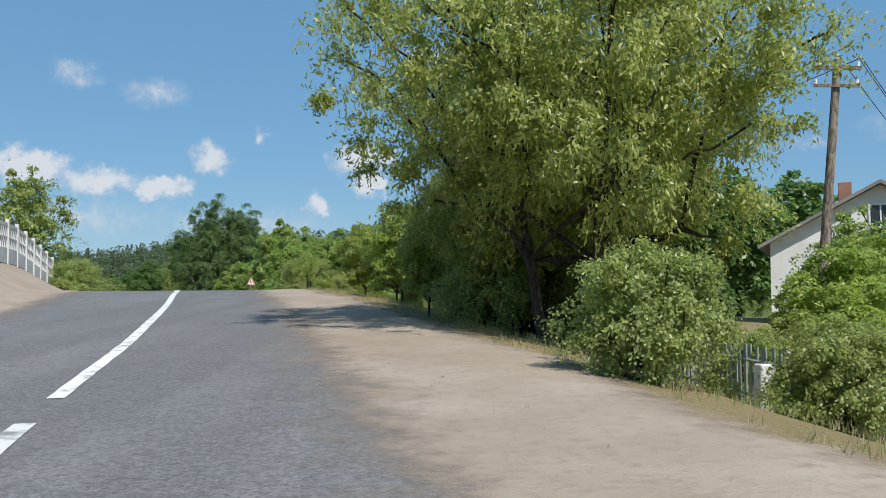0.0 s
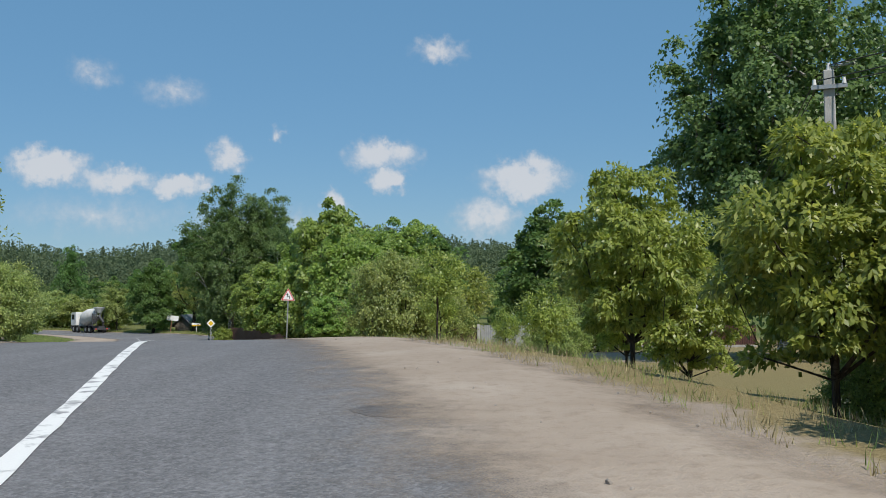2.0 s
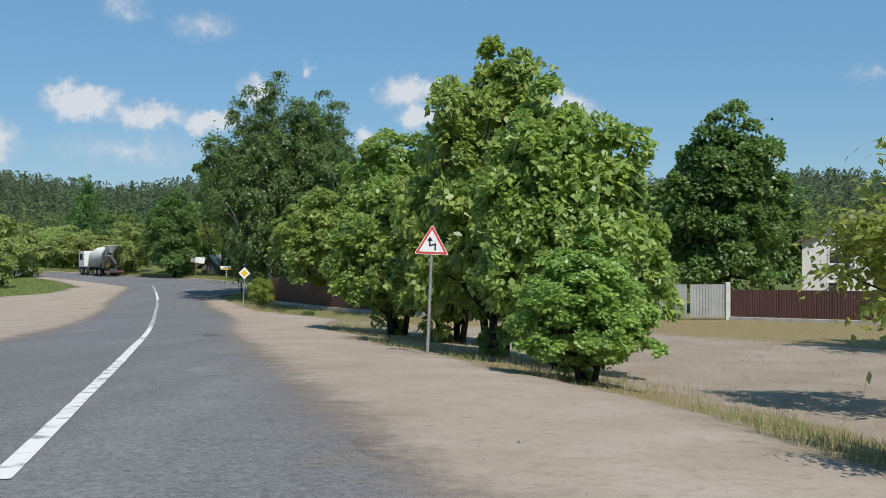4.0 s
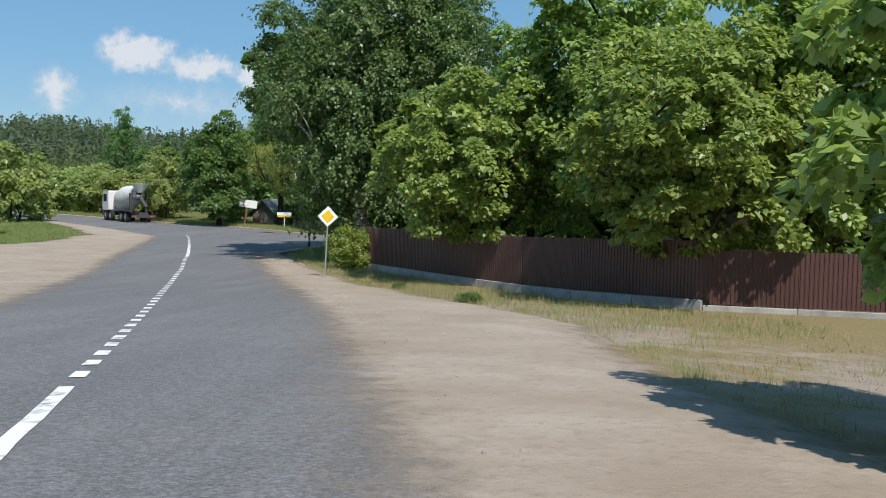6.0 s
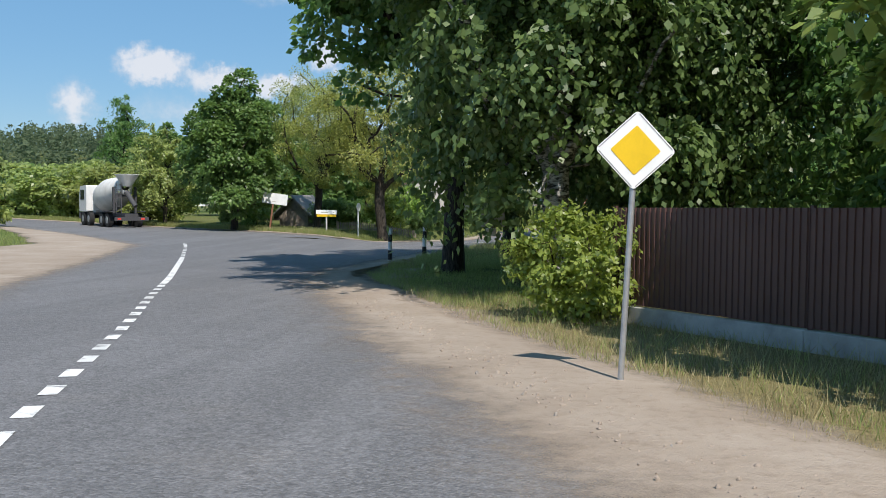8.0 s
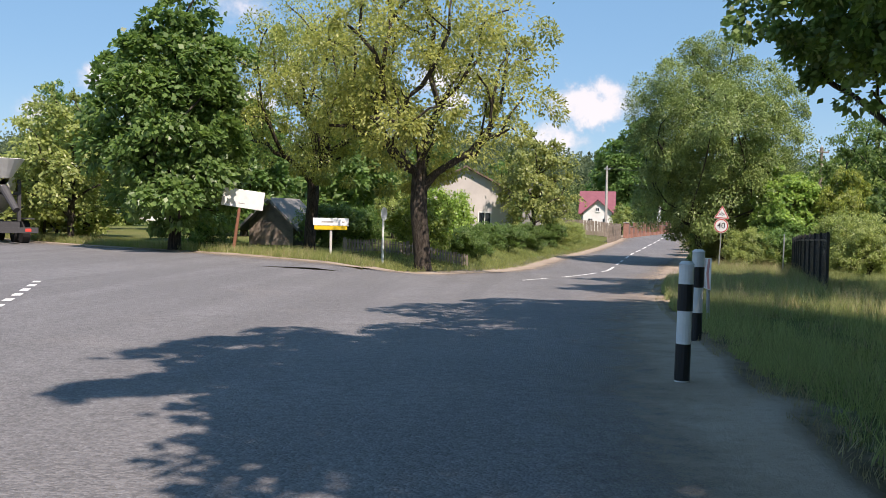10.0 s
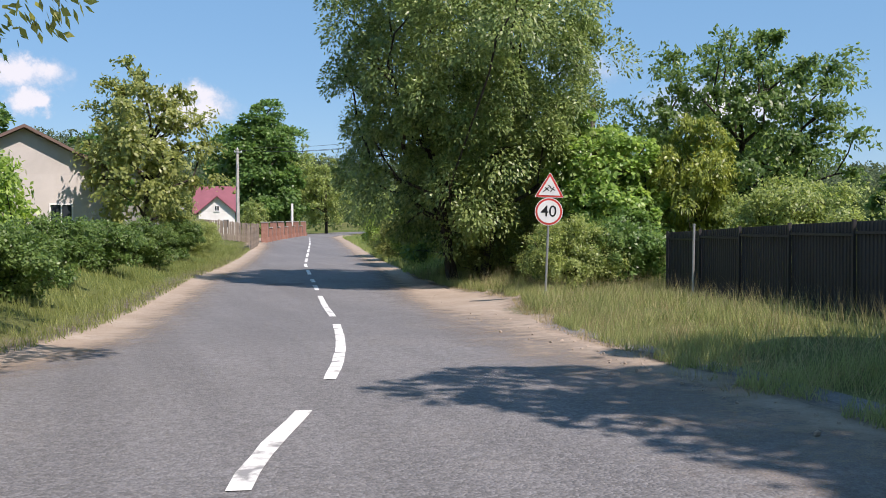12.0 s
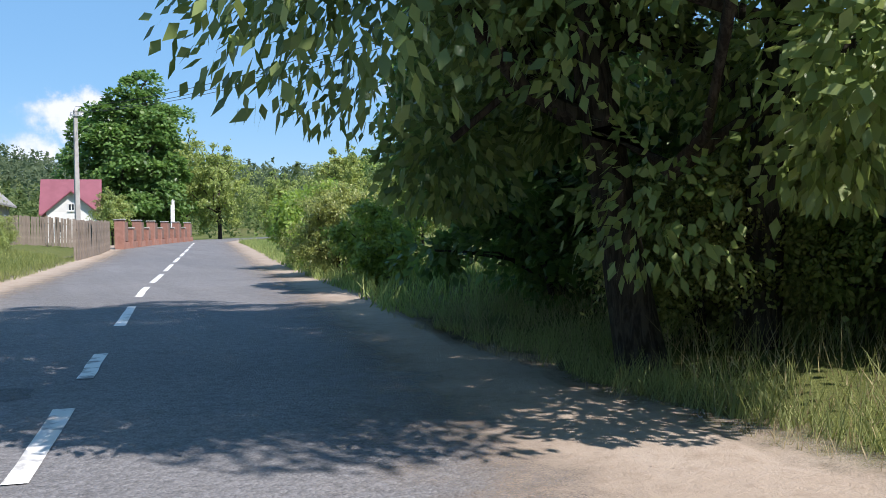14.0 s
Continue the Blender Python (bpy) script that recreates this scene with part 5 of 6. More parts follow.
def place_sign():
    s = thing("place_sign", on_ground(-43.2, 156.6, 2), "white and yellow sign board on a pale post", "road sign")
    part("post", rods(((0, 0.05, -0.3), (0, 0.05, 1.5), 0.05), seg=10), M_WHITECONC, s, "pale grey post")
    part("upper_panel", box(bmesh.new(), -0.67, 0.67, -0.02, 0.0, 1.25, 1.53, 0.003), M_SIGNWHITE, s, "white upper panel")
    part("lower_panel", box(bmesh.new(), -0.62, 0.62, -0.02, 0.0, 1.09, 1.24, 0.003), M_SIGNYELLOW, s, "yellow lower panel")
    for a, b in ((-0.35, 0.1), (0.42, 0.52)):
        part("faint_bar", boxes((a, b, -0.0245, -0.0205, 1.36, 1.41)), M_CONCRETE, s, "short grey bar")


def round_sign():
    s = thing("road_sign", on_ground(-41.4, 158.0, 72), "round road sign seen from its edge on a white post", "road sign")
    part("pole", rods(((0, 0.03, -0.3), (0, 0.03, 2.2), 0.045), seg=10), M_WHITE, s, "white painted pole")
    part("disc", plate(circle(0.27, 0, 2.0, 28), -0.012, 0.0), M_SIGNWHITE, s, "pale disc")


def trunk_boards():
    s = thing("notice_board", pose(-30.0, 118.92, gz(-30, 118.9), 0, 0, 8), "weathered grey notice board fixed to a tree trunk", "notice board")
    part("panel", box(bmesh.new(), -0.3, 0.22, -0.02, 0.02, 1.45, 1.86, 0.004), M_GREYMETAL, s, "weathered grey panel")
    for k in range(5):
        part("faint_bar", boxes((-0.24, -0.24 + 0.3 + 0.05 * (k % 3), -0.0245, -0.0205, 1.52 + 0.06 * k, 1.535 + 0.06 * k)), M_CONCRETE, s, "faint grey bar")
    part("small_panel", box(bmesh.new(), -0.2, 0.03, -0.02, 0.02, 1.24, 1.42, 0.004), M_WHITE, s, "small white panel")
    part("batten", boxes((-0.08, -0.02, 0.021, 0.25, 1.3, 1.8)), M_FENCEWOOD, s)


priority_sign()
bend_warning_sign()
speed_sign()
chevron_board()
bollard(-34.5, 130.8, 1.15, 0.07, "black and white striped post at the fork")
bollard(-33.75, 134.3, 1.22, 0.08, "black and white striped post by the chevron board")
blank_board()
place_sign()
round_sign()
trunk_boards()


# ---- fences ----
def corrugated(length, z0, z1, pitch=0.11, depth=0.02):
    """A profiled sheet along x."""
    bm = bmesh.new()
    n = int(length / pitch)
    prof = []
    for k in range(n):
        x = k * length / n
        p = length / n
        prof += [(x, 0), (x + p * 0.25, 0), (x + p * 0.35, -depth), (x + p * 0.75, -depth), (x + p * 0.85, 0)]
    prof.append((length, 0))
    lo = [bm.verts.new((x, y, z0)) for x, y in prof]
    hi = [bm.verts.new((x, y, z1)) for x, y in prof]
    for k in range(len(prof) - 1):
        bm.faces.new((lo[k], lo[k + 1], hi[k + 1], hi[k]))
    back_lo = [bm.verts.new((x, y + 0.004, z0)) for x, y in prof]
    back_hi = [bm.verts.new((x, y + 0.004, z1)) for x, y in prof]
    for k in range(len(prof) - 1):
        bm.faces.new((back_lo[k + 1], back_lo[k], back_hi[k], back_hi[k + 1]))
        bm.faces.new((hi[k], hi[k + 1], back_hi[k + 1], back_hi[k]))
    return bm


def sheet_fence(points, h, mat, label, plinth=0.28, bay=2.6, plinth_mat=None, post_mat=None, name="metal_fence"):
    root = thing(name, on_ground(*points[0]), label, "fence")
    inv = root.matrix_world.inverted()
    for (xa, ya), (xb, yb) in zip(points, points[1:]):
        L = math.hypot(xb - xa, yb - ya)
        n = max(1, round(L / bay))
        for k in range(n):
            x0, y0 = xa + (xb - xa) * k / n, ya + (yb - ya) * k / n
            x1, y1 = xa + (xb - xa) * (k + 1) / n, ya + (yb - ya) * (k + 1) / n
            za, zb = gz(x0, y0), gz(x1, y1)
            zl = min(za, zb)
            ang = math.degrees(math.atan2(y1 - y0, x1 - x0))
            m = inv @ pose(x0, y0, zl, 0, 0, ang)
            seg = L / n
            sh = corrugated(seg - 0.02, plinth + 0.02, h)
            slope = (zb - za) / seg
            for v in sh.verts:
                v.co.z += slope * v.co.x + (za - zl)
            p = part("panel", sh, mat, root)
            p.matrix_basis = m
            if plinth > 0:
                pb = box(bmesh.new(), 0.005, seg - 0.005, -0.09, 0.09, -0.45, plinth, 0.012)
                for v in pb.verts:
                    v.co.z += slope * v.co.x + (za - zl)
                p = part("plinth_block", pb, plinth_mat or M_CONCRETE, root, "pale concrete plinth block")
                p.matrix_basis = m
            p = part("post", boxes((-0.03, 0.03, 0.012, 0.07, -0.3, h + 0.03)), post_mat or mat, root)
            p.matrix_basis = inv @ pose(x0, y0, za, 0, 0, ang)
            p = part("rail", boxes((0.03, seg - 0.03, 0.012, 0.05, h - 0.25 + (za - zl), h - 0.20 + (za - zl))), post_mat or mat, root)
            p.matrix_basis = m
    return root


sheet_fence([(-27.7, 113.4), (-25.4, 110.3), (-19.2, 101.9), (-15.9, 98.7)], 1.85, M_BROWNMETAL, "dark brown corrugated metal fence on a concrete plinth")
sheet_fence([(-15.9, 98.7), (-4.6, 95.6)], 1.6, M_BROWNMETAL, "brown corrugated metal fence at the sandy lot", 0.15)
sheet_fence([(-0.6, 95.6), (7.5, 90.2), (14, 88)], 1.5, M_BROWNMETAL, "brown corrugated metal fence in front of a white house", 0.15)
sheet_fence([(-27.6, 148.5), (-25.0, 160.0), (-22.8, 169.0), (-18.6, 172.4)], 1.6, M_DARKMETAL, "dark sheet metal fence among tall grass", 0.0, 2.4)


def grey_gate():
    g = thing("yard_gate", pose(-4.5, 95.55, gz(-4.5, 95.5), 0, 0, 1), "grey corrugated yard gate between two posts", "gate")
    for x, mat in ((0.0, M_CONCRETE), (3.85, M_WHITECONC)):
        part("gate_post", box(bmesh.new(), x - 0.11, x + 0.11, -0.11, 0.11, -0.4, 1.85, 0.015), mat, g, "square concrete gate post")
    for x0 in (0.14, 2.0):
        sh = corrugated(1.7, 0.12, 1.75, 0.14, 0.025)
        bmesh.ops.translate(sh, vec=(x0, 0, 0), verts=sh.verts)
        leaf = part("gate_leaf", sh, M_GREYMETAL, g, "grey corrugated gate leaf")
        part("leaf_frame", boxes((x0, x0 + 1.7, 0.006, 0.04, 0.3, 0.35), (x0, x0 + 1.7, 0.006, 0.04, 1.5, 1.55)), M_GREYMETAL, g)


grey_gate()


def picket_fence(points, h, gap, mat, label, wide=0.07, name="picket_fence", post_mat=None):
    root = thing(name, on_ground(*points[0]), label, "fence")
    inv = root.matrix_world.inverted()
    me = bpy.data.meshes.new("picket")
    bm = box(bmesh.new(), -wide / 2, wide / 2, -0.012, 0.012, 0.06, h, 0.0)
    for v in bm.verts:
        if v.co.z > h - 0.01 and abs(v.co.x) > 0:
            v.co.z -= 0.03
    bm.to_mesh(me)
    bm.free()
    me.materials.append(mat)
    r = random.Random(5)
    for (xa, ya), (xb, yb) in zip(points, points[1:]):
        L = math.hypot(xb - xa, yb - ya)
        ang = math.degrees(math.atan2(yb - ya, xb - xa))
        n = int(L / gap)
        for k in range(n):
            x, y = xa + (xb - xa) * (k + 0.5) / n, ya + (yb - ya) * (k + 0.5) / n
            ob = new("picket", me)
            ob.parent = root
            ob.matrix_basis = inv @ pose(x, y, gz(x, y) + r.uniform(-0.03, 0.03), r.uniform(-2, 2), r.uniform(-2, 2), ang)
        nb = max(1, int(L / 2.4))
        for k in range(nb):
            x0, y0 = xa + (xb - xa) * k / nb, ya + (yb - ya) * k / nb
            x1, y1 = xa + (xb - xa) * (k + 1) / nb, ya + (yb - ya) * (k + 1) / nb
            for z in (0.3 * h, 0.78 * h):
                a = inv @ Vector((x0, y0, gz(x0, y0) + z))
                b = inv @ Vector((x1, y1, gz(x1, y1) + z))
                bm = bmesh.new()
                rod(bm, a, b, 0.022, seg=4)
                bmesh.ops.translate(bm, vec=inv.to_3x3() @ Vector((-(yb - ya) / L * -0.035, -(xb - xa) / L * 0.035, 0)) * -1, verts=bm.verts)
                part("rail", bm, mat, root)
            p = part("post", boxes((-0.05, 0.05, 0.03, 0.13, -0.3, h + 0.05)), post_mat or mat, root)
            p.matrix_basis = inv @ pose(x0, y0, gz(x0, y0), 0, 0, ang)
    return root


picket_fence([(7.0, 8.0), (4.9, 13.2), (2.9, 24.5), (1.9, 41.0)], 1.1, 0.16, M_PICKET, "grey-green picket fence in front of gardens", post_mat=M_WHITECONC)
picket_fence([(-43.5, 161.0), (-38.4, 163.6)], 0.6, 0.13, M_FENCEWOOD, "low weathered picket fence in a garden")
picket_fence([(-27.8, 213.0), (-26.2, 221.0), (-25.0, 228.5)], 1.7, 0.15, M_FENCEWOOD, "weathered board fence beside the village road", 0.14, "board_fence")
picket_fence([(-31.4, 229.2), (-25.2, 228.7)], 1.7, 0.15, M_FENCEWOOD, "weathered board fence in front of a white house", 0.14, "board_fence")


def concrete_post(x, y, h, label):
    s = thing("fence_post", on_ground(x, y, 12, 1.5), label, "post", "white concrete posts")
    part("shaft", box(bmesh.new(), -0.1, 0.1, -0.1, 0.1, -0.3, h, 0.015), M_WHITECONC, s)


concrete_post(4.55, 11.4, 0.72, "square whitewashed concrete post by the garden fence")
concrete_post(4.3, 12.7, 0.7, "square whitewashed concrete post by the garden fence")


def pipe_post(x, y, h):
    s = thing("pipe_post", on_ground(x, y, 0, 1.0), "thin grey steel pipe standing in tall grass", "post")
    part("pipe", rods(((0, 0, -0.3), (0, 0, h), 0.03), seg=10), M_STEEL, s)
    part("cap", rods(((0, 0, h), (0, 0, h + 0.03), 0.036), seg=10), M_STEEL, s)


pipe_post(-24.1, 166.0, 1.7)


def tall_white_post(x, y, h):
    s = thing("white_post", on_ground(x, y, 0, 0.6), "tall thin white painted steel post beside a fence", "post", "tall white posts")
    part("shaft", rods(((0, 0, -0.3), (0, 0, h), 0.09, 0.075), seg=10), M_WHITE, s)
    part("cap", rods(((0, 0, h), (0, 0, h + 0.05), 0.1, 0.05), seg=10), M_WHITE, s)


tall_white_post(9.7, 88.4, 4.3)
tall_white_post(10.35, 88.6, 3.5)
tall_white_post(-16.9, 258.0, 3.3)


def panel_fence():
    """Old whitewashed concrete panels with open grids."""
    pts = [(-17.2, 34.0), (-23.9, 57.4)]
    (xa, ya), (xb, yb) = pts
    root = thing("concrete_fence", on_ground(xa, ya), "whitewashed concrete panel fence with open grids", "fence")
    inv = root.matrix_world.inverted()
    n = 9
    L = math.hypot(xb - xa, yb - ya) / n
    ang = math.degrees(math.atan2(yb - ya, xb - xa))
    for k in range(n + 1):
        x, y = xa + (xb - xa) * k / n, ya + (yb - ya) * k / n
        p = part("post", box(bmesh.new(), -0.09, 0.09, -0.09, 0.09, -0.3, 2.05, 0.015), M_WHITECONC, root, "square concrete post")
        p.matrix_basis = inv @ pose(x, y, gz(x, y), 0, 0, ang)
        if k == n:
            break
        x1, y1 = xa + (xb - xa) * (k + 1) / n, ya + (yb - ya) * (k + 1) / n
        sl = gz(x1, y1) - gz(x, y)
        bm = bmesh.new()
        box(bm, 0.1, L - 0.1, -0.035, 0.035, 0.08, 0.75)
        box(bm, 0.1, L - 0.1, -0.035, 0.035, 1.72, 1.86)
        for q in range(6):
            xx = 0.1 + (L - 0.26) * q / 5
            box(bm, xx, xx + 0.06, -0.03, 0.03, 0.75, 1.72)
        box(bm, 0.1, L - 0.1, -0.028, 0.028, 1.2, 1.26)
        for v in bm.verts:
            v.co.z += sl * v.co.x / L
        p = part("panel", bm, M_WHITECONC, root, "whitewashed grid panel")
        p.matrix_basis = inv @ pose(x, y, gz(x, y), 0, 0, ang)


panel_fence()


def brick_fence():
    pts = [(-24.3, 230.0), (-20.8, 242.5), (-17.0, 255.0), (-14.0, 264.0)]
    root = thing("brick_fence", on_ground(*pts[0]), "red brick pillar fence with brown board panels", "fence")
    inv = root.matrix_world.inverted()
    for (xa, ya), (xb, yb) in zip(pts, pts[1:]):
        L = math.hypot(xb - xa, yb - ya)
        n = round(L / 3.1)
        ang = math.degrees(math.atan2(yb - ya, xb - xa))
        for k in range(n):
            x, y = xa + (xb - xa) * k / n, ya + (yb - ya) * k / n
            hgt = 1.25 if k % 2 else 1.75
            m = inv @ pose(x, y, gz(x, y), 0, 0, ang)
            p = part("pillar", box(bmesh.new(), -0.27, 0.27, -0.27, 0.27, -0.3, hgt, 0.02), M_BRICK, root, "red brick pillar")
            p.matrix_basis = m
            p = part("pillar_cap", box(bmesh.new(), -0.32, 0.32, -0.32, 0.32, hgt, hgt + 0.08, 0.02), M_CONCRETE, root, "pale cap stone")
            p.matrix_basis = m
            s = L / n
            p = part("low_wall", box(bmesh.new(), 0.28, s - 0.28, -0.12, 0.12, -0.3, 0.45, 0.01), M_BRICK, root, "low red brick wall")
            p.matrix_basis = m
            p = part("board_panel", corrugated(s - 0.62, 0.5, hgt - 0.05, 0.16, 0.018), M_BROWNROOF, root, "brown board panel")
            p.matrix_basis = m @ pose(0.31, 0, 0)


brick_fence()


# ---- poles and wires ----
def utility_pole(x, y, h, label, mat, arms=((0.25, 0.55), (0.7, 0.55)), lean=(0, 0), r=(0.15, 0.10), turn=0.0, square=False):
    s = thing("utility_pole", pose(x, y, gz(x, y), lean[0], lean[1], turn), label, "utility pole")
    if square:
        bm = box(bmesh.new(), -r[0], r[0], -r[0] * 0.8, r[0] * 0.8, -0.6, h, 0.02)
        for v in bm.verts:
            if v.co.z > h * 0.5:
                v.co.x *= r[1] / r[0]
                v.co.y *= r[1] / r[0]
    else:
        bm = rods(((0, 0, -0.6), (0, 0, h), r[0], r[1]), seg=14)
    part("shaft", bm, mat, s)
    for dz, half in arms:
        part("crossarm", boxes((-half, half, -0.16, -0.10, h - dz - 0.04, h - dz + 0.04)), M_POLEWOOD if not square else M_STEEL, s, "short cross arm")
        for sx in (-half + 0.06, half - 0.06):
            part("insulator", rods(((sx, -0.13, h - dz + 0.04), (sx, -0.13, h - dz + 0.16), 0.045, 0.03), seg=10), M_PORCELAIN, s, "white insulator")
    part("top_insulator", rods(((0, 0, h), (0, 0, h + 0.14), 0.045, 0.03), seg=10), M_PORCELAIN, s, "white insulator")
    return s


def wire(a, b, sag, name="power_line"):
    cu = bpy.data.curves.new(name, "CURVE")
    cu.dimensions, cu.bevel_depth, cu.bevel_resolution = "3D", 0.012, 1
    sp = cu.splines.new("POLY")
    sp.points.add(16)
    a, b = Vector(a), Vector(b)
    for k in range(17):
        f = k / 16
        p = a.lerp(b, f)
        sp.points[k].co = (p.x, p.y, p.z - sag * 4 * f * (1 - f), 1)
    cu.materials.append(M_WIRE)
    return tagged(new(name, cu), "thin dark overhead wire between poles", "wire", "overhead wires")


utility_pole(9.5, 24.0, 7.9, "leaning weathered wooden utility pole with insulators", M_POLEWOOD, lean=(0, 5.0), turn=-20)
utility_pole(1.5, 42.8, 6.55, "concrete utility pole with white insulators", M_CONCRETE, square=True, turn=-20, arms=((0.35, 0.33),))
utility_pole(-17.2, 183.8, 7.2, "weathered grey utility pole beside the willow", M_POLEWOOD, lean=(0, 1.0), turn=15, arms=((0.3, 0.4),))
utility_pole(-26.6, 230.0, 8.0, "grey concrete utility pole beside the village road", M_CONCRETE, square=True, turn=15, arms=((0.3, 0.35),), r=(0.16, 0.10))
utility_pole(11.2, 89.0, 7.0, "grey utility pole near a white house", M_CONCRETE, square=True, turn=0, arms=((0.3, 0.45),), r=(0.16, 0.10))
utility_pole(-15.4, 266.3, 4.0, "short whitewashed concrete pole by the road", M_WHITECONC, square=True, arms=(), r=(0.18, 0.14))
for dx, dz in ((-0.28, -0.12), (0.28, -0.12), (0.0, 0.2)):
    wire((10.6 + dx, 24.0, gz(10, 24) + 8.1 + dz), (1.5 + dx, 42.8, gz(1.5, 42.8) + 6.45 + dz), 0.45)
    wire((1.5 + dx, 42.8, gz(1.5, 42.8) + 6.45 + dz), (11.2 + dx, 89.0, gz(11.2, 89) + 7.0 + dz), 0.9)
    wire((-17.2 + dx, 183.8, gz(-17.2, 183.8) + 7.1 + dz), (-26.6 + dx, 230.0, gz(-26.6, 230) + 8.0 + dz), 0.8)
    wire((10.6 + dx, 24.0, gz(10, 24) + 8.1 + dz), (21.0 + dx, 38.0, gz(21, 38) + 5.6 + dz), 0.3)


# ---- houses ----
def roof_prism(w_, d, z0, z1, over=0.45, thick=0.14):
    """Two roof slabs over a gable whose ridge runs along y."""
    out = []
    for s in (-1, 1):
        bm = bmesh.new()
        ex, ez = s * (w_ / 2 + over), z0 - over * (z1 - z0) / (w_ / 2)
        pts = [(0, z1), (ex, ez), (ex, ez + thick), (0, z1 + thick)]
        slab_poly(bm, pts, -d / 2 - over, d / 2 + over)
        bmesh.ops.recalc_face_normals(bm, faces=bm.faces)
        out.append(bm)
    return out


def house(name, m, w_, d, wall_h, roof_h, wall_mat, roof_mat, label, front=(), left=(), right=(), gable_mat=None, chimney=None, trim=None):
    h = thing(name, m, label, "house")
    bm = bmesh.new()
    slab_poly(bm, [(-w_ / 2, -0.6), (w_ / 2, -0.6), (w_ / 2, wall_h), (-w_ / 2, wall_h)], -d / 2, d / 2)
    part("wall", bm, wall_mat, h)
    for y0 in (-d / 2 + 0.01, d / 2 - 0.16):
        part("gable", plate([(-w_ / 2 + 0.02, wall_h + 0.003), (w_ / 2 - 0.02, wall_h + 0.003), (0, wall_h + roof_h - 0.03)], y0, y0 + 0.15), gable_mat or wall_mat, h, "gable wall")
    for bm in roof_prism(w_, d, wall_h, wall_h + roof_h):
        part("roof_slope", bm, roof_mat, h, "sloping roof surface")
    for face, rows in (("f", front), ("l", left), ("r", right)):
        for cx, z0, ww, hh in rows:
            if face == "f":
                mm = pose(cx, -d / 2, z0)
            elif face == "l":
                mm = pose(-w_ / 2, cx, z0, 0, 0, -90)
            else:
                mm = pose(w_ / 2, cx, z0, 0, 0, 90)
            win = part("window", boxes((-ww / 2, -ww / 2 + 0.07, -0.05, 0.0, 0, hh), (ww / 2 - 0.07, ww / 2, -0.05, 0.0, 0, hh),
                                       (-ww / 2 + 0.07, ww / 2 - 0.07, -0.05, 0.0, 0, 0.07), (-ww / 2 + 0.07, ww / 2 - 0.07, -0.05, 0.0, hh - 0.07, hh),
                                       (-0.03, 0.03, -0.045, 0.0, 0.07, hh - 0.07)), M_WHITE, h, "white window frame")
            win.matrix_basis = mm
            part("pane", boxes((-ww / 2 + 0.07, -0.03, -0.02, 0.0, 0.07, hh - 0.07), (0.03, ww / 2 - 0.07, -0.02, 0.0, 0.07, hh - 0.07)), M_GLASS, win, "dark window pane")
            part("sill", boxes((-ww / 2 - 0.06, ww / 2 + 0.06, -0.12, 0.0, -0.06, -0.004)), M_WHITE, win, "white window sill")
    if chimney:
        cx, cy, top = chimney
        part("chimney", box(bmesh.new(), cx - 0.28, cx + 0.28, cy - 0.28, cy + 0.28, wall_h + 0.3, top, 0.01), M_BRICK, h, "brick chimney")
    return h


house("house", pose(13.4, 112.0, gz(13.4, 112.0), 0, 0, -20), 9.4, 8.5, 4.4, 2.6, M_WHITEWALL, M_BROWNROOF, "white plastered house with a brown roof behind a fence",
      front=((-2.6, 0.6, 1.2, 1.2), (-2.4, 2.9, 1.5, 0.95), (0.6, 0.6, 1.4, 1.3), (1.2, 2.9, 1.5, 0.95), (3.2, 0.6, 1.2, 1.2)), left=((-1.5, 1.0, 1.2, 1.3), (1.8, 1.0, 1.2, 1.3)), chimney=(1.0, 1.0, 8.2))
house("house", pose(19.2, 41.5, gz(19.2, 41.5), 0, 0, -22), 8.5, 8.0, 3.3, 2.3, M_WHITEWALL, M_SLATE, "white plastered house with a pale roof among garden trees",
      front=((-2.4, 1.0, 1.1, 1.3), (0, 1.0, 1.1, 1.3), (2.4, 1.0, 1.1, 1.3), (0, 3.8, 0.9, 1.0)), left=((-2, 1.0, 1.1, 1.3), (1.5, 1.0, 1.1, 1.3)), chimney=(-1.2, 0.5, 6.2))
house("house", pose(-41.0, 197.0, gz(-41.0, 197.0), 0, 0, 8), 7.8, 9.0, 3.4, 2.0, M_PALEWALL, M_BROWNROOF, "pale plastered village house with a brown roof",
      front=((-1.5, 0.9, 1.0, 1.2), (1.5, 0.9, 1.0, 1.2)), right=((-2, 0.9, 1.1, 1.2), (2, 0.9, 1.1, 1.2)))
house("house", pose(-24.2, 273.0, gz(-24.2, 273), 0, 0, 84), 6.0, 4.8, 3.1, 3.1, M_WHITEWALL, M_REDROOF, "white village house with a steep red metal roof",
      left=((-1.4, 0.9, 1.0, 1.3), (1.4, 0.9, 1.0, 1.3)))
house("porch", pose(-24.5, 268.6, gz(-24.5, 268.6), 0, 0, -5), 4.4, 3.0, 2.9, 1.9, M_WHITEWALL, M_REDROOF, "white gabled porch of a red-roofed house",
      front=((0.0, 3.0, 0.6, 0.7), (-1.1, 0.9, 0.8, 1.1), (1.1, 0.9, 0.8, 1.1)))
house("house", pose(-34.4, 246.5, gz(-34.4, 246.5), 0, 0, -8), 7.5, 9.0, 3.2, 3.6, M_GREYWALL, M_SLATE, "old grey wooden village house with a slate roof",
      front=((-1.7, 1.0, 0.9, 1.2), (1.7, 1.0, 0.9, 1.2)), right=((-2.0, 1.0, 0.9, 1.2), (2.0, 1.0, 0.9, 1.2)), gable_mat=M_GREYWALL)
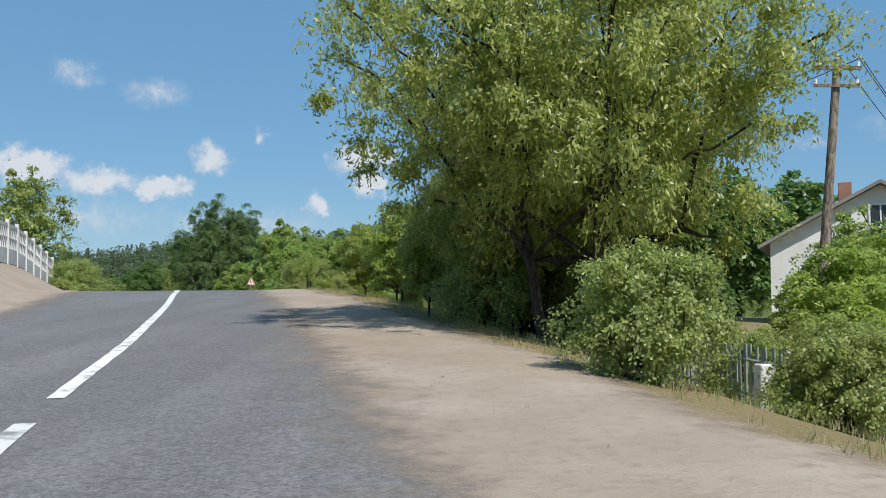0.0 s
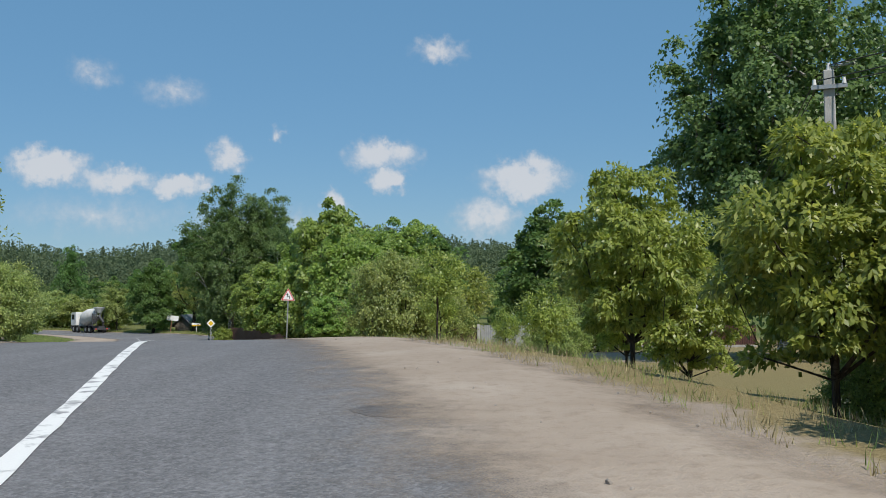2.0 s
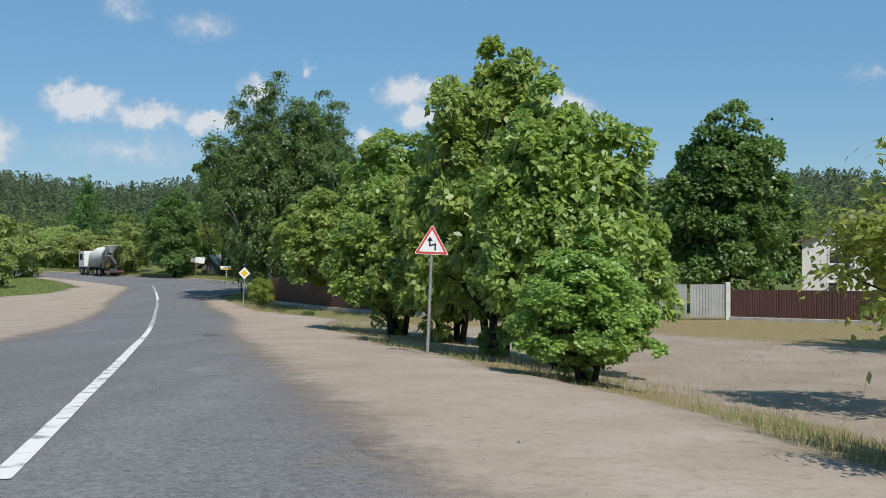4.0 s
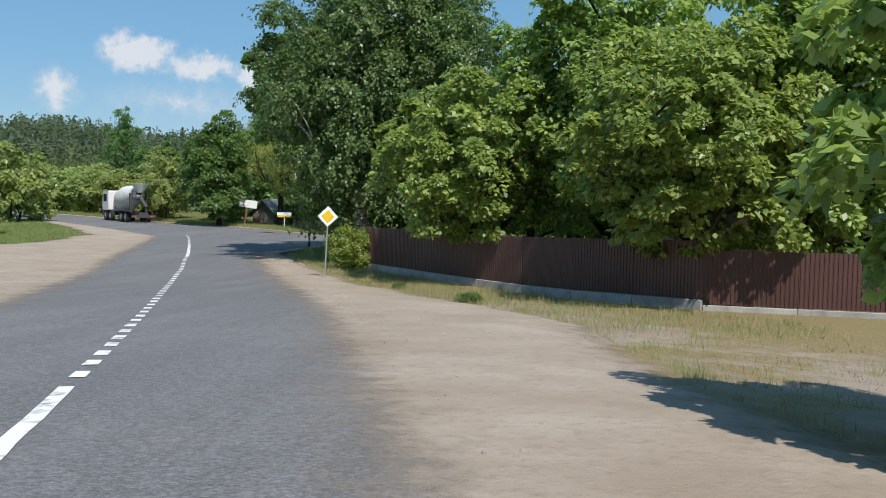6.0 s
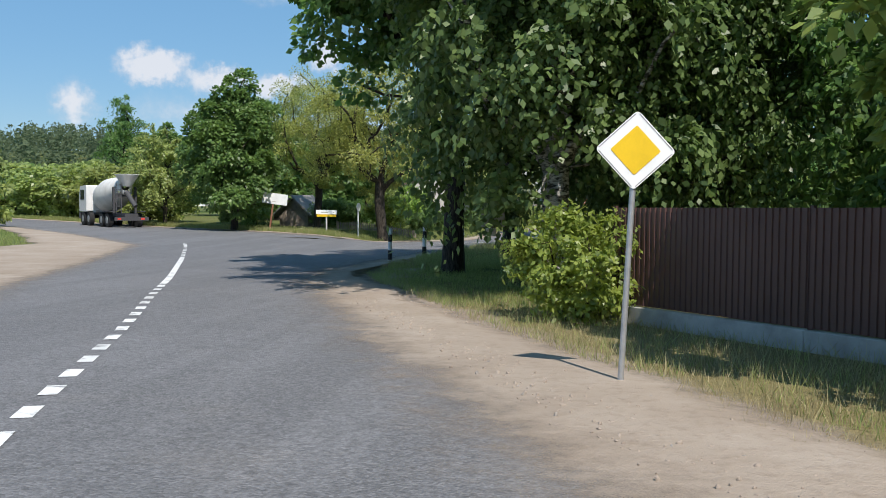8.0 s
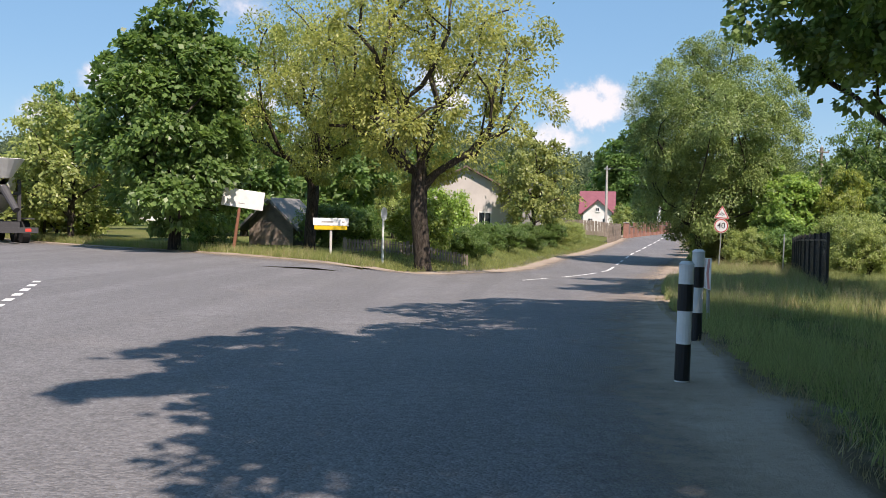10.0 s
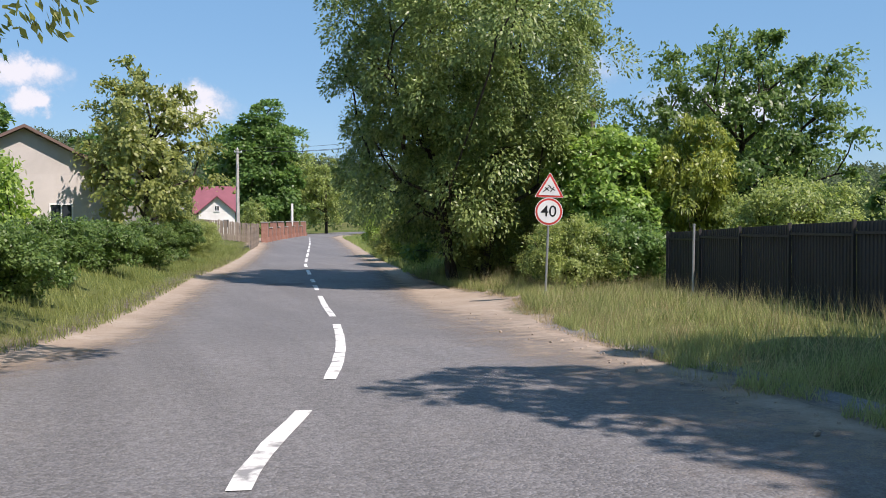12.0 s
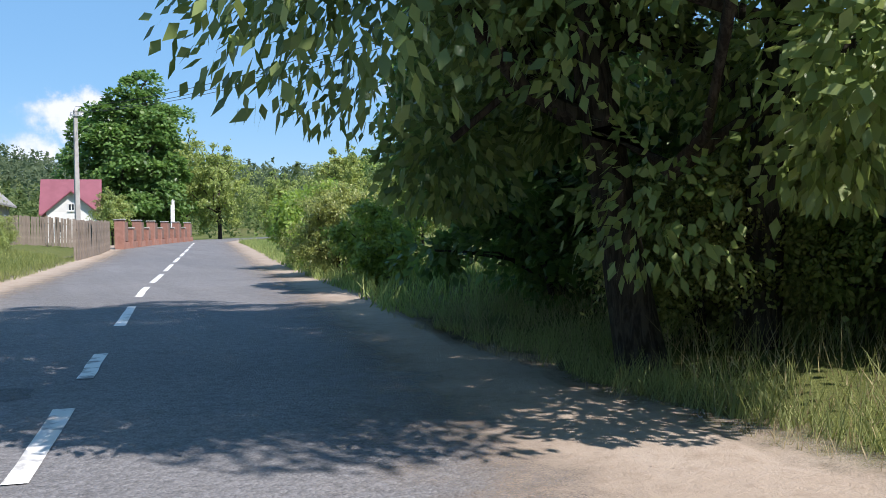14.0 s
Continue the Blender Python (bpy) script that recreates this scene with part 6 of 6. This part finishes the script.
house("shed", pose(-48.6, 170.5, gz(-48.6, 170.5), 0, 0, -12), 2.5, 2.8, 1.15, 1.15, M_FENCEWOOD, M_SLATE, "low weathered garden shed with a slate roof")
house("shed", pose(-14.2, 106.5, gz(-14.2, 106.5), 0, 0, 30), 2.6, 3.0, 2.3, 0.7, M_WHITEWALL, M_SLATE, "small white shed behind the brown fence")
for hx, hy, rot, wm, rm in ((-127.0, 352.0, 20, M_WHITEWALL, M_SLATE), (-117.0, 356.0, -30, M_WHITEWALL, M_REDROOF), (-140, 362, 40, M_GREYWALL, M_SLATE)):
    house("house", pose(hx, hy, gz(hx, hy), 0, 0, rot), 8, 9, 3.2, 3.2, wm, rm, "small far house on the valley slope", front=((-2, 1, 1.2, 1.3), (2, 1, 1.2, 1.3)))


# ---- concrete mixer lorry ----
def wheel_at(parent, x, y, r=0.52, w_=0.32):
    wh = part("wheel", rods(((x, y - w_ / 2, r), (x, y + w_ / 2, r), r), seg=22), M_RUBBER, parent, "black tyre")
    s = -1 if y < 0 else 1
    part("rim", rods(((x, y + s * (w_ / 2 - 0.05), r), (x, y + s * (w_ / 2 + 0.012), r), r * 0.56, r * 0.5), seg=18), M_STEEL, wh, "grey steel rim")


def mixer_lorry():
    # the front points along +x
    t = thing("mixer_lorry", pose(-61.4, 164.4, gz(-61.4, 164.4) + 0.03, 0, 0, 133), "white concrete mixer lorry on the asphalt bend", "lorry")
    part("chassis", boxes((-4.3, 4.2, -0.45, -0.25, 0.75, 1.0), (-4.3, 4.2, 0.25, 0.45, 0.75, 1.0), (-4.3, -4.2, -0.25, 0.25, 0.75, 1.0), (4.1, 4.2, -0.25, 0.25, 0.75, 1.0)), M_CHASSIS, t)
    cab = part("cab", plate(rounded([(2.55, 1.05), (4.45, 1.05), (4.5, 1.9), (4.25, 3.0), (2.55, 3.05)], 0.12), -1.2, 1.2), M_WHITE, t, "white lorry cab")
    part("windscreen", boxes((4.36, 4.42, -1.05, 1.05, 1.95, 2.75)), M_GLASS, cab, "dark windscreen")
    for y in (-1.215, 1.203):
        part("side_window", boxes((3.1, 4.1, y, y + 0.012, 1.95, 2.7)), M_GLASS, cab, "dark side window")
    part("bumper", box(bmesh.new(), 4.3, 4.58, -1.22, 1.22, 0.5, 1.0, 0.04), M_CHASSIS, t)
    prof = [(2.35, 0.35), (2.25, 0.75), (1.2, 1.12), (0.0, 1.2), (-1.4, 1.0), (-2.6, 0.62), (-3.0, 0.55), (-3.05, 0.30)]
    bm = bmesh.new()
    rings = []
    for x, r in prof:
        rings.append([bm.verts.new((x, r * math.cos(2 * math.pi * k / 28), r * math.sin(2 * math.pi * k / 28))) for k in range(28)])
    for a, b in zip(rings, rings[1:]):
        for k in range(28):
            f = bm.faces.new((a[k], b[k], b[(k + 1) % 28], a[(k + 1) % 28]))
            f.smooth = True
    bm.faces.new(rings[0])
    bm.transform(Matrix.Translation((0, 0, 2.35)) @ Matrix.Rotation(radians(11), 4, "Y"))
    part("drum", bm, M_DRUM, t, "white dusty mixing drum")
    part("front_stand", boxes((1.9, 2.3, -0.8, 0.8, 1.0, 2.0)), M_DRUM, t)
    part("rear_stand", boxes((-2.9, -2.7, -0.85, -0.7, 1.0, 2.9), (-2.9, -2.7, 0.7, 0.85, 1.0, 2.9), (-2.9, -2.7, -0.7, 0.7, 2.2, 2.35)), M_CHASSIS, t)
    hop = bmesh.new()
    bmesh.ops.create_cone(hop, cap_ends=False, segments=20, radius1=0.3, radius2=0.85, depth=0.85, matrix=Matrix.Translation((-3.4, 0, 3.35)))
    bmesh.ops.solidify(hop, geom=hop.faces[:], thickness=0.03)
    part("hopper", hop, M_DRUM, t, "pale feed hopper")
    part("chute", rods(((-3.3, 0, 2.5), (-4.3, -0.3, 1.5), 0.2, 0.15), seg=12), M_CHASSIS, t, "dark discharge chute")
    part("ladder", boxes((-3.75, -3.7, 0.5, 0.55, 1.0, 3.2), (-3.75, -3.7, 0.85, 0.9, 1.0, 3.2), *[(-3.75, -3.7, 0.55, 0.85, 1.2 + 0.3 * k, 1.24 + 0.3 * k) for k in range(7)]), M_CHASSIS, t)
    part("mudguard", boxes((-3.6, -0.2, -1.25, -0.9, 1.1, 1.16), (-3.6, -0.2, 0.9, 1.25, 1.1, 1.16)), M_CHASSIS, t)
    part("rear_bar", boxes((-4.4, -4.3, -1.2, 1.2, 0.5, 0.75)), M_CHASSIS, t)
    for y in (-0.9, 0.75):
        part("tail_lamp", boxes((-4.42, -4.402, y, y + 0.25, 0.56, 0.7)), M_SIGNRED, t, "red tail lamp")
    for x in (3.5, 2.0, -1.2, -2.6):
        for y in (-1.05, 1.05):
            wheel_at(t, x, y)


mixer_lorry()


# ---- grass, stones, patches, far woods ----
def grass_patch(name, xs, ys, h, w_, mat, label, seed, straw=0.0, tuft=0.9):
    """Loose blades standing on the ground at the given places."""
    r = np.random.default_rng(seed)
    xs, ys = np.asarray(xs), np.asarray(ys)
    keep = np.array([noise.noise((x * 0.9, y * 0.9, seed)) + 0.5 * noise.noise((x * 3.1, y * 3.1, seed + 3)) for x, y in zip(xs, ys)]) > tuft
    xs, ys = xs[keep], ys[keep]
    n = len(xs)
    z = ground_z(xs, ys)
    hh = h * r.uniform(0.45, 1.3, n)
    base = np.stack([xs, ys, z + hh * 0.45], 1)
    ax = np.stack([r.normal(0, 0.35, n), r.normal(0, 0.35, n), np.ones(n)], 1)
    q = []
    for lo, hi in ((0, n),):
        a = ax / np.linalg.norm(ax, axis=1, keepdims=True)
        side = np.cross(a, r.normal(0, 1, (n, 3)))
        side /= np.linalg.norm(side, axis=1, keepdims=True)
        L = hh[:, None]
        c = base - a * L * 0.5
        wv = side * (w_ * r.uniform(0.6, 1.3, (n, 1))) * 0.5
        q = np.stack([c - wv, c + wv, c + a * L + r.normal(0, 0.06, (n, 3)) * L], 1)
    me = quads_mesh(name, q)
    return tagged(mesh_ob(name, me, mat), label, "grass", kind="stuff")


gr = np.random.default_rng(77)


def beside(n, y0, y1, edge, d0, d1, side, power=1.4):
    y = gr.uniform(y0, y1, n)
    d = d0 + (d1 - d0) * gr.uniform(0, 1, n) ** power
    return curve_at(edge, y) + side * d, y


y = gr.uniform(127, 185, 150000)
x = curve_at(RIGHT_X, y) + curve_at(RIGHT_SAND, y) + 0.15 + 8.0 * gr.uniform(0, 1, 150000) ** 1.5
grass_patch("tall_grass", x, y, 0.30, 0.011, M_VERGE, "tall olive-green roadside grass with seed heads", 1, tuft=-0.04)
y = gr.uniform(127, 185, 30000)
x = curve_at(RIGHT_X, y) + curve_at(RIGHT_SAND, y) - 0.1 + 3.0 * gr.uniform(0, 1, 30000) ** 1.6
grass_patch("dry_grass", x, y, 0.16, 0.010, M_STRAW, "short dry grass at the edge of the sand", 31, tuft=-0.05)
y = gr.uniform(138, 185, 20000)
x = curve_at(RIGHT_X, y) + curve_at(RIGHT_SAND, y) + 0.2 + 5.0 * gr.uniform(0, 1, 20000)
grass_patch("seed_grass", x, y, 0.55, 0.007, M_STRAW, "pale seed heads among the roadside grass", 2, tuft=0.0)
x, y = beside(16000, 185, 245, RIGHT_X, 0.5, 5.0, 1)
grass_patch("tall_grass", x, y, 0.45, 0.03, M_GRASS, "green grass along the village road", 3, tuft=-0.2)
x, y = beside(40000, 151.5, 215, VILLAGE_LEFT_X, 0.7, 7.0, -1)
ok = x > curve_at(MAIN_FAR_X, y) + 0.8
x, y = x[ok], y[ok]
grass_patch("tall_grass", x, y, 0.28, 0.016, M_GRASS, "tall green grass along the village road", 4, tuft=-0.3)
x, y = beside(40000, 151, 186, MAIN_FAR_X, 1.0, 6.0, 1)
ok = x < curve_at(VILLAGE_LEFT_X, y) - 0.6
x, y = x[ok], y[ok]
grass_patch("tall_grass", x, y, 0.36, 0.02, M_GRASS, "tall grass in front of the gardens", 5, tuft=-0.3)
x, y = beside(9000, 151, 180, MAIN_FAR_X, 1.0, 5.0, 1)
ok = x < curve_at(VILLAGE_LEFT_X, y) - 0.6
x, y = x[ok], y[ok]
grass_patch("seed_grass", x, y, 0.42, 0.014, M_STRAW, "dry grass stems in front of the gardens", 6, tuft=-0.1)
yy = gr.uniform(0, 124, 60000)
dd = curve_at(RIGHT_SAND, yy) + 0.1 + 5.0 * gr.uniform(0, 1, 60000) ** 1.5
grass_patch("dry_grass", curve_at(RIGHT_X, yy) + dd, yy, 0.13, 0.009, M_STRAW, "short dry grass along the sandy verge", 7, tuft=0.05)
yy = gr.uniform(0, 124, 50000)
dd = curve_at(RIGHT_SAND, yy) + 0.2 + 4.0 * gr.uniform(0, 1, 50000) ** 1.3
grass_patch("verge_grass", curve_at(RIGHT_X, yy) + dd, yy, 0.14, 0.009, M_GRASS, "patchy green grass along the sandy verge", 8, tuft=0.22)
x, y = gr.uniform(-34, -14, 60000), gr.uniform(92, 124, 60000)
ok = (x > curve_at(RIGHT_X, y) + curve_at(RIGHT_SAND, y) + 0.1) & (x < -25.0 + (110 - y) * 0.74 - 0.3)
grass_patch("fence_grass", x[ok], y[ok], 0.22, 0.010, M_VERGE, "green and dry grass below the brown fence", 9, tuft=-0.1)
x, y = gr.uniform(-34, -14, 40000), gr.uniform(92, 124, 40000)
ok = (x > curve_at(RIGHT_X, y) + curve_at(RIGHT_SAND, y)) & (x < -25.0 + (110 - y) * 0.74 - 0.3)
grass_patch("dry_grass", x[ok], y[ok], 0.24, 0.008, M_STRAW, "dry straw-coloured grass round the priority sign", 19, tuft=-0.1)
y = gr.uniform(97, 113, 16000)
x = curve_at(RIGHT_X, y) + 1.5 + 3.4 * gr.uniform(0, 1, 16000)
grass_patch("dry_grass", x, y, 0.10, 0.008, M_STRAW, "thin dry grass on the sand near the priority sign", 23, tuft=0.02)
x, y = gr.uniform(-9, 6, 22000), gr.uniform(55, 95, 22000)
grass_patch("dry_grass", x, y, 0.11, 0.012, M_STRAW, "thin dry grass on the sandy lot", 10, tuft=0.25)
yy = gr.uniform(15, 70, 30000)
dd = curve_at(LEFT_SAND, yy) + 6.0 * gr.uniform(0, 1, 30000)
grass_patch("dry_grass", curve_at(LEFT_X, yy) - dd, yy, 0.3, 0.02, M_STRAW, "dry grass on the bank below the fence", 12, tuft=-0.1)
y = gr.uniform(115, 134, 60000)
x = curve_at(RIGHT_X, y) + curve_at(RIGHT_SAND, y) + 0.2 + 11.0 * gr.uniform(0, 1, 60000)
grass_patch("lawn_grass", x, y, 0.16, 0.012, M_GRASS, "short shaded grass under the trees at the fork", 33, tuft=-0.25)
yy = gr.uniform(118, 165, 26000)
dd = curve_at(LEFT_SAND, yy) + 0.3 + 14.0 * gr.uniform(0, 1, 26000)
grass_patch("island_grass", curve_at(LEFT_X, yy) - dd, yy, 0.22, 0.03, M_GRASS, "short green grass on the island", 13, tuft=-0.4)


def scatter_stones(name, n, y0, y1, d0, d1, small, large, mat, label, seed):
    """Loose lumps lying on the verge."""
    r = np.random.default_rng(seed)
    bm = bmesh.new()
    for k in range(n):
        y = r.uniform(y0, y1)
        x = float(curve_at(RIGHT_X, y)) + d0 + (d1 - d0) * r.uniform(0, 1) ** 1.5 * float(curve_at(RIGHT_SAND, y)) + r.normal(0, 0.15)
        s = small + (large - small) * r.uniform(0, 1) ** 3
        m = Matrix.Translation((x, y, gz(x, y) + 0.05)) @ Euler(r.uniform(0, 6, 3)).to_matrix().to_4x4() @ Matrix.Diagonal((s, s * r.uniform(0.6, 1), s * 0.55, 1))
        bmesh.ops.create_icosphere(bm, subdivisions=1, radius=1.0, matrix=m)
    tagged(mesh_ob(name, bm, mat), label, "stones", kind="stuff")


scatter_stones("pebbles", 420, 0, 122, 0.2, 1.0, 0.012, 0.04, M_STONE, "small pale stones lying on the sandy verge", 9)
scatter_stones("soil_clods", 1500, 90, 116, 0.25, 0.9, 0.012, 0.036, M_SAND_CLOD, "dry crumbled soil clods along the broken asphalt edge", 14)
scatter_stones("soil_clods", 260, 150, 176, 0.2, 1.0, 0.012, 0.045, M_SAND_CLOD, "dry soil clods on the village verge", 15)


def road_patch(cx, cy, length, width, turn, mat, label, seed):
    bm = bmesh.new()
    n = 22
    vs = []
    c, s = math.cos(radians(turn)), math.sin(radians(turn))
    for k in range(n):
        a = 2 * math.pi * k / n
        q = 1 + 0.22 * noise.noise((math.cos(a) * 1.5, math.sin(a) * 1.5, seed))
        e = (abs(math.cos(a)) ** 4 + abs(math.sin(a)) ** 4) ** -0.25
        u, v = math.cos(a) * e * width / 2 * q, math.sin(a) * e * length / 2 * q
        x, y = cx + u * c - v * s, cy + u * s + v * c
        vs.append(bm.verts.new((x, y, gz(x, y) + 0.0335)))
    ctr = bm.verts.new((cx, cy, gz(cx, cy) + 0.0335))
    for k in range(n):
        bm.faces.new((vs[k], vs[(k + 1) % n], ctr))
    tagged(mesh_ob("road_patch", bm, mat), label, "road patch", "asphalt repair patches", "structure")


M_TAR = asphalt_material("fresh_tar_patch", (0.10, 0.10, 0.105))
M_PALEPATCH = asphalt_material("dusty_asphalt_patch", (0.178, 0.175, 0.174))
for k, (cx, cy, le, wi, tu, dark) in enumerate(((-5.6, 32.5, 0.9, 2.2, 15, 1), (-7.0, 39.0, 0.6, 1.6, 15, 1), (-6.6, 28.5, 0.5, 0.9, 10, 0), (-11.2, 47.5, 0.5, 0.7, 15, 1), (-13.0, 55.8, 1.3, 0.9, 18, 1),
                                                (-14.6, 60.8, 1.5, 0.5, 18, 1), (-16.6, 62.4, 1.6, 0.6, 18, 0), (-17.4, 66.5, 1.2, 0.6, 18, 0), (-15.2, 64.0, 1.0, 0.5, 20, 1), (-20.4, 75.0, 2.5, 0.5, 18, 1),
                                                (-31.0, 180.5, 0.7, 1.4, -10, 1))):
    road_patch(cx, cy, le, wi, tu, M_TAR if dark else M_PALEPATCH, "dark tar repair on the asphalt" if dark else "pale dusty repair on the asphalt", k)


def woods(name, n, r0, r1, a0, a1, hgt, quads, size, mat, label, seed, cx=-30.0, cy=90.0):
    r = np.random.default_rng(seed)
    rad = np.sqrt(r.uniform(r0 ** 2, r1 ** 2, n))
    ang = np.radians(r.uniform(a0, a1, n))
    x, y = cx - np.sin(ang) * rad, cy + np.cos(ang) * rad
    open_land = np.hypot((x + 116) / 1.3, y - 330) < 34
    x, y = x[~open_land], y[~open_land]
    n = len(x)
    z = ground_z(x, y)
    h = hgt * r.uniform(0.55, 1.3, n)
    k = np.repeat(np.arange(n), quads)
    u = r.uniform(0, 1, len(k)) ** 0.8
    cone = (np.where(r.uniform(0, 1, n) < 0.25, 1.0, 0.15))[k]
    wide = 0.30 * h[k] * ((1 - u) * cone + (1 - cone) * np.sqrt(np.clip(1 - (2 * u - 0.9) ** 2 * 0.8, 0.05, 1)))
    th = r.uniform(0, 2 * math.pi, len(k))
    p = np.stack([x[k] + np.cos(th) * wide, y[k] + np.sin(th) * wide, z[k] + h[k] * (0.05 + 0.95 * u)], 1)
    ax = np.stack([np.cos(th), np.sin(th), r.normal(-0.3, 0.5, len(k))], 1)
    me = quads_mesh(name, leaves(p, ax, ax * 0.4 + np.array([0, 0, 0.9]), size, size * 0.75, seed + 1, 0.6, 3))
    return tagged(mesh_ob(name, me, mat), label, "woods", kind="stuff")


woods("far_woods", 1500, 215, 400, -48, 60, 8.5, 120, 0.85, M_OLIVE_FAR, "mixed green woods beyond the village", 21)
woods("far_woods", 4600, 390, 860, -55, 62, 15, 70, 1.8, M_HAZYWOOD, "dark wooded hills on the horizon", 22)
